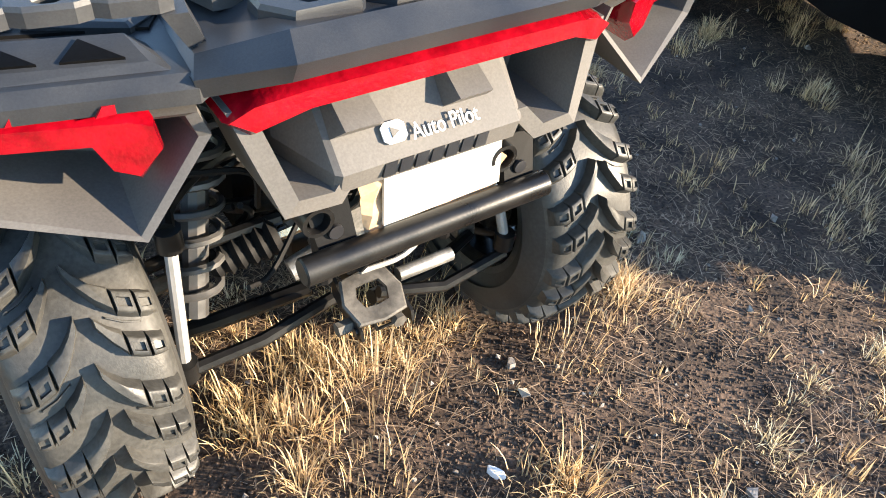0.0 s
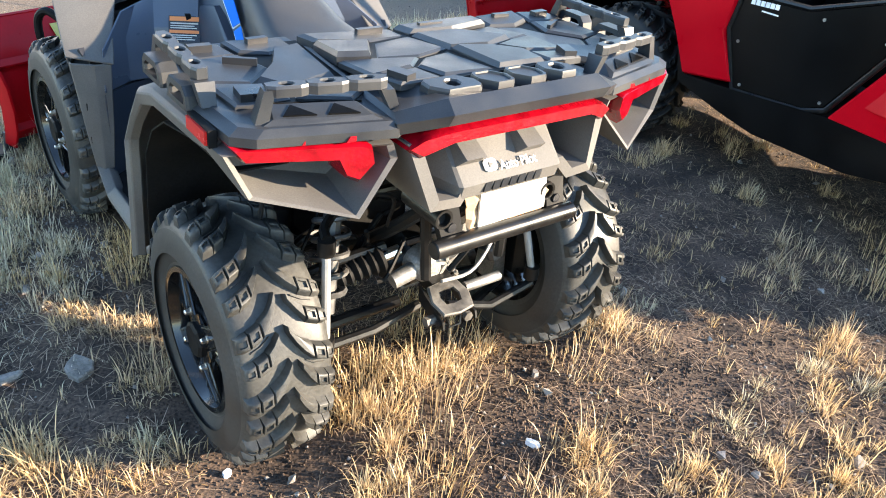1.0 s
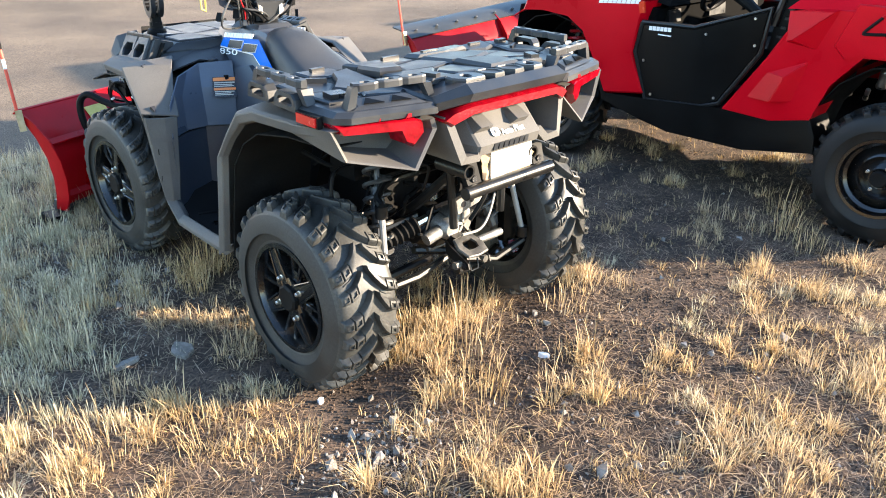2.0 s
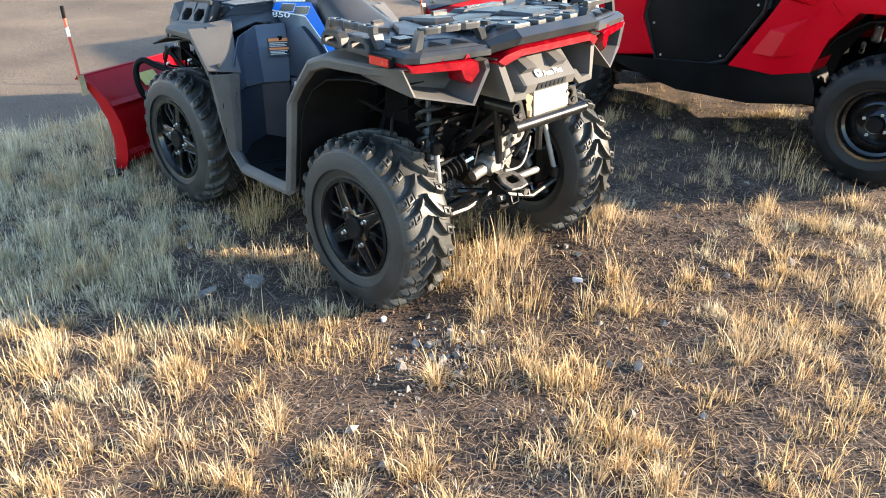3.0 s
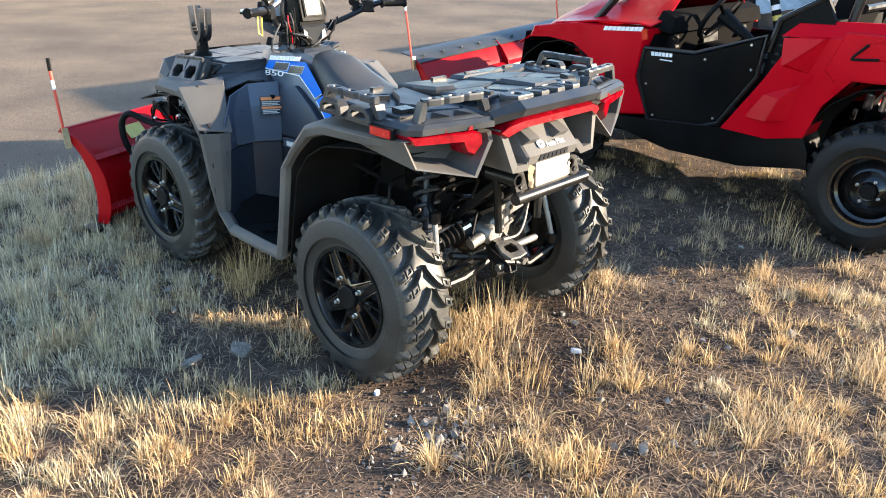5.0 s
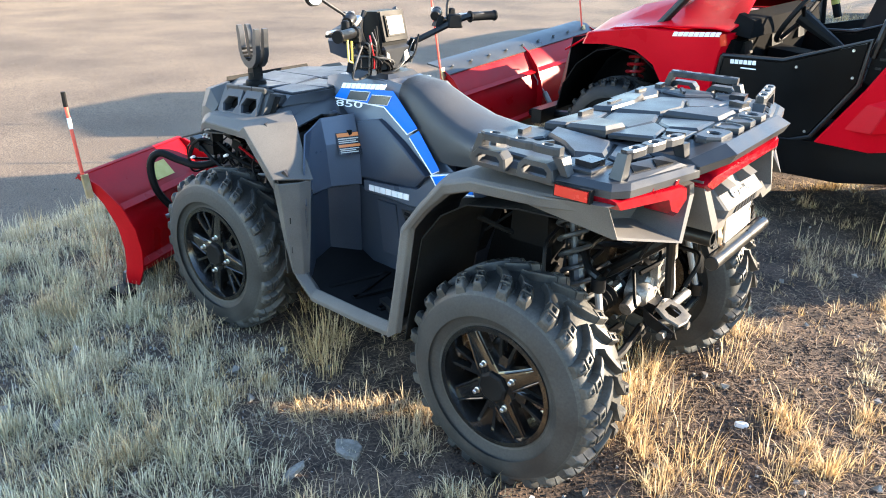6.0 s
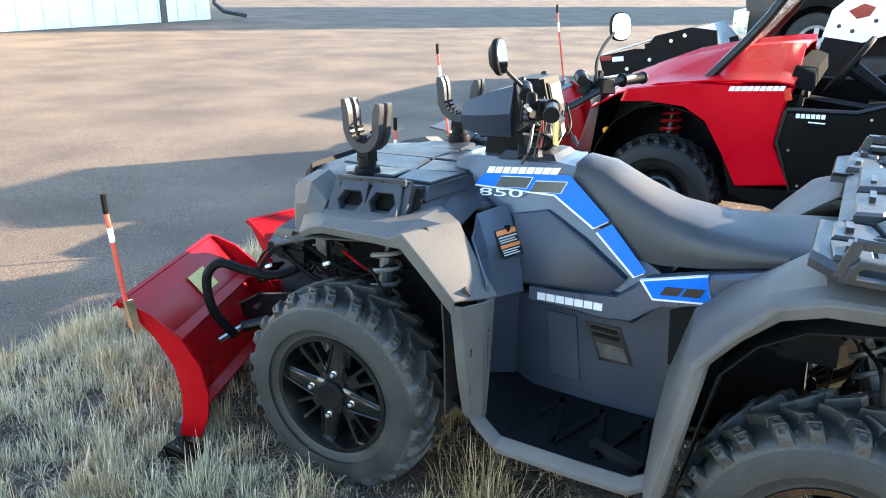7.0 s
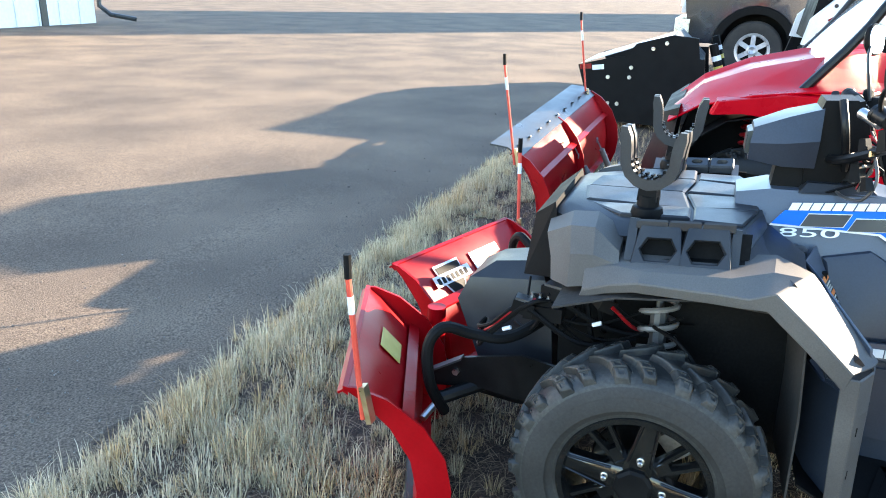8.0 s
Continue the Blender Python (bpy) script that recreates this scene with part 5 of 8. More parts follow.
    box(b, (0.006, 0.925, 1.182), (0.122, 0.016, 0.106), rx=-15)
    soft(b, 0.006, 2)
    bez = part("screen_bezel", b, M_BLACK, pod, "black display surround")
    b = B()
    loft(b, [[(-0.05, 0.930, 1.125), (0.062, 0.930, 1.125), (0.062, 0.96, 1.125), (-0.05, 0.96, 1.125)], [(-0.06, 0.900, 1.105), (0.07, 0.900, 1.105), (0.07, 0.96, 1.105), (-0.06, 0.96, 1.105)], [(-0.04, 0.915, 1.03), (0.045, 0.915, 1.03), (0.05, 0.97, 1.02), (-0.045, 0.97, 1.02)]])
    soft(b, 0.008, 2)
    part("pod_chin", b, M_RACK, pod)
    b = B()
    box(b, (0.006, 0.9145, 1.186), (0.094, 0.005, 0.076), rx=-15)
    soft(b, 0.002)
    part("screen_edge", b, M_BLACK, bez)
    b = B()
    box(b, (0.006, 0.9115, 1.187), (0.082, 0.004, 0.064), rx=-15)
    part("screen", b, M_SCREEN, bez, "grey instrument display")
    b = B()
    loft(b, [[(-0.07, 1.185, 1.065), (0.07, 1.185, 1.065), (0.08, 1.185, 1.11), (0.065, 1.18, 1.15), (-0.065, 1.18, 1.15), (-0.08, 1.185, 1.11)], [(-0.08, 1.10, 1.055), (0.08, 1.10, 1.055), (0.105, 1.10, 1.12), (0.075, 1.10, 1.185), (-0.075, 1.10, 1.185), (-0.105, 1.10, 1.12)],
             [(-0.065, 1.02, 1.055), (0.065, 1.02, 1.055), (0.085, 1.02, 1.13), (0.065, 1.02, 1.21), (-0.065, 1.02, 1.21), (-0.085, 1.02, 1.13)]])
    soft(b, 0.018, 3)
    shell = part("pod_shell", b, M_SHIELD, pod, "dark grey headlight shell", 30)
    b = B()
    loft(b, [[(-0.058, 1.18, 1.075), (0.058, 1.18, 1.075), (0.056, 1.18, 1.14), (-0.056, 1.18, 1.14)], [(-0.054, 1.196, 1.08), (0.054, 1.196, 1.08), (0.05, 1.194, 1.135), (-0.05, 1.194, 1.135)]])
    soft(b, 0.004)
    part("headlight", b, M_SCREEN, shell, "clear headlight lens")
    b = B()
    loft(b, [[(-0.05, 1.02, 0.96), (0.05, 1.02, 0.96), (0.045, 1.12, 0.96), (-0.045, 1.12, 0.96)], [(-0.045, 1.02, 1.06), (0.045, 1.02, 1.06), (0.04, 1.11, 1.06), (-0.04, 1.11, 1.06)]])
    soft(b, 0.006)
    part("pod_neck", b, M_BLACK, pod)
    rng = random.Random(3)
    for k in range(8):
        b = B()
        a = (rng.uniform(-0.10, 0.06), 0.94 + rng.uniform(0, 0.06), 1.0)
        c = (rng.uniform(-0.2, -0.1) if k % 4 else rng.uniform(0.1, 0.18), 0.93, rng.uniform(1.09, 1.14))
        tube(b, bend([a, (a[0] * 0.6 + c[0] * 0.4, 0.89 + rng.uniform(-0.02, 0.03), 1.03 + rng.uniform(0, 0.04)), c], 5), rng.uniform(0.003, 0.005), 6)
        part("cable", b, M_BLACK if k % 5 else M_SPRING, bar)
    for x, y, z, mt, sz in ((-0.135, 0.93, 1.07, M_BLACK, 0.05), (-0.24, 0.90, 1.17, M_BLACK, 0.055), (0.24, 0.9, 1.18, M_BLACK, 0.05), (-0.30, 0.88, 1.17, M_SPRING, 0.02), (-0.22, 0.92, 1.06, M_BLACK, 0.035), (-0.115, 0.91, 1.03, M_SPRING, 0.024), (-0.20, 0.92, 1.13, M_BRASS, 0.014), (0.11, 0.93, 1.05, M_SPRING, 0.026), (-0.10, 0.92, 1.09, M_COIL, 0.02), (0.14, 0.95, 1.10, M_BLACK, 0.05), (-0.16, 0.93, 1.14, M_BLACK, 0.04)):
        b = B()
        sz *= 0.72
        box(b, (x, y, z), (sz, sz * 0.8, sz * 1.3), rz=x * 260, rx=x * 90, top=0.7)
        soft(b, sz * 0.24, 3)
        part("control_block", b, mt, bar)
    for x, y, z, r, ln, mt, name in ((-0.245, 0.905, 1.215, 0.021, 0.05, M_FRAME, "fluid_reservoir"), (-0.205, 0.915, 1.20, 0.013, 0.07, M_STEEL, "lever_clamp"), (0.225, 0.905, 1.20, 0.020, 0.05, M_FRAME, "fluid_reservoir"), (-0.30, 0.86, 1.175, 0.012, 0.05, M_STEEL, "lever_clamp"), (0.29, 0.86, 1.18, 0.012, 0.05, M_STEEL, "lever_clamp")):
        b = B()
        lathe(b, [(0, 0), (0, r * 0.9), (0.004, r), (ln - 0.012, r), (ln - 0.010, r * 1.08), (ln, r * 1.08), (ln, 0)], 14, pose(x, y, z, 0, -14, 30))
        soft(b, 0.0015)
        part(name, b, mt, bar)
    for s in (-1, 1):
        b = B()
        loft(b, [[(s * x + 0.005, y, z) for x, y, z in ((0.035, 0.915, 1.05), (0.062, 0.912, 1.065), (0.058, 0.93, 1.10), (0.04, 0.935, 1.10))], [(s * x + 0.005, y, z) for x, y, z in ((0.037, 0.897, 1.052), (0.060, 0.896, 1.066), (0.055, 0.902, 1.095), (0.042, 0.905, 1.094))]])
        soft(b, 0.004, 2)
        part("pod_clamp", b, M_ALLOY, pod, "bright cast clamp")
        b = B()
        tube(b, bend([(s * 0.08, 0.985, 1.235), (s * 0.115, 0.975, 1.18), (s * 0.10, 0.96, 1.11), (s * 0.07, 0.95, 1.06)], 4), [0.010] * 12 + [0.008], 8)
        part("pod_rail", b, M_FRAME, pod)
    for k in range(6):
        b = B()
        x0 = -0.09 - 0.012 * k
        tube(b, bend([(x0, 0.915, 1.19 - 0.01 * k), (x0 - 0.012 + 0.006 * (k % 3), 0.895, 1.13), (x0 + 0.01, 0.905, 1.075), (x0 + 0.02, 0.92, 1.02)], 5), 0.0032, 6)
        part("lead", b, M_COIL if k == 3 else (M_BLACK, M_BLACK, M_SPRING)[k % 3], bar, "red lead" if k == 3 else "")
    b = B()
    tube(b, bend([(-0.17, 0.91, 1.13), (-0.215, 0.90, 1.07), (-0.21, 0.92, 1.02), (-0.14, 0.95, 1.005), (-0.06, 0.97, 1.01)], 5), 0.0042, 7)
    part("cable_sheath", b, M_SPRING, bar, "pale cable sheath")
    b = B()
    loft(b, [[(-0.09, 0.86, 1.0), (0.09, 0.86, 1.0), (0.10, 1.05, 0.995), (-0.10, 1.05, 0.995)], [(-0.07, 0.88, 1.02), (0.07, 0.88, 1.02), (0.08, 1.03, 1.02), (-0.08, 1.03, 1.02)]])
    soft(b, 0.005)
    part("tank_lid", b, M_RACK, quad)


steering()


def shock(a, c, mat_spring=M_BLACK, radius=0.038):
    b = B()
    a, c = Vector(a), Vector(c)
    mid = a.lerp(c, 0.42)
    tube(b, [a, mid], 0.011, 8)
    tube(b, [mid, c], 0.024, 10)
    for q, r in ((a.lerp(c, 0.06), 0.04), (a.lerp(c, 0.9), 0.04)):
        tube(b, [q, q.lerp(c, 0.04)], r, 14)
    body = part("shock_absorber", b, M_SPRING, quad, "coil-over shock absorber")
    b = B()
    coil(b, a.lerp(c, 0.08), a.lerp(c, 0.9), radius * 1.18, 0.008, 8)
    part("spring", b, mat_spring, body)


def underside():
    for s in (-1, 1):
        shock((s * 0.17, 0.03, 0.80), (s * 0.285, -0.12, 0.36), M_SPRING)
        # Front springs get the paler zinc so their colour carries the sunlight on them.
        shock((s * 0.2, 1.36, 0.86), (s * 0.32, 1.34, 0.40), M_ZINC, 0.040)
        # rear arms: lower and upper tubes, upright, axle with its bellows
        for y in (-0.10, 0.10):
            b = B()
            drop = 0.10 if s > 0 else 0.0
            tube(b, [(s * 0.07, y * 1.2 - 0.02, 0.34 - drop), (s * 0.24, y * 0.8 - 0.02, 0.30 - drop), (s * 0.39, y * 0.4 - 0.01, 0.26 - drop * 0.5)], [0.017, 0.017, 0.014], 8)
            part("lower_arm", b, M_FRAME, quad)
            b = B()
            tube(b, [(s * 0.10, y, 0.50), (s * 0.25, y * 0.7, 0.47), (s * 0.38, y * 0.35, 0.42)], 0.013, 8)
            part("upper_arm", b, M_FRAME, quad)
            for z in (0.45, 0.30):
                b = B()
                tube(b, [(s * 0.1, 1.36 + y, z + 0.03), (s * 0.38, 1.36 + y * 0.3, z - 0.02)], 0.014, 8)
                part("front_arm", b, M_FRAME, quad)
        b = B()
        box(b, (s * 0.385, 0.0, 0.33), (0.05, 0.09, 0.26), top=0.7)
        soft(b, 0.008)
        part("hub_upright", b, M_ALLOY, quad)
        b = B()
        tube(b, [(s * 0.06, -0.11, 0.48), (s * 0.20, -0.085, 0.44), (s * 0.40, -0.01, 0.34)], 0.016, 8)
        axle = part("drive_shaft", b, M_STEEL, quad)
        b = B()
        pts, rs = [], []
        for k in range(13):
            t = 0.12 + 0.4 * k / 12
            pts.append((s * (0.07 + 0.32 * t), -0.11 + 0.05 * t, 0.48 - 0.10 * t))
            rs.append((0.046 if k % 2 else 0.034) * (1 - 0.35 * k / 12))
        tube(b, pts, rs, 14)
        part("bellows", b, M_BLACK, axle, "ribbed rubber bellows")
        # drop link and the sway bar end that carries it
        b = B()
        tube(b, [(s * 0.312, -0.165, 0.58), (s * 0.34, -0.22, 0.36)], 0.011, 10)
        link = part("drop_link", b, M_ZINC, quad, "bright steel drop link")
        for x, y, z in ((0.312, -0.165, 0.59), (0.341, -0.222, 0.35)):
            b = B()
            lathe(b, [(-0.02, 0), (-0.02, 0.022), (0.02, 0.022), (0.02, 0)], 12, pose(s * x, y, z, 0, -90, 0))
            part("link_eye", b, M_FRAME, link)
        b = B()
        tube(b, bend([(s * 0.312, -0.165, 0.61), (s * 0.29, -0.12, 0.62), (s * 0.18, -0.05, 0.63), (0, -0.04, 0.63)], 3), 0.013, 8)
        part("sway_bar", b, M_FRAME, quad)
        b = B()
        low = 0.06 if s > 0 else 0.0
        tube(b, [(s * 0.345, -0.225, 0.345 - low * 0.5), (s * 0.2, -0.215, 0.335 - low), (s * 0.05, -0.20, 0.355 - low * 0.6)], 0.013, 8)
        part("rear_arm", b, M_FRAME, quad, "black lower arm tube")
        # main frame rails
        b = B()
        tube(b, bend([(s * 0.15, 1.6, 0.45), (s * 0.16, 1.2, 0.30), (s * 0.17, 0.5, 0.29), (s * 0.12, 0.2, 0.33), (s * 0.10, -0.05, 0.5), (s * 0.12, -0.3, 0.72)], 4), 0.018, 8)
        part("frame_rail", b, M_FRAME, quad)
        b = B()
        tube(b, [(s * 0.2, 0.2, 0.85), (s * 0.16, -0.05, 0.84), (s * 0.15, -0.33, 0.84)], 0.016, 8)
        part("subframe_rail", b, M_FRAME, quad)
        b = B()
        tube(b, [(s * 0.135, -0.28, 0.86), (s * 0.115, -0.30, 0.52)], 0.014, 8)
        part("subframe_strut", b, M_FRAME, quad)
        # open tube ends of the bumper mount
        b = B()
        lathe(b, [(0.0, 0.017), (0.0, 0.023), (0.13, 0.023), (0.13, 0.017)], 16, pose(s * 0.15 - 0.031, -0.425, 0.762, 0, 0, 90), closed=True)
        part("mount_tube", b, M_FRAME, quad)
        b = B()
        loft(b, [[(s * 0.13, -0.40, 0.79), (s * 0.19, -0.40, 0.775), (s * 0.18, -0.43, 0.70), (s * 0.125, -0.43, 0.705)], [(s * 0.13, -0.38, 0.79), (s * 0.19, -0.38, 0.775), (s * 0.18, -0.41, 0.70), (s * 0.125, -0.41, 0.705)]])
        soft(b, 0.003)
        mount = part("bumper_mount", b, M_BLACK, quad)
        # Black disc laid on as the dark inside of a bolt hole.
        b = B()
        lathe(b, [(0, 0), (0, 0.011), (0.005, 0.011), (0.005, 0)], 12, pose(s * 0.155, -0.424, 0.735, 0, 0, 90))
        part("hole_shade", b, M_DECALBLACK, mount)
    # bumper bar
    b = B()
    lathe(b, [(-0.235, 0), (-0.235, 0.018), (-0.232, 0.0205), (0.232, 0.0205), (0.235, 0.018), (0.235, 0)], 20, pose(-0.012, -0.442, 0.705) @ Matrix.Diagonal((0.87, 1, 1, 1)))
    part("bumper_bar", b, M_FRAME, quad, "round black rear bumper bar")
    # differential
    b = B()
    lathe(b, [(-0.085, 0), (-0.085, 0.045), (-0.05, 0.06), (-0.03, 0.085), (0.03, 0.085), (0.05, 0.06), (0.085, 0.045), (0.085, 0)], 20, pose(0.0, -0.06, 0.42))
    soft(b, 0.003)
    diff = part("differential", b, M_FRAME, quad, "black cast rear differential")
    for k in range(6):
        t = k * math.pi / 3
        b = B()
        lathe(b, [(-0.045, 0), (-0.045, 0.009), (0.045, 0.009), (0.045, 0)], 8, pose(0.0, -0.06 + 0.082 * math.cos(t), 0.42 + 0.082 * math.sin(t)))
        part("case_bolt", b, M_SPRING, diff)
    b = B()
    lathe(b, [(0, 0), (0, 0.03), (0.015, 0.042), (0.07, 0.046), (0.07, 0)], 16, pose(-0.02, -0.205, 0.455, 0, 0, 90))
    lathe(b, [(-0.03, 0), (-0.03, 0.022), (0.06, 0.026), (0.06, 0)], 12, pose(-0.09, -0.17, 0.44, 0, -14, 0))
    soft(b, 0.003)
    part("casting_nose", b, M_ALLOY, diff, "bright alloy casting")
    b = B()
    lathe(b, [(0, 0), (0, 0.052), (0.012, 0.064), (0.03, 0.064), (0.075, 0.05), (0.075, 0)], 18, pose(0.03, -0.195, 0.465, 0, 0, 90))
    for k in range(5):
        t = 2 * math.pi * (k + 0.3) / 5
        box(b, (0.03 + 0.034 * math.cos(t), -0.198, 0.465 + 0.034 * math.sin(t)), (0.062, 0.016, 0.009), ry=-math.degrees(t))
        lathe(b, [(0, 0), (0, 0.009), (0.03, 0.009), (0.03, 0)], 8, pose(0.03 + 0.062 * math.cos(t), -0.198, 0.465 + 0.062 * math.sin(t), 0, 0, 90))
    soft(b, 0.002)
    part("diff_cover", b, M_ALLOY, diff, "ribbed bright alloy cover")
    b = B()
    box(b, (0.055, -0.205, 0.555), (0.145, 0.026, 0.056), ry=-12)
    soft(b, 0.012, 3)
    br = part("link_bracket", b, M_ALLOY, diff)
    # Three holes, shown only by black discs for their shade.
    for k in range(3):
        b = B()
        lathe(b, [(0, 0), (0, 0.011), (0.004, 0.011), (0.004, 0)], 12, pose(0.015 + k * 0.04, -0.2205, 0.546 + k * 0.0085, 0, 0, 90))
        part("hole_shade", b, M_DECALBLACK, br)
    # hitch: folded plate with a window, receiver, bolt and pin
    b = B()
    outer = [(-0.048, -0.045), (0.0, -0.052), (0.048, -0.045), (0.06, 0.0), (0.045, 0.045), (0.0, 0.05), (-0.045, 0.045), (-0.06, 0.0)]
    hole = [(-0.024, -0.018), (0.0, -0.021), (0.024, -0.018), (0.031, 0.004), (0.023, 0.024), (0.0, 0.026), (-0.023, 0.024), (-0.031, 0.004)]
    m = pose(-0.015, -0.285, 0.42, 24, 0, 0)
    rings = [[b.verts.new(m @ Vector((x, y, z))) for x, y in q] for q, z in ((outer, -0.004), (outer, 0.002), ([(x * 0.94, y * 0.93) for x, y in outer], 0.005), (hole, 0.005), (hole, -0.004))]
    for r0, r1 in zip(rings, rings[1:] + rings[:1]):
        quad_ring(b, r0, r1)
    hitch = part("hitch", b, M_WORN, quad, "worn pierced steel tow hitch plate")
    for s in (-1, 1):
        b = B()
        prism(b, [(-0.20, 0.425), (-0.235, 0.405), (-0.315, 0.372), (-0.322, 0.352), (-0.295, 0.34), (-0.21, 0.375)], s * 0.05, s * 0.056)
        soft(b, 0.002)
        cheek = part("hitch_cheek", b, M_FRAME, hitch)
        # Black disc on the cheek imitates a shaded hole.
        b = B()
        lathe(b, [(0, 0), (0, 0.009), (0.004, 0.009), (0.004, 0)], 12, pose(s * 0.056 if s > 0 else -0.06, -0.30, 0.36))
        part("hole_shade", b, M_DECALBLACK, cheek)
    b = B()
    box(b, (0.0, -0.17, 0.425), (0.07, 0.12, 0.035), rx=8)
    soft(b, 0.004)
    part("hitch_bracket", b, M_FRAME, hitch)
    b = B()
    lathe(b, [(0, 0), (0, 0.014), (0.01, 0.014), (0.01, 0.008), (0.025, 0.008), (0.025, 0)], 6, pose(0.02, -0.328, 0.372, 0, 0, 90))
    part("hitch_bolt", b, M_WORN, hitch)
    b = B()
    lathe(b, [(0, 0), (0, 0.014), (0.12, 0.014), (0.12, 0)], 14, pose(0.06, -0.25, 0.405))
    part("hitch_pin", b, M_ALLOY, hitch, "dull steel hitch pin")
    b = B()
    lathe(b, [(0, 0), (0, 0.014), (0.03, 0.014), (0.03, 0)], 6, pose(-0.085, -0.28, 0.36))
    part("nut", b, M_WORN, hitch)
    b = B()
    tube(b, bend([(-0.02, -0.25, 0.45), (0.08, -0.24, 0.44), (0.17, -0.2, 0.46), (0.24, -0.16, 0.51)], 4), 0.005, 7)
    part("breather_hose", b, M_ZINC, quad, "pale hose")
    b = B()
    tube(b, [(-0.005, -0.27, 0.35), (0.0, -0.28, 0.315), (0.035, -0.28, 0.315), (0.04, -0.27, 0.35)], 0.004, 6)
    part("safety_loop", b, M_FRAME, hitch)
    # engine, gearbox, silencer and airbox fill the middle
    for name, c, sz, mt in (("engine", (0, 0.62, 0.48), (0.26, 0.5, 0.34), M_LINER), ("gearbox", (0, 0.25, 0.45), (0.24, 0.3, 0.26), M_LINER), ("airbox", (0, 0.2, 0.75), (0.28, 0.40, 0.17), M_LINER), ("radiator", (0, 1.5, 0.62), (0.36, 0.06, 0.34), M_LINER), ("front_gearcase", (0, 1.3, 0.45), (0.2, 0.3, 0.3), M_LINER), ("battery_box", (-0.2, 0.12, 0.72), (0.1, 0.14, 0.2), M_BLACK), ("fuse_box", (0.2, 0.12, 0.72), (0.1, 0.14, 0.2), M_BLACK)):
        b = B()
        box(b, c, sz, top=0.86)
        soft(b, 0.02, 2)
        part(name, b, mt, quad)
    b = B()
    lathe(b, [(0, 0), (0, 0.05), (0.03, 0.075), (0.34, 0.075), (0.36, 0.04), (0.36, 0)], 20, pose(0.13, -0.26, 0.68, 0, 0, 90))
    part("silencer", b, M_LINER, quad)
    rng = random.Random(11)
    for k in range(16):
        b = B()
        sx = rng.choice((-1, -1, 1))
        a = Vector((sx * rng.uniform(0.05, 0.26), rng.uniform(-0.28, 0.2), rng.uniform(0.5, 0.85)))
        c = a + Vector((rng.uniform(-0.18, 0.18), rng.uniform(-0.1, 0.2), rng.uniform(-0.22, 0.12)))
        d = a.lerp(c, 0.5) + Vector((rng.uniform(-0.05, 0.05), rng.uniform(-0.06, 0.02), rng.uniform(-0.06, 0.06)))
        tube(b, bend([a, d, c], 4), rng.uniform(0.004, 0.009), 6)
        part("hose", b, M_BLACK, quad)
    # front bay: relay boxes behind the nose, with looms that sag between them
    knots = [(-0.33, 1.62, 0.71), (-0.30, 1.55, 0.73), (-0.36, 1.70, 0.67), (-0.27, 1.66, 0.63), (-0.31, 1.49, 0.69)]
    for k, (x, y, z) in enumerate(knots):
        b = B()
        box(b, (x, y, z), (0.045, 0.07 - 0.006 * k, 0.035), rz=12 * k - 20, rx=6 * k)
        soft(b, 0.005)
        case = part("relay_box", b, M_BLACK, quad, "black relay box")
        b = B()
        box(b, (x, y, z + 0.021), (0.038, 0.055 - 0.006 * k, 0.008), rz=12 * k - 20, rx=6 * k)
        soft(b, 0.002)
        part("lid", b, M_SPRING if k in (0, 2) else M_RACK, case)
    b = B()
    loft(b, [[(x, y, z) for x, y in ((-0.365, 1.595), (-0.30, 1.595), (-0.30, 1.70), (-0.365, 1.70))] for z in (0.635, 0.675)])
    box(b, (-0.333, 1.647, 0.682), (0.05, 0.085, 0.014))
    soft(b, 0.004)
    unit = part("winch_contactor", b, M_BLACK, quad, "black winch contactor with bright studs")
    for y in (1.615, 1.637, 1.659, 1.681):
        b = B()
        lathe(b, [(0, 0), (0, 0.007), (0.008, 0.007), (0.008, 0.004), (0.018, 0.004), (0.018, 0)], 6, pose(-0.345, y, 0.688, 0, -90, 0))
        part("stud", b, M_STEEL, unit)
    for k, (mt, r) in enumerate(((M_BLACK, 0.006), (M_COIL, 0.004), (M_BLACK, 0.007), (M_BLACK, 0.005))):
        b = B()
        tube(b, bend([(-0.35, 1.69 - 0.02 * k, 0.69), (-0.38, 1.74 - 0.02 * k, 0.655 + 0.01 * k), (-0.36, 1.79, 0.60 - 0.01 * k), (-0.30, 1.84, 0.56 - 0.02 * k), (-0.16, 1.86, 0.52)], 6), r, 7)
        part("lead", b, mt, unit, "red lead" if mt is M_COIL else "")
    for y, z in ((1.74, 0.60), (1.50, 0.655)):
        b = B()
        tube(b, [(-0.372, y - 0.011, z + 0.006), (-0.372, y + 0.011, z - 0.004)], 0.006, 8)
        part("cable_tag", b, M_WHITE, unit, "white cable tag")
    b = B()
    tube(b, bend([(-0.34, 1.36, 0.66), (-0.40, 1.29, 0.65), (-0.42, 1.24, 0.59), (-0.41, 1.27, 0.53), (-0.38, 1.33, 0.50)], 6), 0.005, 7)
    part("brake_hose", b, M_BLACK, quad, "looped black brake hose")
    for s in (-1, 1):
        for yc, zc in ((1.355, 0.328), (0.0, 0.305)):
            b = B()
            box(b, (s * 0.455, yc - 0.085, zc + 0.075), (0.035, 0.05, 0.075), rx=-40)
            soft(b, 0.006, 2)
            part("brake_caliper", b, M_ALLOY, quad, "bright brake caliper behind the spokes")
    for k in range(14):
        b = B()
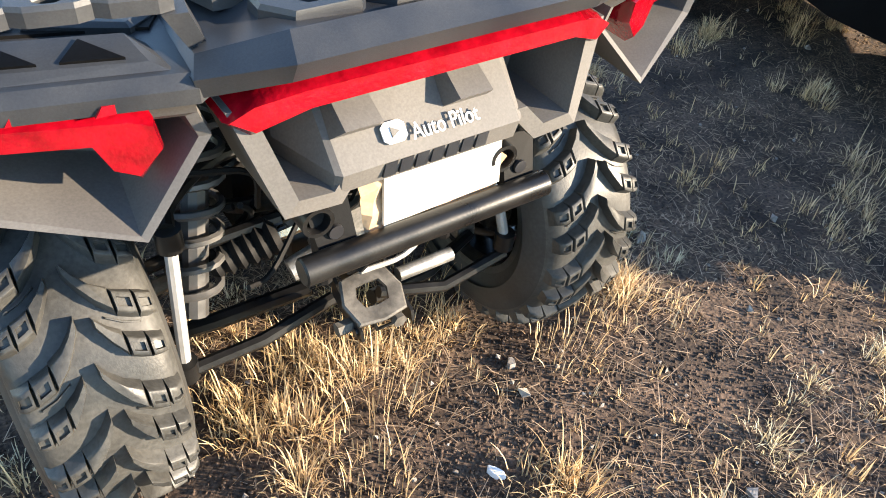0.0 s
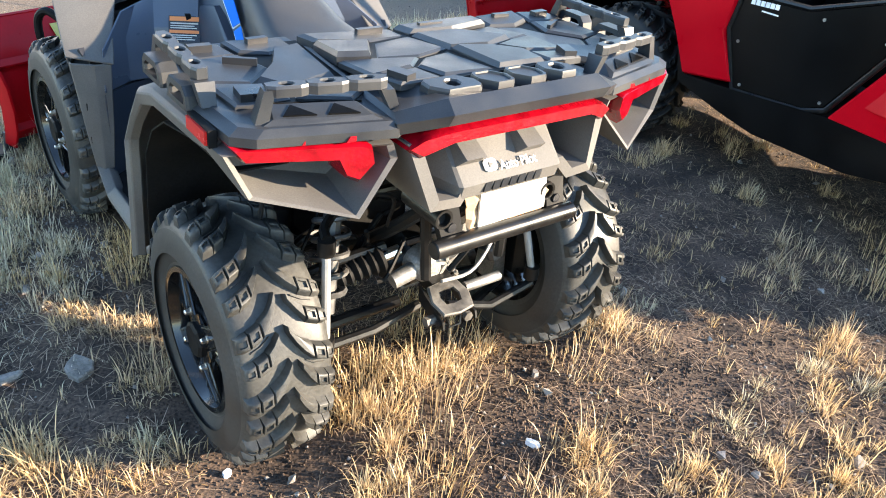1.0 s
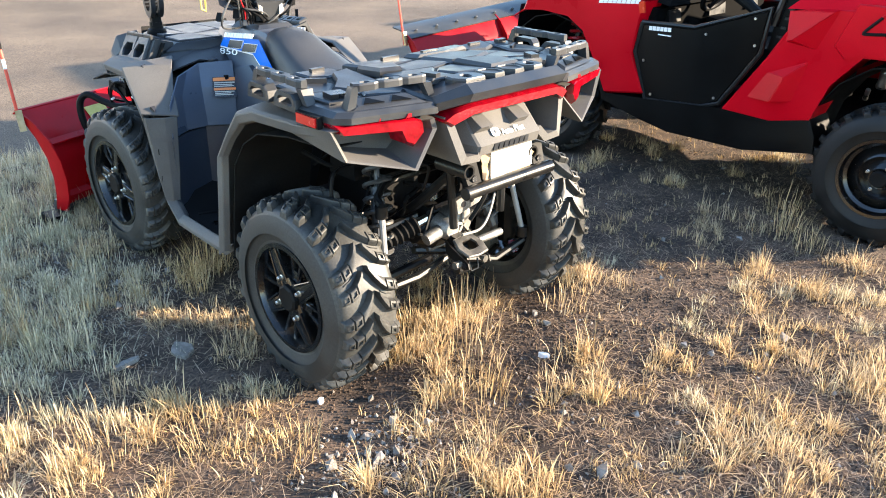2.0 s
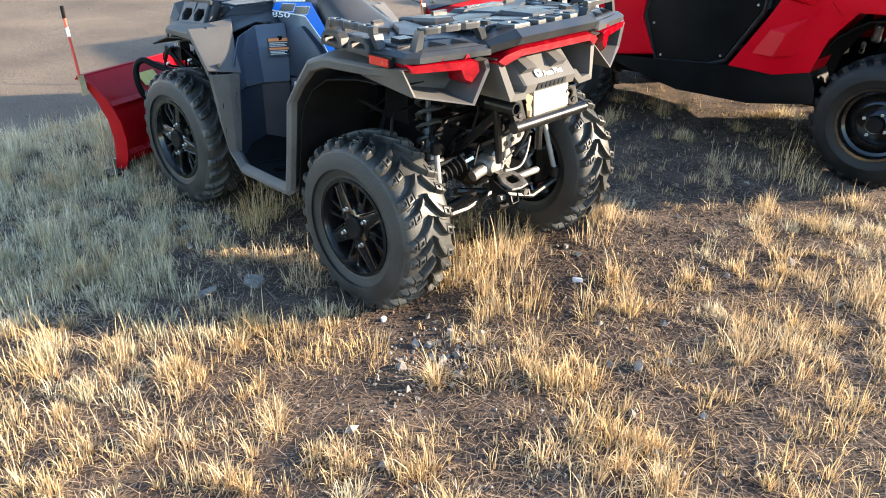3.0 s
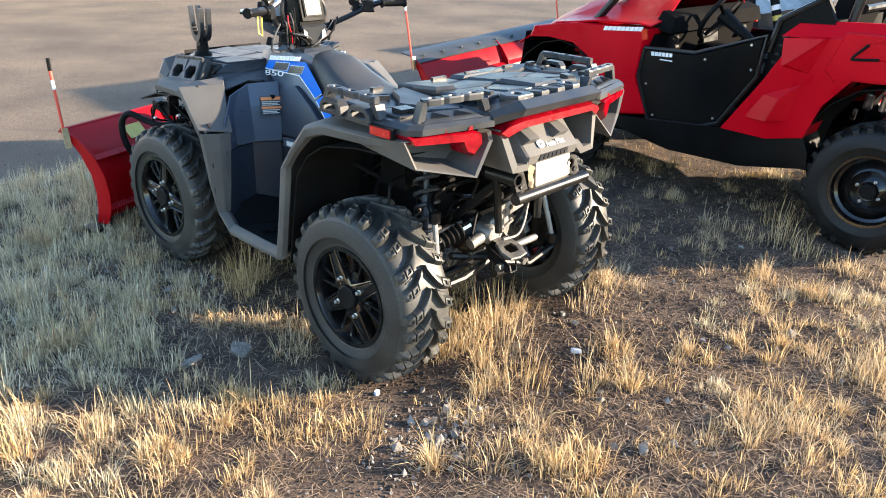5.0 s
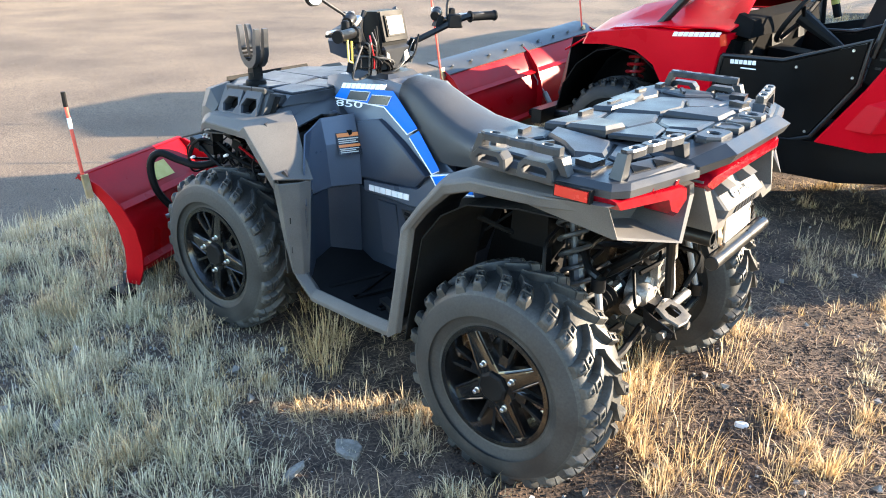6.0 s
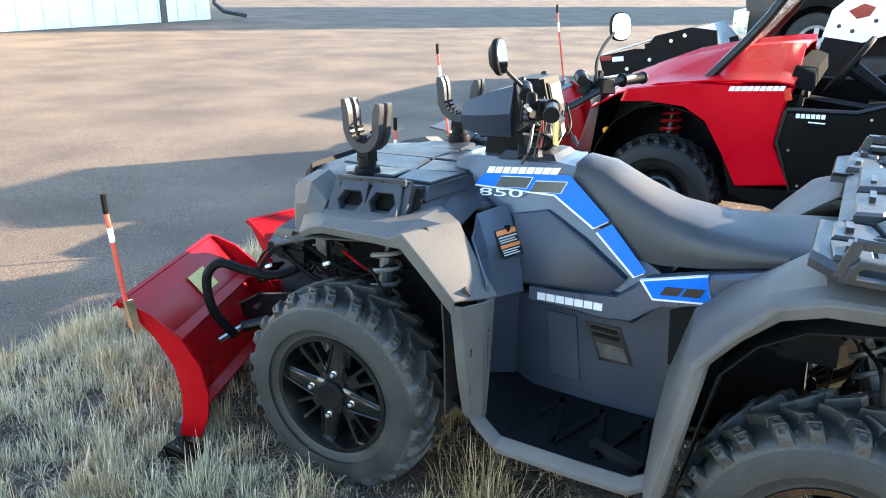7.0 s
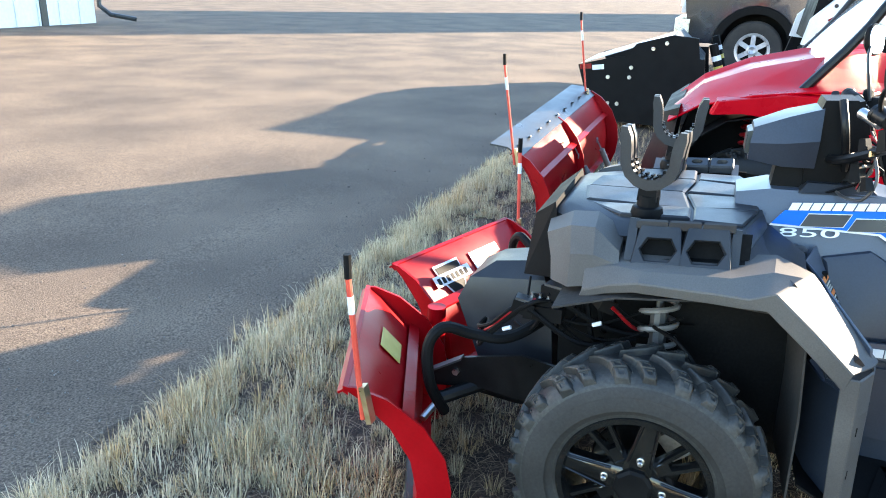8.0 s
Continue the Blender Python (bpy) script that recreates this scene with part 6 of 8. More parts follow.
        a = Vector(knots[k % 5]) + Vector((rng.uniform(-0.02, 0.02), rng.uniform(-0.02, 0.02), 0.0))
        c = Vector((rng.uniform(-0.30, -0.12), rng.uniform(1.25, 1.85), rng.uniform(0.52, 0.68)))
        d = a.lerp(c, 0.5) + Vector((-0.02, 0, -rng.uniform(0.03, 0.08)))
        tube(b, bend([a, d, c], 6), rng.uniform(0.003, 0.008), 6)
        part("loom", b, M_COIL if k == 4 else M_BLACK, quad)


underside()


def paper_parcel():
    """The white card wrapped in creased brown paper, tucked under the tail panel onto the bumper bar."""
    p = thing("wrapped_plate", "white card in torn creased brown paper, tucked above the bumper bar", "parcel", at=(0.0, -0.41, 0.748))
    rng = random.Random(8)
    b = B()
    rows = []
    for j in range(8):
        row = []
        for i in range(13):
            u, v = i / 12, j / 7
            edge = min(u, 1 - u, v, 1 - v)
            x = -0.118 + 0.236 * u + (rng.uniform(-0.01, 0.01) if edge < 0.12 else rng.uniform(-0.003, 0.003))
            z = -0.06 + 0.125 * v + (rng.uniform(-0.006, 0.006) if edge < 0.12 else 0)
            y = rng.uniform(-0.008, 0.006) - 0.012 * (1 - v) - (0.02 if v < 0.2 else 0) * rng.random()
            row.append((x, y, z))
        rows.append(row)
    sheet(b, rows, 0.004)
    part("paper", b, M_PAPER, p, "creased brown wrapping paper", 12)
    b = B()
    loft(b, [[(-0.085, -0.018, -0.028), (0.112, -0.018, -0.022), (0.112, -0.010, 0.06), (-0.082, -0.010, 0.057)], [(-0.085, -0.012, -0.028), (0.112, -0.012, -0.022), (0.112, -0.004, 0.06), (-0.082, -0.004, 0.057)]])
    part("card", b, M_PLATE, p, "white card")
    b = B()
    rows = []
    for j in range(4):
        rows.append([(-0.12 + 0.24 * i / 12, -0.03 - 0.01 * j / 3 + rng.uniform(-0.006, 0.006), -0.055 + 0.03 * j / 3 * (0.4 + 0.6 * i / 12) + rng.uniform(-0.004, 0.004)) for i in range(13)])
    sheet(b, rows, 0.002)
    part("paper_fold", b, M_PAPER, p, "torn lower paper flap", 12)


paper_parcel()


# ---- plows ----
def stake(parent, x, y, z, top, lean=(0, 0)):
    b = B()
    tube(b, [(x, y, z - 0.06), (x + lean[0], y + lean[1], top - 0.07)], 0.0075, 8)
    st = part("marker_stake", b, M_STAKE, parent, "red marker stake")
    b = B()
    tube(b, [(x + lean[0], y + lean[1], top - 0.07), (x + lean[0] * 1.05, y + lean[1] * 1.05, top - 0.01)], 0.0095, 8)
    part("stake_cap", b, M_BLACK, st)
    foot, tip = Vector((x, y, z - 0.06)), Vector((x + lean[0], y + lean[1], top - 0.07))
    for q in (0.76,):
        b = B()
        tube(b, [foot.lerp(tip, q), foot.lerp(tip, q + 0.12)], 0.0085, 8)
        part("stake_band", b, M_WHITE, st, "white band")
    b = B()
    box(b, (x, y - 0.012, z - 0.015), (0.028, 0.014, 0.10), rx=-12)
    soft(b, 0.003)
    part("stake_bracket", b, M_BRASS, st, "yellow zinc stake bracket")


PLOW_PROFILE = ((0.185, 0.585), (0.165, 0.60), (0.125, 0.56), (0.06, 0.47), (0.012, 0.36), (-0.005, 0.25), (0.0, 0.15), (0.02, 0.06))


def plow_profile(tall=1.0, lean=1.0):
    """The blade's section, scaled in height; lean throws its upper part further forward."""
    return [(u * (lean if z > 0.3 else 1.0), z * tall) for u, z in PLOW_PROFILE]


def reach(pr, z):
    """How far forward the section stands at a height."""
    for (u0, z0), (u1, z1) in zip(pr[1:], pr[2:]):
        if z1 <= z <= z0:
            return u1 + (u0 - u1) * (z - z1) / (z0 - z1)
    return pr[1][0]


def blade(parent, a, c, name="wing", ribs=2, tall=1.0, lean=1.0):
    """A curved blade from the foot point a to c, concave to the front; flanges at its ends and ribs on its back."""
    a, c = Vector(a), Vector(c)
    d = (c - a).normalized()
    f = Vector((-d.y, d.x, 0))
    if f.y < 0:
        f = -f
    b = B()
    pr = plow_profile(tall, lean)
    sheet(b, [[a + (c - a) * t + f * u + Vector((0, 0, z)) for u, z in pr] for t in (0, 0.25, 0.5, 0.75, 1)], 0.006)
    w = part(name, b, M_RED, parent, "glossy red curved plow blade")

    def flange(t, wide, th):
        q = B()
        o = a + (c - a) * t
        front = [o + f * u + Vector((0, 0, z)) for u, z in pr[1:]]
        back = [o + f * (u - wide * k) + Vector((0, 0, z)) for (u, z), k in zip(pr[1:], (0.25, 0.7, 0.95, 1.0, 1.0, 0.95, 0.8))]
        loft(q, [[p - d * th / 2 for p in front + back[::-1]], [p + d * th / 2 for p in front + back[::-1]]])
        part("flange", q, M_RED, w)

    flange(0.006, 0.085, 0.010)
    flange(0.994, 0.085, 0.010)
    for k in range(ribs):
        flange((k + 1) / (ribs + 1), 0.05, 0.008)
    for z, u in ((0.43 * tall, reach(pr, 0.43 * tall)), (0.13 * tall, 0.0)):
        q = B()
        loft(q, [[p + f * (u - 0.002) + Vector((0, 0, z + 0.02)), p + f * (u - 0.034) + Vector((0, 0, z + 0.003)), p + f * (u - 0.034) + Vector((0, 0, z - 0.004)), p + f * (u - 0.012) + Vector((0, 0, z - 0.012))] for p in (a, c)])
        part("stiffener", q, M_RED, w)
    q = B()
    loft(q, [[p + f * u + Vector((0, 0, z)) for u, z in ((0.16 * lean, 0.60 * tall), (0.172 * lean, 0.605 * tall), (0.172 * lean, 0.585 * tall), (0.16 * lean, 0.575 * tall))] for p in (a, c)])
    part("top_fold", q, M_RED, w)
    q = B()
    loft(q, [[p + f * u + Vector((0, 0, z)) for u, z in ((0.012, 0.10), (0.034, 0.10), (0.044, 0.01), (0.026, 0.01))] for p in (a, c)])
    part("wear_edge", q, M_FLAP, w, "worn dark cutting edge")
    return w, f, d


def vee_plow():
    p = thing("snow_plow", "glossy red V-shaped snow plow with marker stakes before the quad", "snow plow", "snow plows")
    lw, f, d = blade(p, (-0.66, 1.885, 0.012), (-0.03, 2.11, 0.012), ribs=0, tall=0.87, lean=1.1)
    rw, f2, d2 = blade(p, (0.07, 2.11, 0.012), (0.79, 1.885, 0.012), ribs=0, tall=0.87, lean=1.1)
    stake(p, -0.72, 2.01, 0.515, 0.90, (-0.01, 0.03))
    stake(p, 0.86, 2.01, 0.50, 0.885, (0.03, 0.02))
    # hinge column and caps
    b = B()
    tube(b, [(0.02, 2.08, 0.03), (0.02, 2.08, 0.45)], 0.032, 14)
    hinge = part("hinge_column", b, M_RED, p)
    # back face labels: yellow warning, white strip, shield-shaped badge drawn as plain shapes
    def label(a, c, t0, t1, z0, z1, off, mt, name, text="", taper=0.0):
        """A thin sticker that follows the curve of the blade's back."""
        a, c = Vector(a), Vector(c)
        dd = (c - a).normalized()
        ff = Vector((-dd.y, dd.x, 0))
        if ff.y < 0:
            ff = -ff
        b, rings = B(), []
        for k in range(7):
            z = z0 + (z1 - z0) * k / 6
            e = taper * (1 - k / 6) ** 2
            u = reach(pr, z) - off
            l0, l1 = (a + (c - a) * t + ff * u + Vector((0, 0, z)) for t in (t0 + e, t1 - e))
            rings.append([l0, l1, l1 - ff * 0.002, l0 - ff * 0.002])
        loft(b, rings)
        part(name, b, mt, p, text)
    A1, C1, A2, C2 = (-0.66, 1.885, 0.012), (-0.03, 2.11, 0.012), (0.07, 2.11, 0.012), (0.79, 1.885, 0.012)
    pr = plow_profile(0.87, 1.1)
    label(A1, C1, 0.50, 0.68, 0.415, 0.475, 0.007, M_YELLOW, "warning_label", "faded yellow warning label")
    label(A2, C2, 0.50, 0.60, 0.405, 0.478, 0.007, M_WHITE, "label", "white strip label")
    label(A2, C2, 0.602, 0.75, 0.450, 0.478, 0.007, M_WHITE, "label", "white strip label")
    label(A2, C2, 0.20, 0.40, 0.365, 0.482, 0.007, M_WHITE, "badge_edge", "white edge of the badge", 0.08)
    label(A2, C2, 0.208, 0.392, 0.371, 0.476, 0.0095, M_UTVBLACK, "badge", "dark shield-shaped badge", 0.08)
    label(A2, C2, 0.155, 0.445, 0.424, 0.456, 0.012, M_WHITE, "badge_band", "white band across the badge")
    for k in range(7):
        label(A2, C2, 0.175 + k * 0.036, 0.198 + k * 0.036, 0.431, 0.449, 0.0145, M_UTVBLACK, "badge_bar")
    # push frame, hydraulic rams, hoses and the mount box
    for s in (-1, 1):
        b = B()
        tube(b, [(s * 0.16, 1.45, 0.30), (s * 0.13, 1.75, 0.26), (0.02 + s * 0.03, 2.05, 0.22)], 0.026, 8)
        part("push_arm", b, M_FRAME, p)
        b = B()
        tube(b, [(s * 0.12, 1.72, 0.36), (s * 0.30, 1.95, 0.30)], 0.022, 10)
        ram = part("ram", b, M_FRAME, p)
        b = B()
        tube(b, [(s * 0.30, 1.95, 0.30), (s * 0.40, 2.03 - 0.06, 0.28)], 0.011, 8)
        part("ram_rod", b, M_STEEL, ram)
        b = B()
        tube(b, bend([(s * 0.22, 1.64, 0.60), (s * 0.33, 1.74, 0.555), (s * 0.38, 1.83, 0.57), (s * 0.43, 1.90, 0.60), (s * 0.46, 1.935, 0.55), (s * 0.45, 1.93, 0.43), (s * 0.38, 1.91, 0.31)], 6), 0.0165, 10)
        part("hose", b, M_BLACK, p, "black hydraulic hose")
    b = B()
    loft(b, [[(-0.13, 1.64, 0.28), (0.13, 1.64, 0.28), (0.11, 1.86, 0.28), (-0.11, 1.86, 0.28)], [(-0.15, 1.66, 0.55), (0.15, 1.66, 0.55), (0.13, 1.96, 0.56), (-0.13, 1.96, 0.56)], [(-0.13, 1.69, 0.66), (0.13, 1.69, 0.66), (0.10, 1.93, 0.625), (-0.10, 1.93, 0.625)], [(-0.07, 1.72, 0.70), (0.07, 1.72, 0.70), (0.06, 1.86, 0.675), (-0.06, 1.86, 0.675)]])
    soft(b, 0.008)
    part("pump_cover", b, M_RACK, p, "black angular pump cover")
    for s in (-1, 1):
        b = B()
        prism(b, [(1.60, 0.44), (1.72, 0.46), (1.90, 0.42), (2.00, 0.36), (1.99, 0.31), (1.84, 0.33), (1.62, 0.30)], s * 0.235, s * 0.247)
        soft(b, 0.003)
        cheek = part("mount_plate", b, M_FRAME, p, "black folded mount plate")
        b = B()
        loft(b, [[(s * 0.235, 1.90, 0.42), (s * 0.27, 1.90, 0.42), (s * 0.27, 2.0, 0.36), (s * 0.235, 2.0, 0.36)], [(s * 0.235, 1.90, 0.427), (s * 0.27, 1.90, 0.427), (s * 0.27, 2.0, 0.367), (s * 0.235, 2.0, 0.367)]])
        part("mount_flange", b, M_SPRING, cheek)
        for y, z in ((1.66, 0.37), (1.92, 0.37)):
            b = B()
            lathe(b, [(-0.016, 0), (-0.016, 0.011), (0.016, 0.011), (0.016, 0)], 6, pose(s * 0.241, y, z))
            part("mount_bolt", b, M_STEEL, cheek)
    for x in (-0.715, 0.755):
        b = B()
        loft(b, [[(x - 0.04, 1.80, -0.012), (x + 0.04, 1.80, -0.012), (x + 0.04, 1.95, -0.012), (x - 0.04, 1.95, -0.012)], [(x - 0.03, 1.79, 0.07), (x + 0.03, 1.79, 0.07), (x + 0.03, 1.90, 0.07), (x - 0.03, 1.90, 0.07)]])
        soft(b, 0.008)
        part("skid_shoe", b, M_UTVBLACK, p, "black skid shoe")


vee_plow()


def straight_plow():
    p = thing("snow_plow", "straight red snow plow with black rubber flap and return springs", "snow plow", "snow plows")
    a, c = (2.0, 2.17, -0.03), (3.78, 2.03, 0.12)
    w, f, d = blade(p, a, c, "blade", 1)
    a, c = Vector(a), Vector(c)
    b = B()
    rows = [[a + (c - a) * t + f * u + Vector((0, 0, z)) for u, z in ((0.12, 0.575), (0.20, 0.625), (0.31, 0.635))] for t in (0, 0.5, 1)]
    sheet(b, rows, 0.010)
    flap = part("rubber_flap", b, M_FLAP, p, "black rubber snow flap")
    for k in range(9):
        b = B()
        q = a + (c - a) * (0.06 + 0.11 * k) + f * 0.165 + Vector((0, 0, 0.612))
        lathe(b, [(-0.004, 0), (-0.004, 0.012), (0.006, 0.012), (0.006, 0)], 8, Matrix.Translation(q) @ pose(0, 0, 0, 0, -60, 90))
        part("flap_bolt", b, M_SPRING, flap)
    stake(p, 2.0, 2.32, 0.56, 1.13, (-0.03, 0.08))
    stake(p, 3.7, 2.2, 0.71, 1.31, (-0.05, 0.08))
    for hook, top, foot in (((2.86, 2.13, 0.47), (2.93, 2.06, 0.32), (2.97, 1.95, 0.13)), ((3.45, 2.09, 0.47), (3.46, 2.02, 0.34), (3.52, 1.92, 0.12))):
        b = B()
        tube(b, [top, foot], 0.021, 12)
        sp = part("return_spring", b, M_ZINC, p, "grey spring cartridge")
        hook, top = Vector(hook), Vector(top)
        b = B()
        tube(b, [top, hook.lerp(top, 0.55)], 0.006, 7)
        tube(b, [hook.lerp(top, 0.5) + Vector((0.014 * math.cos(t), 0, 0.018 * math.sin(t))) for t in (2 * math.pi * k / 12 for k in range(13))], 0.005, 6, cap=False)
        tube(b, [hook.lerp(top, 0.42), hook], 0.005, 7)
        part("eye_bolt", b, M_ZINC, sp, "bright eye bolt and link")
    for s in (-1, 1):
        b = B()
        tube(b, [(2.85 + s * 0.28, 1.2, 0.32), (2.85 + s * 0.2, 1.75, 0.25), (2.85 + s * 0.1, 2.05, 0.2)], 0.03, 8)
        part("push_arm", b, M_FRAME, p)
    b = B()
    box(b, (2.85, 1.82, 0.26), (0.8, 0.08, 0.1))
    soft(b, 0.01)
    part("swing_frame", b, M_FRAME, p)


straight_plow()


# ---- the side-by-side ----
utv = thing("side_by_side", "bright red side-by-side utility vehicle with black half doors and roll cage", "utility vehicle")
tagged(utv, group="parked machines")
UX, UC = 2.10, 2.86
UT = (tyre_mesh(0.345, 0.27, 0.19, 13, M_CLEAN, 0.022, side=M_CLEAN), steel_rim_mesh(0.27, 0.19), hub_mesh(0.042, 12), nut_mesh(0.0065), 0.062)
SLOT = (hole_glint_mesh(0.0062, 0.0), -0.27 / 2 * 0.84 + 0.046, 0.125)
for s in (-1, 1):
    wheel(utv, (UC + s * 0.635, -0.93, 0.325), s, UT, turn=25, slots=SLOT)
    wheel(utv, (UC + s * 0.635, 1.06, 0.325), s, UT, turn=60, slots=SLOT)


def ux(s, out):
    """x of a point set in by out from the body's side."""
    return UC + s * (UC - UX - out)


def utv_panel(name, pts, s, depth=0.04, proud=0.012, material=None, label="", inn=0.0, shrink=0.06):
    b = B()
    cy, cz = sum(p[0] for p in pts) / len(pts), sum(p[1] for p in pts) / len(pts)
    loft(b, [[(ux(s, inn + depth), y, z) for y, z in pts], [(ux(s, inn), y, z) for y, z in pts], [(ux(s, inn - proud), y + (cy - y) * shrink, z + (cz - z) * shrink) for y, z in pts]])
    soft(b, 0.006, 2)
    return part(name, b, material or M_UTVRED, utv, label)


def utv_body():
    for s in (-1, 1):
        utv_panel("front_fender", [(1.30, 0.86), (1.27, 0.93), (0.95, 0.985), (0.42, 0.995), (0.45, 0.9), (0.475, 0.70), (0.37, 0.495), (0.63, 0.455), (0.72, 0.62), (0.83, 0.79), (0.95, 0.86), (1.15, 0.875)], s, 0.16, 0.014, M_UTVRED, "glossy red front fender", shrink=0.03)
        emblem("badge", 9, (ux(s, -0.0155), 0.73, 0.958), (0, -0.27, 0.022), (0, 0, 0.024), (s, 0, 0), M_WHITE, utv, "white emblem blocks", 0.14, 0.35)
        b = B()
        box(b, (ux(s, -0.018), 0.44, 0.965), (0.014, 0.032, 0.06), rx=-14)
        soft(b, 0.004)
        part("side_marker", b, M_AMBER, utv, "orange side marker")
        # half door: panel in a tube frame
        door = utv_panel("door", [(0.43, 0.875), (0.455, 0.72), (0.36, 0.475), (0.02, 0.50), (-0.07, 0.535), (-0.24, 0.82), (-0.255, 1.02), (0.12, 0.885)], s, 0.02, 0.004, M_UTVBLACK, "black half door panel", 0.004, 0.02)
        b = B()
        loop = [(0.44, 0.885), (0.465, 0.72), (0.365, 0.465), (0.02, 0.49), (-0.08, 0.525), (-0.255, 0.815), (-0.27, 1.035), (0.12, 0.895)]
        tube(b, [(ux(s, 0.006), y, z) for y, z in loop + loop[:1]], 0.013, 8)
        part("door_frame", b, M_FRAME, door, "black tube door frame")
        for y, z in ((0.40, 0.68), (0.33, 0.50), (-0.05, 0.55), (-0.22, 0.85), (-0.2, 0.98), (0.05, 0.87)):
            b = B()
            lathe(b, [(0, 0), (0, 0.008), (0.005, 0.007), (0.005, 0)], 8, pose(ux(s, -0.001), y, z, 0, 0, 180 if s < 0 else 0))
            part("door_bolt", b, M_STEEL, door)
        emblem("badge_bar", 6, (ux(s, -0.003), 0.39, 0.848), (0, -0.14, 0.006), (0, 0, 0.022), (s, 0, 0), M_WHITE, door, "", 0.2, 0.0)
        b = B()
        box(b, (ux(s, -0.003), 0.29, 0.832), (0.004, 0.08, 0.006))
        part("badge_bar", b, M_WHITE, door)
        # rear quarter with creased shoulder
        q = utv_panel("rear_quarter", [(-0.10, 0.50), (-0.29, 0.80), (-0.36, 0.93), (-0.45, 1.06), (-1.50, 1.12), (-1.53, 0.88), (-1.28, 0.865), (-0.98, 0.88), (-0.74, 0.87), (-0.62, 0.72), (-0.56, 0.535), (-0.36, 0.49)], s, 0.2, 0.012, M_UTVRED, "glossy red rear quarter panel", shrink=0.025)
        # folded facets: each a front slope and a rear slope that meet in a ridge
        for flat, ridge in ((((-0.362, 1.040), (-0.600, 1.068), (-0.530, 0.872), (-0.375, 0.893)), ((-0.580, 1.055, 0.022), (-0.418, 0.912, 0.042))),
                            (((-0.310, 0.733), (-0.513, 0.823), (-0.462, 0.612), (-0.228, 0.594)), ((-0.412, 0.728, 0.034), (-0.366, 0.600, 0.046)))):
            b = B()
            lo = [b.verts.new((ux(s, -0.010), y, z)) for y, z in flat]
            hi = [b.verts.new((ux(s, -0.010 - up), y, z)) for y, z, up in ridge]
            for f in ((lo[0], lo[1], hi[0]), (lo[1], lo[2], hi[1], hi[0]), (lo[2], lo[3], hi[1]), (lo[3], lo[0], hi[0], hi[1]), lo[::-1]):
                b.faces.new(f)
            bmesh.ops.recalc_face_normals(b, faces=b.faces)
            soft(b, 0.003, 2)
            part("crease", b, M_UTVRED, q, angle=20)
        # shoulder leaning in over the side, and the arch standing proud behind it
        b = B()
        loft(b, [[(ux(s, x), -0.352 - 0.35 * (x + 0.012), 1.046), (ux(s, x), -1.50, 1.10), (ux(s, x + 0.075), -1.50, 1.185), (ux(s, x + 0.075), -0.425 - 0.35 * (x + 0.012), 1.128)] for x in (-0.012, 0.03)])
        soft(b, 0.006, 2)
        part("shoulder", b, M_UTVRED, q, angle=20)
        utv_panel("rear_arch", [(-0.668, 1.10), (-0.645, 1.04), (-0.600, 0.905), (-0.655, 0.852), (-0.74, 0.876), (-0.98, 0.887), (-1.28, 0.872), (-1.51, 0.888), (-1.49, 1.11)], s, 0.02, 0.012, M_UTVRED, "glossy red arch over the rear wheel", -0.010, 0.03)
        # black filler behind the half door, with a louvred slot
        b = B()
        pts = ((-0.265, 0.83), (-0.285, 1.03), (-0.32, 1.11), (-0.53, 1.24), (-0.60, 1.10), (-0.46, 1.07), (-0.37, 0.94), (-0.30, 0.81))
        loft(b, [[(ux(s, 0.09), y, z) for y, z in pts], [(ux(s, 0.05), y, z) for y, z in pts]])
        soft(b, 0.006)
        fill = part("pillar_panel", b, M_UTVBLACK, utv, "black panel behind the half door")
        for k in range(4):
            b = B()
            box(b, (ux(s, 0.046), -0.315 - k * 0.012, 0.90 + k * 0.045), (0.008, 0.026, 0.012))
            part("louvre", b, M_FRAME, fill)
        b = B()
        pts = ((-0.708, 0.972), (-0.875, 0.985), (-0.96, 1.03), (-0.94, 1.082), (-0.785, 1.070))
        cy, cz = -0.85, 1.03
        loft(b, [[(ux(s, -x), y + (cy - y) * k, z + (cz - z) * k) for y, z in pts] for x, k in ((0.018, 0.0), (0.028, 0.06), (0.029, 0.12), (0.025, 0.16))])
        soft(b, 0.003)
        hatch = part("hatch", b, M_UTVRED, q, angle=20)
        b = B()
        tube(b, bend([(ux(s, -0.028), y, z) for y, z in ((-0.785, 1.055), (-0.722, 0.983), (-0.745, 0.978), (-0.845, 0.988))], 3), 0.0075, 6)
        part("hatch_handle", b, M_BLACK, hatch, "black finger slot")
        # rocker and skid side
        utv_panel("rocker", [(0.72, 0.60), (0.64, 0.455), (0.36, 0.47), (0.0, 0.50), (-0.56, 0.545), (-0.60, 0.46), (-0.61, 0.375), (-0.50, 0.355), (-0.25, 0.31), (0.20, 0.308), (0.40, 0.345), (0.66, 0.41)], s, 0.22, 0.012, M_UTVBLACK, "black rocker panel", 0.004, 0.03)
        # black arches and inner wheel houses
        for yc, lo in ((1.06, 0.4), (-0.93, 0.42)):
            b = B()
            rows = []
            for k in range(9):
                t = math.pi * (0.02 + 0.96 * k / 8)
                y, z = yc - 0.40 * math.cos(t), 0.40 + 0.46 * math.sin(t)
                rows.append([(ux(s, 0.005), y, z), (ux(s, 0.2), y, z), (ux(s, 0.40), y, z - 0.02)])
            sheet(b, rows, 0.006)
            part("wheel_house", b, M_UTVBLACK, utv)
            a, c = (ux(s, 0.30), yc, 0.84), (ux(s, 0.24), yc + 0.02, 0.40)
            b = B()
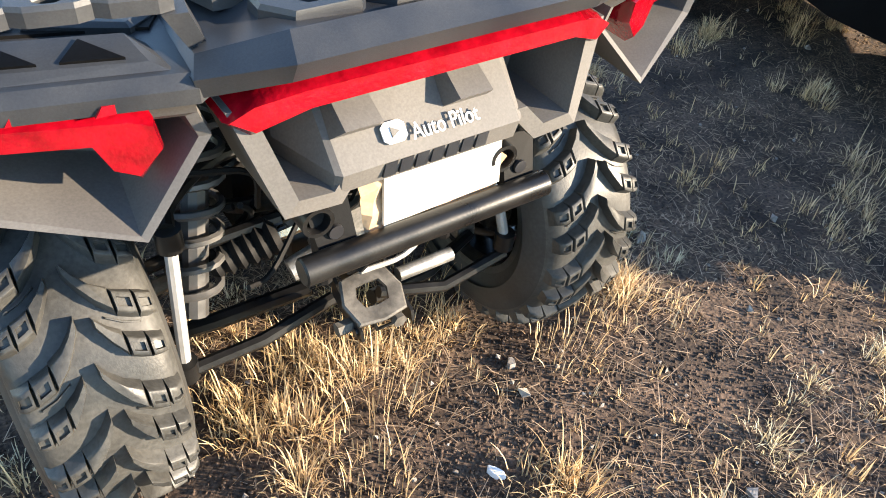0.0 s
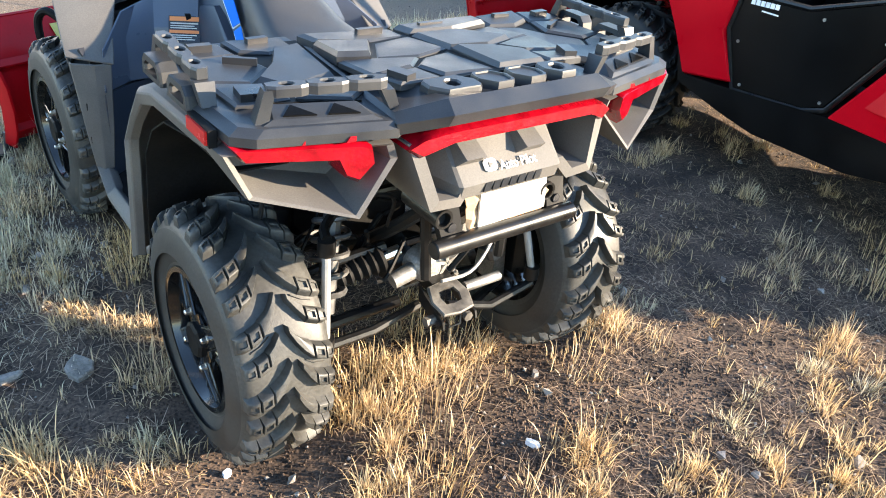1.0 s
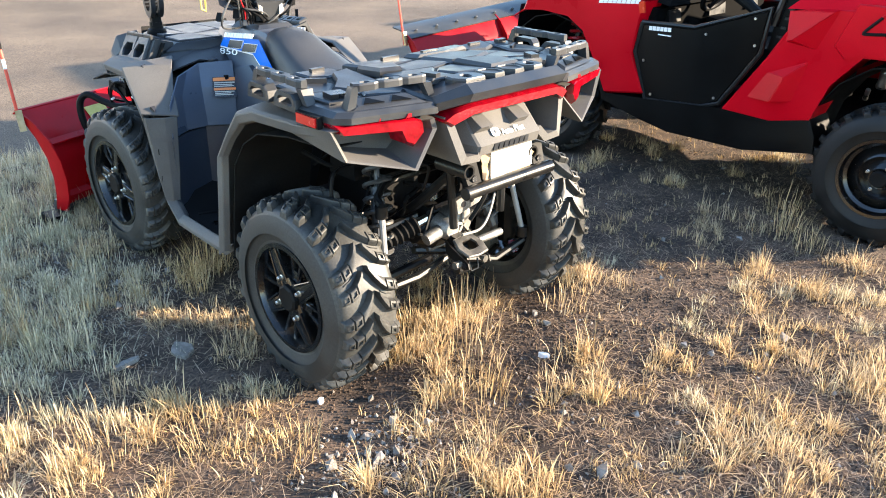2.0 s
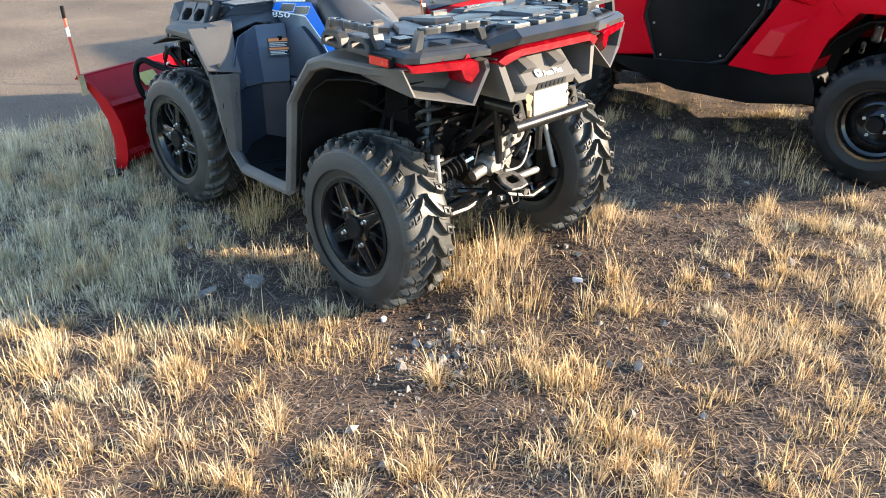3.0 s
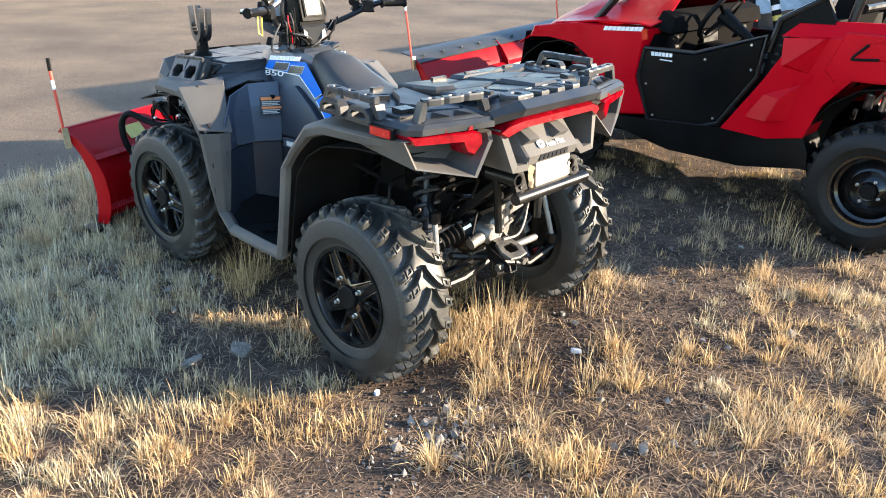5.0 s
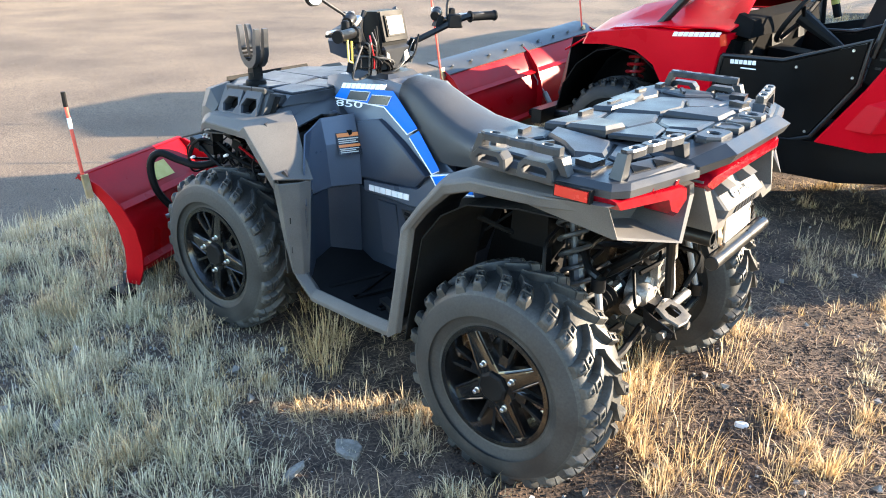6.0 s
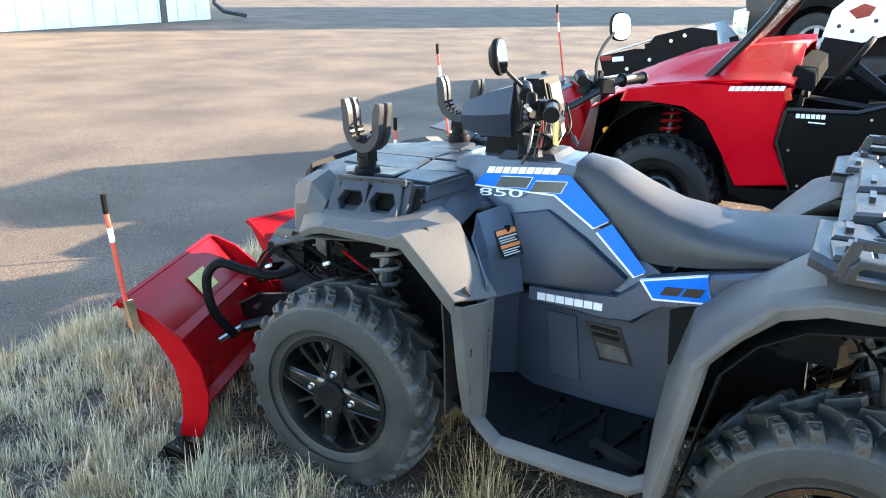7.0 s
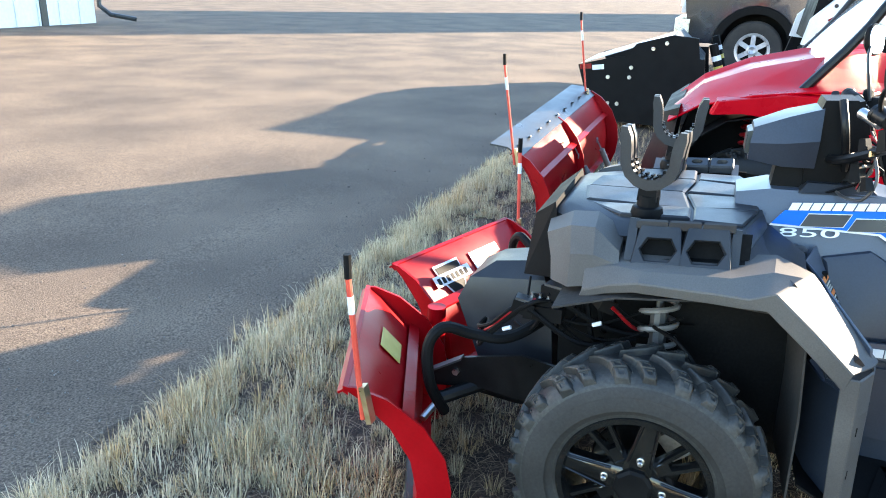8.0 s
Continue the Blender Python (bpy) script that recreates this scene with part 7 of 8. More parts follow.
            tube(b, [a, c], 0.02, 10)
            sh = part("shock_absorber", b, M_FRAME, utv)
            b = B()
            coil(b, Vector(a).lerp(Vector(c), 0.05), Vector(a).lerp(Vector(c), 0.85), 0.052, 0.010, 8)
            part("spring", b, M_COIL, sh, "red coil spring")
            if yc < 0:
                for y, z, r, ln, ry in ((-0.80, 0.80, 0.022, 0.10, 60), (-0.87, 0.80, 0.016, 0.09, 75), (-0.745, 0.70, 0.012, 0.09, 40)):
                    b = B()
                    lathe(b, [(0, 0), (0, r * 0.7), (0.006, r), (ln - 0.02, r), (ln - 0.012, r * 1.15), (ln, r * 1.15), (ln, 0)], 14, pose(ux(s, 0.16), y, z, 0, ry, 20))
                    soft(b, 0.002)
                    part("damper_reservoir", b, M_STEEL, sh, "bright damper reservoir")
            for dy in (-0.14, 0.14):
                b = B()
                tube(b, [(ux(s, 0.52), yc + dy, 0.38), (ux(s, 0.22), yc + dy * 0.3, 0.32)], 0.018, 8)
                part("suspension_arm", b, M_FRAME, utv)
        # pieces behind the rear wheel: black mud guard, exhaust
        utv_panel("mud_guard", [(-1.22, 0.86), (-1.55, 0.87), (-1.57, 0.62), (-1.36, 0.60), (-1.30, 0.70)], s, 0.3, 0.006, M_BLACK, "black rear mud guard", 0.02, 0.03)
        b = B()
        prism(b, [(0.56, 0.30), (0.60, 0.86), (1.40, 0.84), (1.50, 0.45), (1.40, 0.30)], ux(s, 0.42), ux(s, 0.45))
        part("inner_wall", b, M_UTVBLACK, utv, "black inner wall of the wheel house")
        b = B()
        lathe(b, [(0, 0), (0, 0.014), (0.012, 0.021), (0.03, 0.021), (0.036, 0.012), (0.036, 0)], 14, pose(ux(s, 0.10), 1.40, 0.66))
        part("turn_signal", b, M_SIGNAL, utv, "amber turn signal")
        # roll cage side and seats
        b = B()
        tube(b, bend([(ux(s, 0.10), 0.86, 1.00), (ux(s, 0.14), 0.60, 1.33), (ux(s, 0.20), 0.30, 1.84), (ux(s, 0.22), 0.05, 2.0), (ux(s, 0.22), -0.55, 2.0), (ux(s, 0.20), -0.72, 1.86), (ux(s, 0.12), -0.62, 1.0)], 3), 0.025, 10)
        part("roll_cage", b, M_FRAME, utv, "black roll cage tube")
        b = B()
        tube(b, [(ux(s, 0.04), -0.28, 0.95), (ux(s, 0.05), -0.31, 1.12), (ux(s, 0.08), -0.52, 1.25)], 0.019, 8)
        part("side_bar", b, M_FRAME, utv)
        b = B()
        box(b, (UC + s * 0.30, -0.18, 0.72), (0.46, 0.5, 0.16))
        loft(b, [[(UC + s * 0.30 + x, y, z) for x, y, z in ((-0.22, -0.36, 0.74), (0.22, -0.36, 0.74), (0.22, -0.50, 0.74), (-0.22, -0.50, 0.74))], [(UC + s * 0.30 + x, y, z) for x, y, z in ((-0.2, -0.50, 1.2), (0.2, -0.50, 1.2), (0.2, -0.62, 1.2), (-0.2, -0.62, 1.2))], [(UC + s * 0.30 + x, y, z) for x, y, z in ((-0.13, -0.53, 1.42), (0.13, -0.53, 1.42), (0.13, -0.64, 1.42), (-0.13, -0.64, 1.42))]])
        soft(b, 0.03, 2)
        part("bucket_seat", b, M_DASH, utv, "black bucket seat")
    # hood: two swept shoulders and a centre, as one crowned shell
    b = B()
    rows = []
    for y, zc, zs in ((1.52, 0.80, 0.78), (1.36, 0.945, 0.88), (1.1, 1.055, 0.97), (0.8, 1.13, 1.01), (0.5, 1.17, 1.025), (0.42, 1.175, 1.015)):
        rows.append([(UC + u * (0.76 if y < 1.3 else 0.6), y, z) for u, z in ((-1.0, zs), (-0.75, zs + 0.03), (-0.5, zc + 0.02), (-0.42, zc - 0.01), (0, zc), (0.42, zc - 0.01), (0.5, zc + 0.02), (0.75, zs + 0.03), (1.0, zs))])
    sheet(b, rows, 0.012)
    soft(b, 0.004)
    part("hood", b, M_UTVRED, utv, "glossy red crowned hood")
    b = B()
    loft(b, [[(UC - 0.62, 1.50, 0.45), (UC + 0.62, 1.50, 0.45), (UC + 0.60, 1.46, 0.86), (UC - 0.60, 1.46, 0.86)], [(UC - 0.40, 1.66, 0.45), (UC + 0.40, 1.66, 0.45), (UC + 0.42, 1.56, 0.80), (UC - 0.42, 1.56, 0.80)]])
    soft(b, 0.01)
    part("front_mask", b, M_BLACK, utv)
    b = B()
    box(b, (UC, 0.1, 0.36), (1.1, 2.6, 0.10))
    soft(b, 0.02)
    part("skid_plate", b, M_BLACK, utv)
    # Block added under the tail to keep sun off the ground by the wheel.
    b = B()
    loft(b, [[(UC - 0.46, -1.16, 0.29), (UC + 0.46, -1.16, 0.29), (UC + 0.42, -1.52, 0.33), (UC - 0.42, -1.52, 0.33)], [(UC - 0.46, -1.16, 0.46), (UC + 0.46, -1.16, 0.46), (UC + 0.42, -1.52, 0.50), (UC - 0.42, -1.52, 0.50)]])
    soft(b, 0.03, 2)
    part("rear_sun_block", b, M_BLACK, utv)
    b = B()
    loft(b, [[(UC - 0.70, 0.46, 0.6), (UC + 0.70, 0.46, 0.6), (UC + 0.70, 0.60, 0.6), (UC - 0.70, 0.60, 0.6)], [(UC - 0.68, 0.40, 0.95), (UC + 0.68, 0.40, 0.95), (UC + 0.68, 0.56, 0.99), (UC - 0.68, 0.56, 0.99)]])
    soft(b, 0.03, 2)
    part("dashboard", b, M_DASH, utv)
    # Cowl added over the dash to block sun from the plow's right wing.
    b = B()
    loft(b, [[(UC - 0.66, 0.34, 0.97), (UC + 0.66, 0.34, 0.97), (UC + 0.66, 0.46, 0.99), (UC - 0.66, 0.46, 0.99)], [(UC - 0.60, 0.35, 1.06), (UC + 0.60, 0.35, 1.06), (UC + 0.60, 0.44, 1.09), (UC - 0.60, 0.44, 1.09)]])
    soft(b, 0.03, 3)
    part("cowl_sun_block", b, M_DASH, utv, "black dash cowl added to keep sun off the plow wing")
    for x, w in ((-0.50, 0.13), (0.0, 0.2), (0.48, 0.13)):
        b = B()
        box(b, (UC + x, 0.405, 0.90), (w, 0.03, 0.07), rx=-8)
        soft(b, 0.01, 2)
        part("dash_vent", b, M_FRAME, utv)
    b = B()
    loft(b, [[(UC - 0.14, 0.42, 0.5), (UC + 0.14, 0.42, 0.5), (UC + 0.14, -0.45, 0.5), (UC - 0.14, -0.45, 0.5)], [(UC - 0.10, 0.40, 0.86), (UC + 0.10, 0.40, 0.86), (UC + 0.10, -0.45, 0.78), (UC - 0.10, -0.45, 0.78)]])
    soft(b, 0.02, 2)
    part("centre_console", b, M_DASH, utv)
    b = B()
    c = Vector((UC - 0.32, 0.20, 1.08))
    m = Matrix.Translation(c) @ Matrix.Rotation(radians(-58), 4, "X")
    tube(b, [m @ Vector((0.17 * math.cos(t), 0.17 * math.sin(t), 0)) for t in (2 * math.pi * k / 24 for k in range(25))], 0.015, 8, cap=False)
    for t in (math.pi / 2, math.pi * 1.17, math.pi * 1.83):
        tube(b, [m @ Vector((0, 0, -0.03)), m @ Vector((0.165 * math.cos(t), 0.165 * math.sin(t), 0))], 0.012, 6)
    tube(b, [m @ Vector((0, 0, -0.01)), m @ Vector((0, 0, -0.3))], [0.045, 0.02], 10)
    part("steering_wheel", b, M_BLACK, utv, "black three-spoke steering wheel")
    b = B()
    box(b, (UC, -1.02, 0.92), (1.38, 0.98, 0.06))
    box(b, (UC, -1.48, 1.02), (1.38, 0.05, 0.24))
    box(b, (UC, -0.56, 1.02), (1.38, 0.05, 0.24))
    soft(b, 0.01)
    part("cargo_bed", b, M_UTVBLACK, utv)
    for y, z in ((0.05, 2.0), (-0.66, 1.93), (-0.66, 1.2)):
        b = B()
        tube(b, [(ux(-1, 0.2), y, z), (ux(1, 0.2), y, z)], 0.022, 10)
        part("cross_bar", b, M_FRAME, utv)
    b = B()
    rows = [[(UC + u, y, z) for u in (-0.60, 0, 0.60)] for y, z in ((0.80, 1.09), (0.58, 1.37), (0.32, 1.70))]
    sheet(b, rows, 0.006)
    part("windshield", b, M_GLASSW, utv, "scuffed plastic windshield")
    b = B()
    lathe(b, [(0, 0), (0, 0.03), (0.004, 0.055), (0.02, 0.065), (0.26, 0.07), (0.28, 0.04), (0.28, 0)], 24, pose(UX + 0.16, -1.50, 0.52, 0, 0, 70))
    part("exhaust", b, M_ALLOY, utv, "bright exhaust can")
    b = B()
    for k in range(5):
        tube(b, [(UX + 0.1 + k * 0.1, -1.45, 0.60), (UX + 0.15 + k * 0.1, -1.1, 0.62)], 0.012, 6)
    part("tail_frame", b, M_FRAME, utv)


utv_body()


# ---- machines and buildings beyond ----
def skid_loader():
    k = thing("skid_loader", "white compact loader with a black bucket and red mark", "loader", at=(6.55, 0, 0.03))
    b = B()
    pts = [(2.68, 0.66), (2.60, 0.42), (2.42, 0.10), (1.60, 0.07), (1.36, 0.30), (1.42, 0.78), (2.30, 0.76)]
    prism(b, pts, -0.47, -0.44)
    soft(b, 0.004)
    bucket = part("bucket", b, M_BLACK, k, "black steel bucket side plate")
    b = B()
    rows = [[(x, y, z) for x in (-0.44, 0.5, 1.40)] for y, z in ((2.50, 0.10), (1.64, 0.08), (1.42, 0.30), (1.46, 0.70), (1.75, 0.98))]
    sheet(b, rows, 0.012)
    part("bucket_shell", b, M_FLAP, bucket)
    b = B()
    prism(b, pts, 1.40, 1.43)
    soft(b, 0.004)
    part("side_plate", b, M_BLACK, bucket)
    b = B()
    loft(b, [[(-0.46, 2.66, 0.67), (0.5, 2.66, 0.67), (0.5, 2.62, 0.70), (-0.46, 2.62, 0.70)], [(-0.46, 1.78, 0.98), (0.5, 1.78, 0.98), (0.5, 1.75, 1.0), (-0.46, 1.75, 1.0)]])
    part("top_plate", b, M_WHITEPAINT, bucket, "pale dusty top plate")
    b = B()
    prism(b, [(2.22, 0.74), (2.10, 0.90), (1.75, 1.0), (1.50, 0.98), (1.46, 0.74)], -0.475, -0.42)
    soft(b, 0.004)
    part("gusset", b, M_BLACK, bucket)
    for y, z in ((2.36, 0.55), (2.14, 0.56), (2.13, 0.66), (2.34, 0.28), (2.24, 0.28), (1.80, 0.92), (1.93, 0.86)):
        b = B()
        lathe(b, [(0, 0), (0, 0.022), (-0.014, 0.02), (-0.014, 0)], 8, pose(-0.478, y, z))
        part("plate_bolt", b, M_STEEL, bucket)
    for y, mt in ((2.60, M_TAIL), (2.47, M_WHITE)):
        b = B()
        box(b, (-0.474, y, 0.645), (0.006, 0.12, 0.05), rx=-8)
        part("tape", b, mt, bucket, "red and white marker tape")
    # body, cab, lift arms, wheels
    b = B()
    prism(b, [(0.45, 0.35), (0.45, 0.85), (0.2, 1.0), (-1.1, 1.15), (-1.35, 0.95), (-1.35, 0.35)], -0.2, 1.20)
    soft(b, 0.03, 2)
    part("body", b, M_BLACK, k)
    b = B()
    prism(b, [(0.50, 1.0), (0.40, 1.60), (0.16, 2.18), (-0.95, 2.22), (-1.0, 1.1)], -0.05, 1.05)
    soft(b, 0.03, 2)
    part("cab", b, M_BLACK, k)
    for x in (-0.34, 1.22):
        b = B()
        prism(b, [(0.55, 0.96), (0.50, 1.20), (0.28, 1.42), (-0.2, 1.52), (-1.25, 1.62), (-1.28, 1.3), (-0.3, 1.12), (0.2, 0.92)], x, x + 0.12)
        soft(b, 0.012)
        arm = part("lift_arm", b, M_WHITEPAINT, k, "white lift arm")
        b = B()
        prism(b, [(0.36, 1.20), (0.24, 1.27), (0.14, 1.24), (0.18, 1.16), (0.28, 1.13)], x - 0.004, x + 0.002)
        part("red_mark", b, M_TAIL, arm, "red mark")
        for y, z in ((0.42, 1.06), (0.3, 1.02), (0.12, 1.12), (0.0, 1.36), (0.3, 1.33)):
            b = B()
            lathe(b, [(0, 0), (0, 0.02), (-0.01, 0.018), (-0.01, 0)], 8, pose(x - 0.001, y, z))
            part("arm_bolt", b, M_DECALBLACK, arm)
        b = B()
        prism(b, [(0.52, 0.98), (0.2, 0.93), (0.35, 0.42), (1.36, 0.18), (1.42, 0.42), (0.62, 0.6)], x + 0.01, x + 0.11)
        soft(b, 0.01)
        part("lower_arm", b, M_BLACK, k)
        b = B()
        tube(b, [(x + 0.06, 1.22, 0.52), (x + 0.06, 1.36, 0.92)], 0.045, 10)
        ram = part("tilt_ram", b, M_BLACK, k)
        for t in (0.35, 0.6):
            b = B()
            p0, p1 = Vector((x + 0.06, 1.22, 0.52)), Vector((x + 0.06, 1.36, 0.92))
            tube(b, [p0.lerp(p1, t), p0.lerp(p1, t + 0.12)], 0.047, 10)
            part("ram_band", b, M_YELLOW if t < 0.5 else M_WHITE, ram, "pale band")
    for x in (-0.3, 1.1):
        for y in (0.05, -0.95):
            b = B()
            lathe(b, [(0, 0.16), (0, 0.22), (-0.02, 0.3), (-0.01, 0.38), (0.02, 0.40), (0.18, 0.40), (0.21, 0.38), (0.22, 0.3), (0.2, 0.16)], 32, pose(x, y, 0.40))
            part("wheel", b, M_RUBBER, k)


skid_loader()


def pickup():
    t = thing("pickup_truck", "dark pickup truck with chrome wheels parked beyond the loader", "truck", at=(10.25, -1.13, 0.225))
    t.matrix_basis = t.matrix_basis @ Matrix.Scale(1.05, 4)
    for y in (1.88, -1.4):
        for x, s in ((0.0, -1), (1.7, 1)):
            b = B()
            lathe(b, [(0.02, 0.2), (0.0, 0.25), (0.0, 0.37), (0.03, 0.395), (0.22, 0.395), (0.25, 0.37), (0.25, 0.2)], 40, pose(x - 0.02, y, 0.39) if s < 0 else pose(x + 0.2, y, 0.39, 0, 0, 180), closed=True)
            tr = part("wheel", b, M_RUBBER, t)
            b = B()
            m = pose(x - 0.02, y, 0.39) if s < 0 else pose(x + 0.2, y, 0.39, 0, 0, 180)
            lathe(b, [(0.03, 0.0), (0.0, 0.05), (0.015, 0.075), (0.06, 0.08), (0.06, 0)], 24, m)
            lathe(b, [(0.05, 0.19), (0.02, 0.2), (0.005, 0.235), (0.02, 0.255), (0.1, 0.25), (0.1, 0.19)], 32, m, closed=True)
            for k in range(6):
                a = k * math.pi / 3
                box(b, m @ Vector((0.03, 0.13 * math.sin(a), 0.13 * math.cos(a))), (0.03, 0.062, 0.15), rx=-math.degrees(a) if s < 0 else math.degrees(a))
            rim = part("rim", b, M_TRUCKRIM, tr, "bright alloy rim")
    b = B()
    arch = lambda yc: [(yc + 0.50 * math.cos(a), 0.46 + 0.50 * math.sin(a)) for a in (math.pi * k / 8 for k in range(9))]
    pts = [(2.75, 0.46)] + arch(1.88) + arch(-1.4) + [(-2.6, 0.46), (-2.6, 1.3), (-1.0, 1.32), (1.6, 1.34), (2.7, 1.28), (2.86, 1.1)]
    prism(b, pts, -0.02, 1.95)
    part("body", b, M_TRUCK, t, "dark glossy truck body")
    b = B()
    loft(b, [[(0.05, 1.75, 1.32), (1.88, 1.75, 1.32), (1.88, -1.0, 1.32), (0.05, -1.0, 1.32)], [(0.2, 1.25, 1.9), (1.73, 1.25, 1.9), (1.73, -0.9, 1.9), (0.2, -0.9, 1.9)]])
    soft(b, 0.04, 2)
    part("cab", b, M_TRUCK, t)
    for yc in (1.88, -1.4):
        b = B()
        rows = [[(x, yc + (0.46 + e) * math.cos(a), 0.42 + (0.46 + e) * math.sin(a)) for x, e in ((-0.05, 0.0), (-0.06, 0.1), (0.0, 0.12))] for a in (math.pi * (0.02 + 0.96 * i / 12) for i in range(13))]
        sheet(b, rows, 0.01)
        part("arch_trim", b, M_BLACK, t)
    for yc in (1.88, -1.4):
        b = B()
        box(b, (0.95, yc, 0.62), (1.3, 1.02, 0.7))
        part("wheel_well", b, M_LINER, t)
    for y in (1.88, -1.4):
        for x in (0.09, 1.61):
            b = B()
            lathe(b, [(-0.02, 0), (-0.02, 0.19), (0.02, 0.19), (0.02, 0)], 24, pose(x, y, 0.39))
            part("brake_disc", b, M_BLACK, t)
    b = B()
    box(b, (0.95, 2.86, 0.62), (2.0, 0.2, 0.32))
    soft(b, 0.04, 2)
    part("bumper", b, M_STEEL, t, "chrome bumper")
    b = B()
    box(b, (0.20, 2.86, 1.1), (0.4, 0.1, 0.3))
    box(b, (0.95, 2.88, 1.05), (1.0, 0.06, 0.4))
    soft(b, 0.03, 2)
    part("grille", b, M_WHITEPAINT, t)


pickup()


def shed():
    """The white ribbed building by the lot, with corner trim and a downpipe."""
    h = thing("white_shed", "white metal-sided building with corner trim and a grey downpipe", "building", at=(16.9, 19.0, 0))
    b = B()
    box(b, (-14.0, 6.0, 2.5), (28.0, 12.0, 5.0))
    part("wall", b, M_SIDING, h)
    for k in range(24):
        b = B()
        box(b, (-0.6 - k * 0.75, -0.02, 2.5), (0.06, 0.04, 5.0))
        part("wall_rib", b, M_SIDING, h)
    b = B()
    box(b, (-1.95, -0.03, 2.5), (0.22, 0.08, 5.0))
    part("corner_trim", b, M_FLAP, h, "dark trim strip")
    b = B()
    tube(b, [(0.1, -0.1, 5.0), (0.1, -0.1, 0.5), (0.25, -0.35, 0.25), (0.7, -0.9, 0.12)], 0.07, 8)
    part("downpipe", b, M_FLAP, h, "dark downpipe")
    b = B()
    loft(b, [[(-28.5, -0.5, 5.0), (0.5, -0.5, 5.0), (0.5, 6.0, 7.0), (-28.5, 6.0, 7.0)], [(-28.5, -0.5, 5.15), (0.5, -0.5, 5.15), (0.5, 6.0, 7.15), (-28.5, 6.0, 7.15)]])
    part("roof", b, M_FLAP, h)


shed()


def hall():
    """An unseen tall block off to the sunny side, added to shade the far lot."""
    h = thing("unseen_shadow_building", "tall plain unseen building, placed for its shadow on the far lot", "building", at=(62.3, -20.3, 0), rz=-41.4)
    b = B()
    box(b, (0, 0, 8.5), (16.0, 13.0, 17.0))
    part("wall", b, M_SIDING, h)
    b = B()
    box(b, (0, 0, 17.15), (16.6, 13.6, 0.3))
    part("roof", b, M_FLAP, h)


hall()


# ---- grass, straw and stones ----
def in_wheel_or_bare(x, y):
    """How bare the ground is: trodden soil behind the quad, wheel contacts and the machine's belly."""
    bare = 0.0
    # worn soil round the rear wheels, with ragged borders
    rag = 0.35 * noise.noise(Vector((x * 3.0, y * 3.0, 61)))
    for cx, cy, rx, ry in ((0.15, -0.48, 0.55, 0.28), (-0.62, -0.42, 0.42, 0.24), (-0.95, -0.55, 0.3, 0.2), (0.75, -0.62, 0.4, 0.25), (-0.9, 1.25, 0.3, 0.35), (-1.35, 1.5, 0.4, 0.3)):
        bare = max(bare, 1.1 + rag - math.hypot((x - cx) / rx, (y - cy) / ry))
    for wx in (-0.475, 0.475, UC - 0.635, UC + 0.635):
        for wy in ((0.0, 1.355) if wx < 1 else (-0.93, 1.06)):
            if abs(x - wx) < 0.19 and -0.3 < y - wy < 0.2:
                bare = 2
    return bare


def turf(x, y):
    """How thick the turf stands: worn patches come out below zero."""
    return noise.noise(Vector((x * 1.25, y * 1.25, 31))) + 0.55 * noise.noise(Vector((x * 3.7, y * 3.7, 33))) + 0.12 + (0.4 if x < -0.62 and y > 0 else 0) + (0.4 if y > 2.3 else 0)


def blades(name, roots, curl, material, label, width, seed, joints=(0, 1, 2)):
    """Thin tapered blades as one mesh, bent at the joints kept: roots are (x, y, length, z, heading, lean)."""
    rng = np.random.default_rng(seed)
    r = np.array(roots, dtype=np.float64)
    n = len(r)
    a, lean = r[:, 4], r[:, 5]
    side = np.stack([-np.sin(a), np.cos(a), np.zeros(n)], 1)
    out = np.stack([np.cos(a), np.sin(a), np.zeros(n)], 1)
    up = np.array([[0, 0, 1.0]])
    h, w = r[:, 2:3], width * rng.uniform(0.6, 1.35, (n, 1))
    line = [np.stack([r[:, 0], r[:, 1], r[:, 3]], 1)]
    for c, share in zip(curl, (0.4, 0.33, 0.27)):
        t = np.minimum(lean * c, 1.9)[:, None]
        line.append(line[-1] + (up * np.cos(t) + out * np.sin(t)) * h * share)
    rows = []
    for q in joints:
        k = (1.0, 0.85, 0.6)[q]
        rows += [line[q] - side * w * k, line[q] + side * w * k]
    m = 2 * len(joints) + 1
    v = np.stack(rows + [line[3]], 1).reshape(-1, 3)
    # one quad from joint to joint, then a pointed tip
    faces = [[2 * q, 2 * q + 1, 2 * q + 3, 2 * q + 2] for q in range(len(joints) - 1)] + [[m - 3, m - 2, m - 1]]
    k = np.arange(n)[:, None] * m
    me = bpy.data.meshes.new(name)
    me.vertices.add(n * m)
    me.vertices.foreach_set("co", v.ravel())
    flat = np.array([sum(faces, [])])
    loops = (k + flat).ravel()
    me.loops.add(len(loops))
    me.loops.foreach_set("vertex_index", loops.astype(np.int32))
    me.polygons.add(n * len(faces))
    starts = (np.arange(n)[:, None] * flat.shape[1] + np.array([[4 * q for q in range(len(faces))]])).ravel()
    me.polygons.foreach_set("loop_start", starts.astype(np.int32))
    me.update(calc_edges=True)
    me.validate()
    me.materials.append(material)
    ob = new(name, me)
    return tagged(ob, label, "grass", kind="stuff")


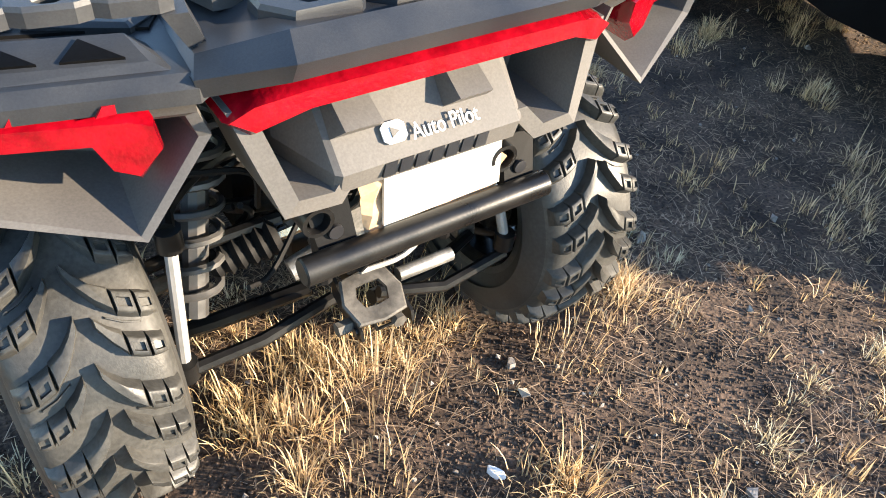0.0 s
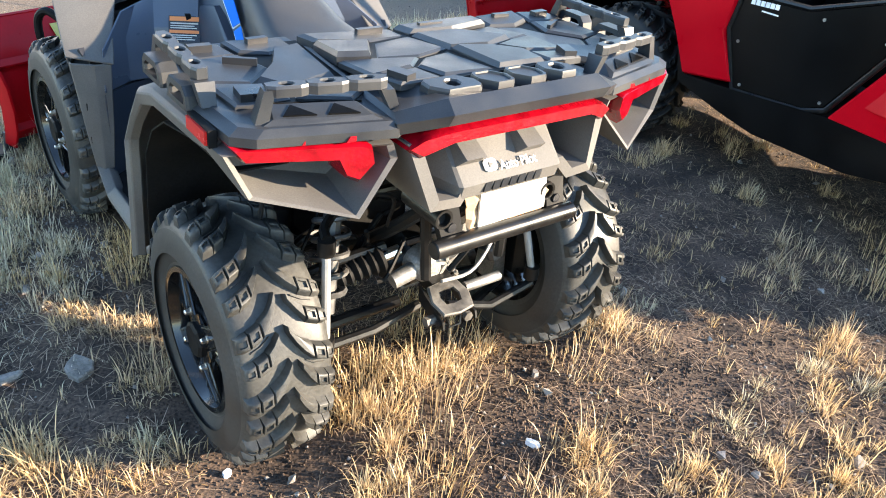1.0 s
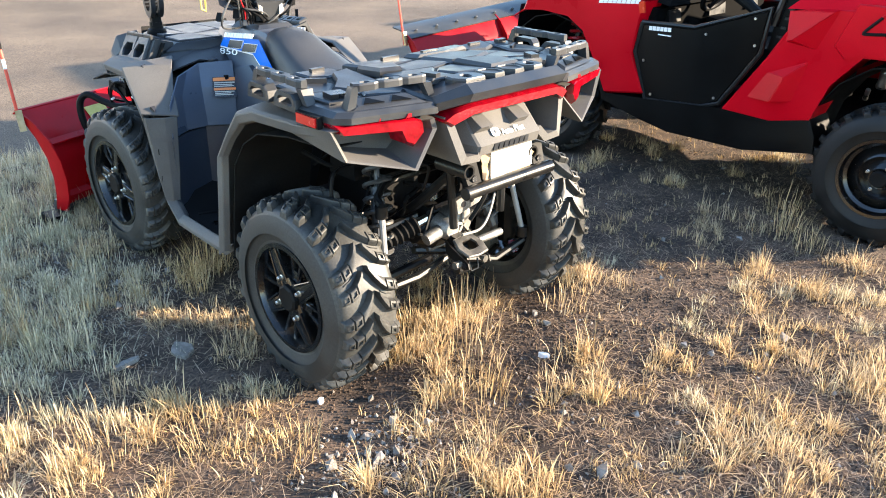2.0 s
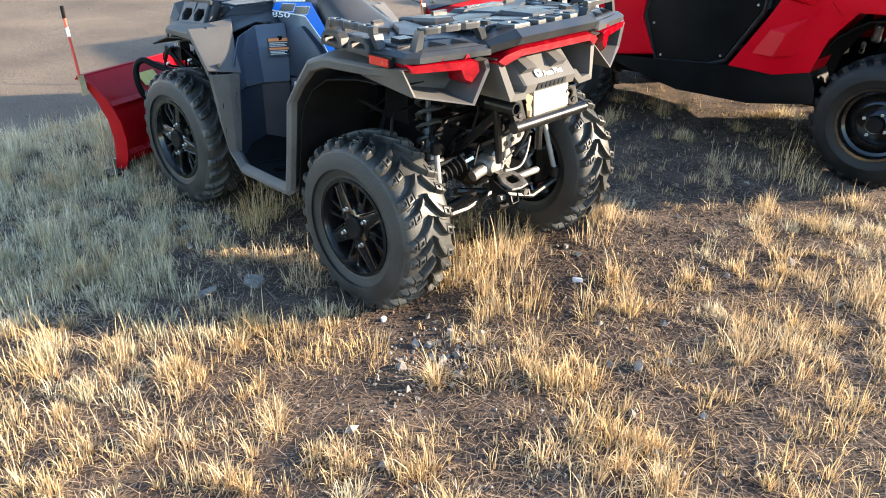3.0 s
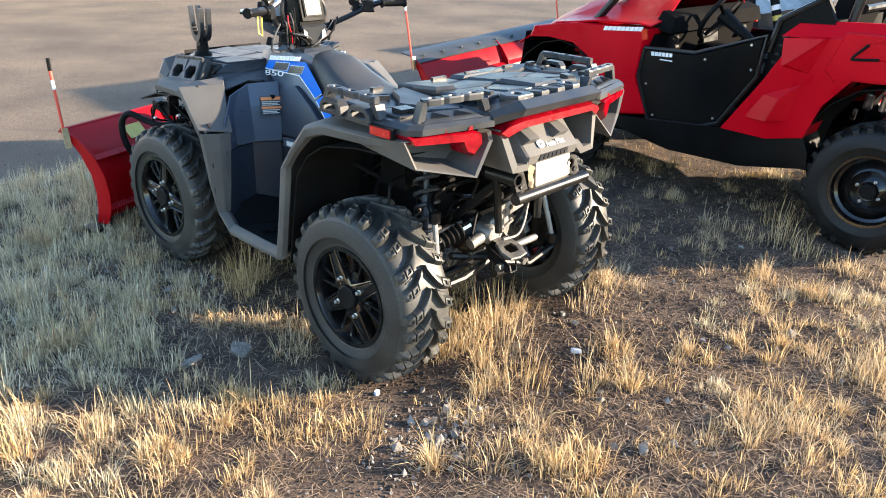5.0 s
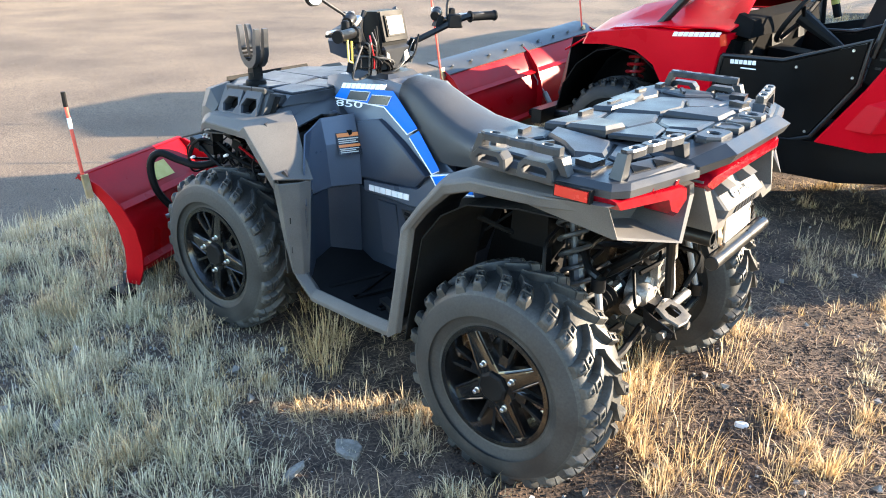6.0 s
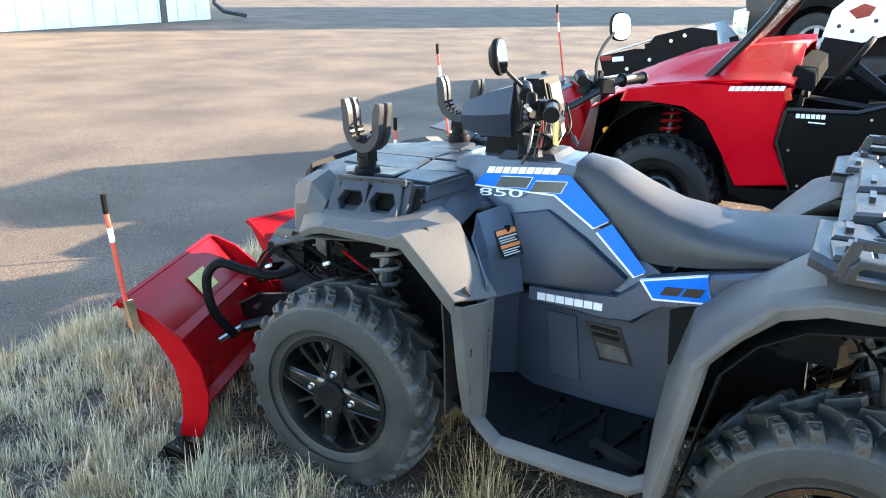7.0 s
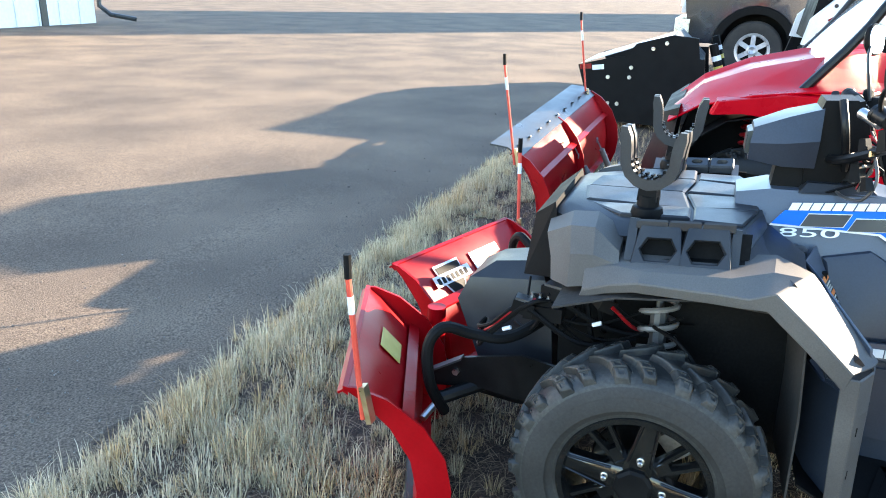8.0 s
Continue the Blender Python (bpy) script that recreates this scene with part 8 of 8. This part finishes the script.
def scatter():
    rng = random.Random(21)
    dry, green, flat = [], [], []

    def tuft(x, y, n, hgt, rad, into, droop=0.75):
        """A tussock: blades fan out from its heart, the outer ones leaning furthest."""
        for _ in range(n):
            q, t = math.sqrt(rng.random()), rng.uniform(0, 2 * math.pi)
            px, py = x + q * rad * math.cos(t), y + q * rad * math.sin(t)
            into.append((px, py, hgt * min(rng.lognormvariate(-0.28, 0.42), 1.7), ground_height(px, py) - 0.004, t + rng.gauss(0, 0.7), abs(rng.gauss(0.12 + 0.4 * q, 0.3)) * droop / 0.75))

    def patch(x, y, size, n, hgt, into):
        """A ragged stand of several tussocks grown together."""
        for _ in range(rng.randint(3, 6)):
            t, q = rng.uniform(0, 2 * math.pi), size * rng.random()
            tuft(x + q * math.cos(t), y + q * 0.8 * math.sin(t), int(n * rng.uniform(0.5, 1.2)), hgt * rng.uniform(0.7, 1.15), rng.uniform(0.015, 0.06), into, rng.uniform(0.7, 1.75))

    # stands of grass with worn ground between them
    for _ in range(3300):
        x, y = rng.uniform(-4.2, 4.6), rng.uniform(-3.4, 3.1)
        bare = in_wheel_or_bare(x, y)
        dens = noise.noise(Vector((x * 1.1, y * 1.1, 2))) + 0.7 * noise.noise(Vector((x * 2.6, y * 2.6, 7)))
        if bare > 1.5 or rng.random() < bare * 1.1 or dens < rng.uniform(-0.75, 0.25):
            continue
        west = x < -0.62 and y > 0.3
        under = 0.95 < x < 3.7 and -0.7 < y < 1.4
        into = green if rng.random() < (0.8 if (west or y > 2.3) else 0.12) else dry
        if (under and rng.random() < 0.72) or (-1.0 < x < -0.3 and 0.36 < y < 0.74):
            continue
        patch(x, y, rng.uniform(0.03, 0.17), rng.randint(24, 50) + (14 if west else 0), rng.uniform(0.032, 0.095) * (1.2 if west else 1.0), into)
    # lone sprigs
    for _ in range(9000):
        x, y = rng.uniform(-4.0, 4.4), rng.uniform(-3.4, 3.12)
        bare = in_wheel_or_bare(x, y)
        if bare > 1.5 or rng.random() < bare * 0.75:
            continue
        if 0.95 < x < 3.7 and -0.7 < y < 1.4 and rng.random() < 0.5:
            continue
        tuft(x, y, rng.randint(3, 8), rng.uniform(0.025, 0.06), 0.012, green if (x < -0.62 and y > 0.3 and rng.random() < 0.7) else dry, 1.1)
    # tall dry grass under and behind the rear axle and along the wheels
    for x, y, n, hgt, rad in ((0.02, -0.24, 130, 0.2, 0.14), (0.2, -0.05, 110, 0.2, 0.13), (-0.15, -0.12, 100, 0.17, 0.13), (0.5, -0.33, 90, 0.11, 0.1), (0.70, -0.2, 170, 0.16, 0.11), (0.74, 0.05, 110, 0.15, 0.11),
                              (-0.52, 0.80, 100, 0.19, 0.08), (-0.42, 0.90, 90, 0.2, 0.1), (-0.35, 1.0, 90, 0.18, 0.12), (-0.1, -0.42, 90, 0.14, 0.12), (-0.2, -0.55, 60, 0.13, 0.1), (-0.80, -0.32, 80, 0.12, 0.10), (-0.97, -0.12, 120, 0.11, 0.12), (-1.2, 0.06, 140, 0.13, 0.14), (1.95, -0.62, 120, 0.18, 0.12), (2.2, -0.5, 90, 0.16, 0.1), (1.85, -0.78, 60, 0.13, 0.08)):
        tuft(x, y, int(n * 0.9), hgt * 0.72, rad, dry, 0.6)
    # low golden grass where the sun reaches in behind the rear wheel
    for _ in range(60):
        x = rng.uniform(-0.80, -0.42)
        tuft(x, 0.62 - (x + 0.74) * 0.94 + rng.uniform(-0.06, 0.06), 16, rng.uniform(0.035, 0.075), 0.04, dry, 1.6)
    # turf edge along the lot, thick and tufted
    for k in range(560):
        x = rng.uniform(-4.2, 7.5)
        y = 3.0 - abs(rng.gauss(0, 0.16)) + 0.06 * noise.noise(Vector((x * 1.3, 0, 9)))
        tuft(x, y, rng.randint(35, 80), rng.uniform(0.05, 0.11), rng.uniform(0.03, 0.07), green if rng.random() < 0.75 else dry)
    # thick turf before the plow and on the shaded side
    for _ in range(2300):
        x, y = rng.uniform(-3.2, 1.6), rng.uniform(0.2, 3.05)
        thick = y > 1.9
        if (x > -0.7 and y < 1.75) or (x > -1.0 and y < 0.74) or noise.noise(Vector((x * 2.1, y * 2.1, 15))) < rng.uniform(-0.7, 0.35) - (0.35 if thick else 0):
            continue
        tuft(x, y, rng.randint(30, 62), rng.uniform(0.045, 0.085) * (1.25 if thick else 1.0), rng.uniform(0.02, 0.055), green if rng.random() < 0.85 else dry)
    for _ in range(520):
        tuft(rng.uniform(-1.7, -0.5), rng.uniform(0.85, 2.1), rng.randint(14, 30), rng.uniform(0.02, 0.05), rng.uniform(0.02, 0.06), green if rng.random() < 0.6 else dry, 1.3)
    # straw lying flat, in mats
    def lie(x, y, lo, hi, lift):
        flat.append((x, y, rng.uniform(lo, hi), ground_height(x, y) + rng.uniform(0.0, lift), rng.uniform(0, 2 * math.pi), rng.uniform(1.3, 1.62)))
    for _ in range(210000):
        x, y = rng.uniform(-3.6, 4.2), rng.uniform(-3.2, 3.1)
        bare = in_wheel_or_bare(x, y)
        if bare > 1.5 or rng.random() < bare * 0.9 or noise.noise(Vector((x * 2.3, y * 2.3, 11))) + 0.5 * noise.noise(Vector((x * 6, y * 6, 12))) < rng.uniform(-0.75, 0.4):
            continue
        if 0.9 < x < 3.7 and -0.7 < y < 1.4 and rng.random() < 0.72:
            continue
        lie(x, y, 0.02, 0.095, 0.014)
    # short chaff over the worn soil behind the machines
    for _ in range(70000):
        x, y = rng.uniform(-1.9, 3.0), rng.uniform(-2.7, 0.35)
        bare = in_wheel_or_bare(x, y)
        if bare > 1.5 or rng.random() < bare * 0.8 or noise.noise(Vector((x * 2.6, y * 2.6, 51))) < rng.uniform(-0.7, 0.3):
            continue
        lie(x, y, 0.008, 0.04, 0.009)
    # thin cover beyond
    for x0, x1, n in ((4.6, 11, 1500), (-7.5, -4.2, 700)):
        for _ in range(n):
            tuft(rng.uniform(x0, x1), rng.uniform(-2.5, 3.05), 14, rng.uniform(0.05, 0.11), 0.06, dry if rng.random() < 0.6 else green)
    # the thick cover thins out with a ragged border
    thin = random.Random(77)

    def stays(r):
        x, y = r[0], r[1]
        if not (-4.3 < x < 4.7 and -3.5 < y < 3.2):
            return True
        e = min(x + 4.3, 4.7 - x, y + 3.5) + 0.55 * noise.noise(Vector((x * 0.9, y * 0.9, 71)))
        return thin.random() < 0.12 + e / 1.0
    dry, green, flat = ([r for r in rows if stays(r)] for rows in (dry, green, flat))
    # sparse cover far behind and to the sides, thinner with distance
    for _ in range(7500):
        x, y = rng.gauss(0.0, 6.0), min(rng.gauss(-1.5, 4.0), 2.95)
        if -3.5 < x < 3.9 and y > -2.7 or y > 2.9 or noise.noise(Vector((x * 0.7, y * 0.7, 41))) < rng.uniform(-0.8, 0.2):
            continue
        tuft(x, y, 13, rng.uniform(0.05, 0.11), rng.uniform(0.05, 0.12), dry if rng.random() < 0.75 else green)
        for _ in range(12):
            lie(x + rng.gauss(0, 0.12), y + rng.gauss(0, 0.12), 0.03, 0.11, 0.012)
    blades("dry_grass", dry, (0.45, 0.95, 1.45), M_STRAW, "golden dry grass tufts standing over bare soil", 0.0014, 1)
    blades("haze_lifted_grass", green, (0.45, 1.0, 1.6), M_GREENISH, "pale fading grass along the lot, its colour lifted for haze", 0.0013, 2, (0, 2))
    blades("flattened_straw", flat, (0.97, 1.0, 1.05), M_LITTER, "flattened straw litter on the soil", 0.0009, 3, (0, 2))


scatter()


def stones():
    rng = random.Random(4)
    b = B()
    for _ in range(1500):
        x, y = rng.uniform(-2.2, 3.0), rng.uniform(-2.6, 2.8)
        pick = rng.random()
        if pick < 0.35:
            x, y = rng.gauss(0.0, 0.7), rng.gauss(-1.1, 0.55)
        elif pick < 0.6:
            x, y = rng.gauss(-0.62, 0.14), rng.gauss(-0.50, 0.09)
        elif pick < 0.72:
            x, y = rng.gauss(-0.85, 0.25), rng.gauss(1.25, 0.3)
        r = rng.uniform(0.003, 0.009) * (rng.uniform(1.8, 3.4) if rng.random() < 0.09 else 1)
        c = Vector((x, y, ground_height(x, y) + r * 0.3))
        m = Matrix.Translation(c) @ Euler((rng.random() * 6, rng.random() * 6, rng.random() * 6)).to_matrix().to_4x4() @ Matrix.Diagonal((r * rng.uniform(0.8, 1.5), r, r * rng.uniform(0.5, 0.9), 1))
        v = [b.verts.new(m @ Vector(p)) for p in ((1, 0, 0), (-1, 0, 0), (0, 1, 0), (0, -1, 0), (0, 0, 1), (0, 0, -1))]
        for i in (0, 1):
            for j in (2, 3):
                for k in (4, 5):
                    b.faces.new((v[i], v[j], v[k]))
    # Pale gravel chips, strewn thicker here to brighten the shaded ground.
    for _ in range(9000):
        x, y = rng.uniform(-2.9, -0.55), rng.uniform(0.55, 2.7)
        if noise.noise(Vector((x * 1.6, y * 1.6, 71))) < rng.uniform(-0.5, 0.3):
            continue
        r = rng.uniform(0.0025, 0.006) * (1.8 if rng.random() < 0.05 else 1)
        m = Matrix.Translation((x, y, ground_height(x, y) + r * 0.2)) @ Euler((rng.random() * 6, rng.random() * 6, rng.random() * 6)).to_matrix().to_4x4() @ Matrix.Diagonal((r * rng.uniform(1, 2), r, r * 0.7, 1))
        v = [b.verts.new(m @ Vector(p)) for p in ((1, 0, 0), (-1, 0, 0), (0, 1, 0), (0, -1, 0), (0, 0, 1), (0, 0, -1))]
        for i in (0, 1):
            for j in (2, 3):
                for k in (4, 5):
                    b.faces.new((v[i], v[j], v[k]))
    ob = new("gravel", mesh_of("gravel", b, M_STONE))
    tagged(ob, "pale loose pebbles and crumbs on the soil", "gravel", kind="stuff")


stones()


def lot_grit():
    """Loose chips and crumbs strewn over the asphalt, thickest along its edge."""
    rng = random.Random(44)
    b = B()
    for _ in range(1900):
        x, y = rng.uniform(-4.5, 9.0), 3.12 + (rng.expovariate(1.8) if rng.random() < 0.7 else rng.uniform(0, 6))
        r = rng.uniform(0.0025, 0.0065) * (1.8 if rng.random() < 0.05 else 1)
        z = float(np.interp(y - 3.06, (0, 0.06, 0.5, 1.6), (-0.087, -0.04, -0.026, -0.012)))
        m = Matrix.Translation((x, y, z + r * 0.3)) @ Euler((rng.random() * 6, rng.random() * 6, rng.random() * 6)).to_matrix().to_4x4() @ Matrix.Diagonal((r * rng.uniform(0.8, 1.6), r, r * rng.uniform(0.5, 0.9), 1))
        v = [b.verts.new(m @ Vector(p)) for p in ((1, 0, 0), (-1, 0, 0), (0, 1, 0), (0, -1, 0), (0, 0, 1), (0, 0, -1))]
        for i in (0, 1):
            for j in (2, 3):
                for k in (4, 5):
                    b.faces.new((v[i], v[j], v[k]))
    ob = new("lot_grit", mesh_of("lot_grit", b, M_GRIT))
    tagged(ob, "pale grit and small chips strewn over asphalt", "gravel", kind="stuff")


lot_grit()


def crumbs():
    """Clods of dark soil where the turf is worn off."""
    rng = random.Random(14)
    b = B()
    for _ in range(26000):
        if rng.random() < 0.75:
            x, y = rng.gauss(0.25, 0.75), rng.gauss(-0.75, 0.5)
        else:
            x, y = rng.uniform(-3, 3.5), rng.uniform(-3, 2.8)
        r = rng.uniform(0.002, 0.005) * (1.6 if rng.random() < 0.1 else 1)
        c = Vector((x, y, ground_height(x, y) + r * 0.2))
        m = Matrix.Translation(c) @ Euler((rng.random() * 6, rng.random() * 6, rng.random() * 6)).to_matrix().to_4x4() @ Matrix.Diagonal((r * 1.3, r, r * 0.8, 1))
        v = [b.verts.new(m @ Vector(p)) for p in ((1, 0, 0), (-1, 0, 0), (0, 1, 0), (0, -1, 0), (0, 0, 1), (0, 0, -1))]
        for i in (0, 1):
            for j in (2, 3):
                for k in (4, 5):
                    b.faces.new((v[i], v[j], v[k]))
    for _ in range(9000):
        x, y = rng.uniform(-1.8, 3.2), rng.uniform(-2.4, 0.6)
        if turf(x, y) > 0.05 and in_wheel_or_bare(x, y) < 0.3:
            continue
        r = rng.uniform(0.003, 0.0065) * (1.5 if rng.random() < 0.12 else 1)
        c = Vector((x, y, ground_height(x, y) + r * 0.15))
        m = Matrix.Translation(c) @ Euler((rng.random() * 6, rng.random() * 6, rng.random() * 6)).to_matrix().to_4x4() @ Matrix.Diagonal((r * 1.4, r, r * 0.8, 1))
        v = [b.verts.new(m @ Vector(p)) for p in ((1, 0, 0), (-1, 0, 0), (0, 1, 0), (0, -1, 0), (0, 0, 1), (0, 0, -1))]
        for i in (0, 1):
            for j in (2, 3):
                for k in (4, 5):
                    b.faces.new((v[i], v[j], v[k]))
    ob = new("soil_clods", mesh_of("soil_clods", b, M_SOIL, 180))
    tagged(ob, "dark crumbly soil clods", "soil", kind="stuff")


crumbs()


def flat_stone(x, y, size, material, label, seed):
    """A thin broken slab lying in the grass."""
    rng = random.Random(seed)
    ob = thing("flat_stone", label, "stone", "flat stones", (x, y, ground_height(x, y)), rng.uniform(0, 90))
    b = B()
    pts = [(size[0] * math.cos(t) * rng.uniform(0.7, 1.1), size[1] * math.sin(t) * rng.uniform(0.7, 1.1)) for t in (2 * math.pi * k / 9 for k in range(9))]
    loft(b, [[(u, v, -0.006) for u, v in pts], [(u, v, 0.012) for u, v in pts], [(u * 0.9, v * 0.9, 0.016) for u, v in pts]])
    soft(b, 0.002)
    part("slab", b, material, ob)


flat_stone(-0.985, 0.44, (0.06, 0.016), M_STONE, "pale flat scrap lying in the shaded grass", 1)
flat_stone(-0.79, 0.395, (0.06, 0.04), M_GRIT, "grey flat stone half sunk in the grass", 2)
flat_stone(-0.585, -0.16, (0.014, 0.011), M_WHITE, "small white pebble beside the rear tyre", 3)
flat_stone(0.16, -0.51, (0.012, 0.022), M_WHITE, "small pale stone on bare soil", 4)
flat_stone(0.36, -0.30, (0.014, 0.012), M_STONE, "small grey stone on bare soil", 5)
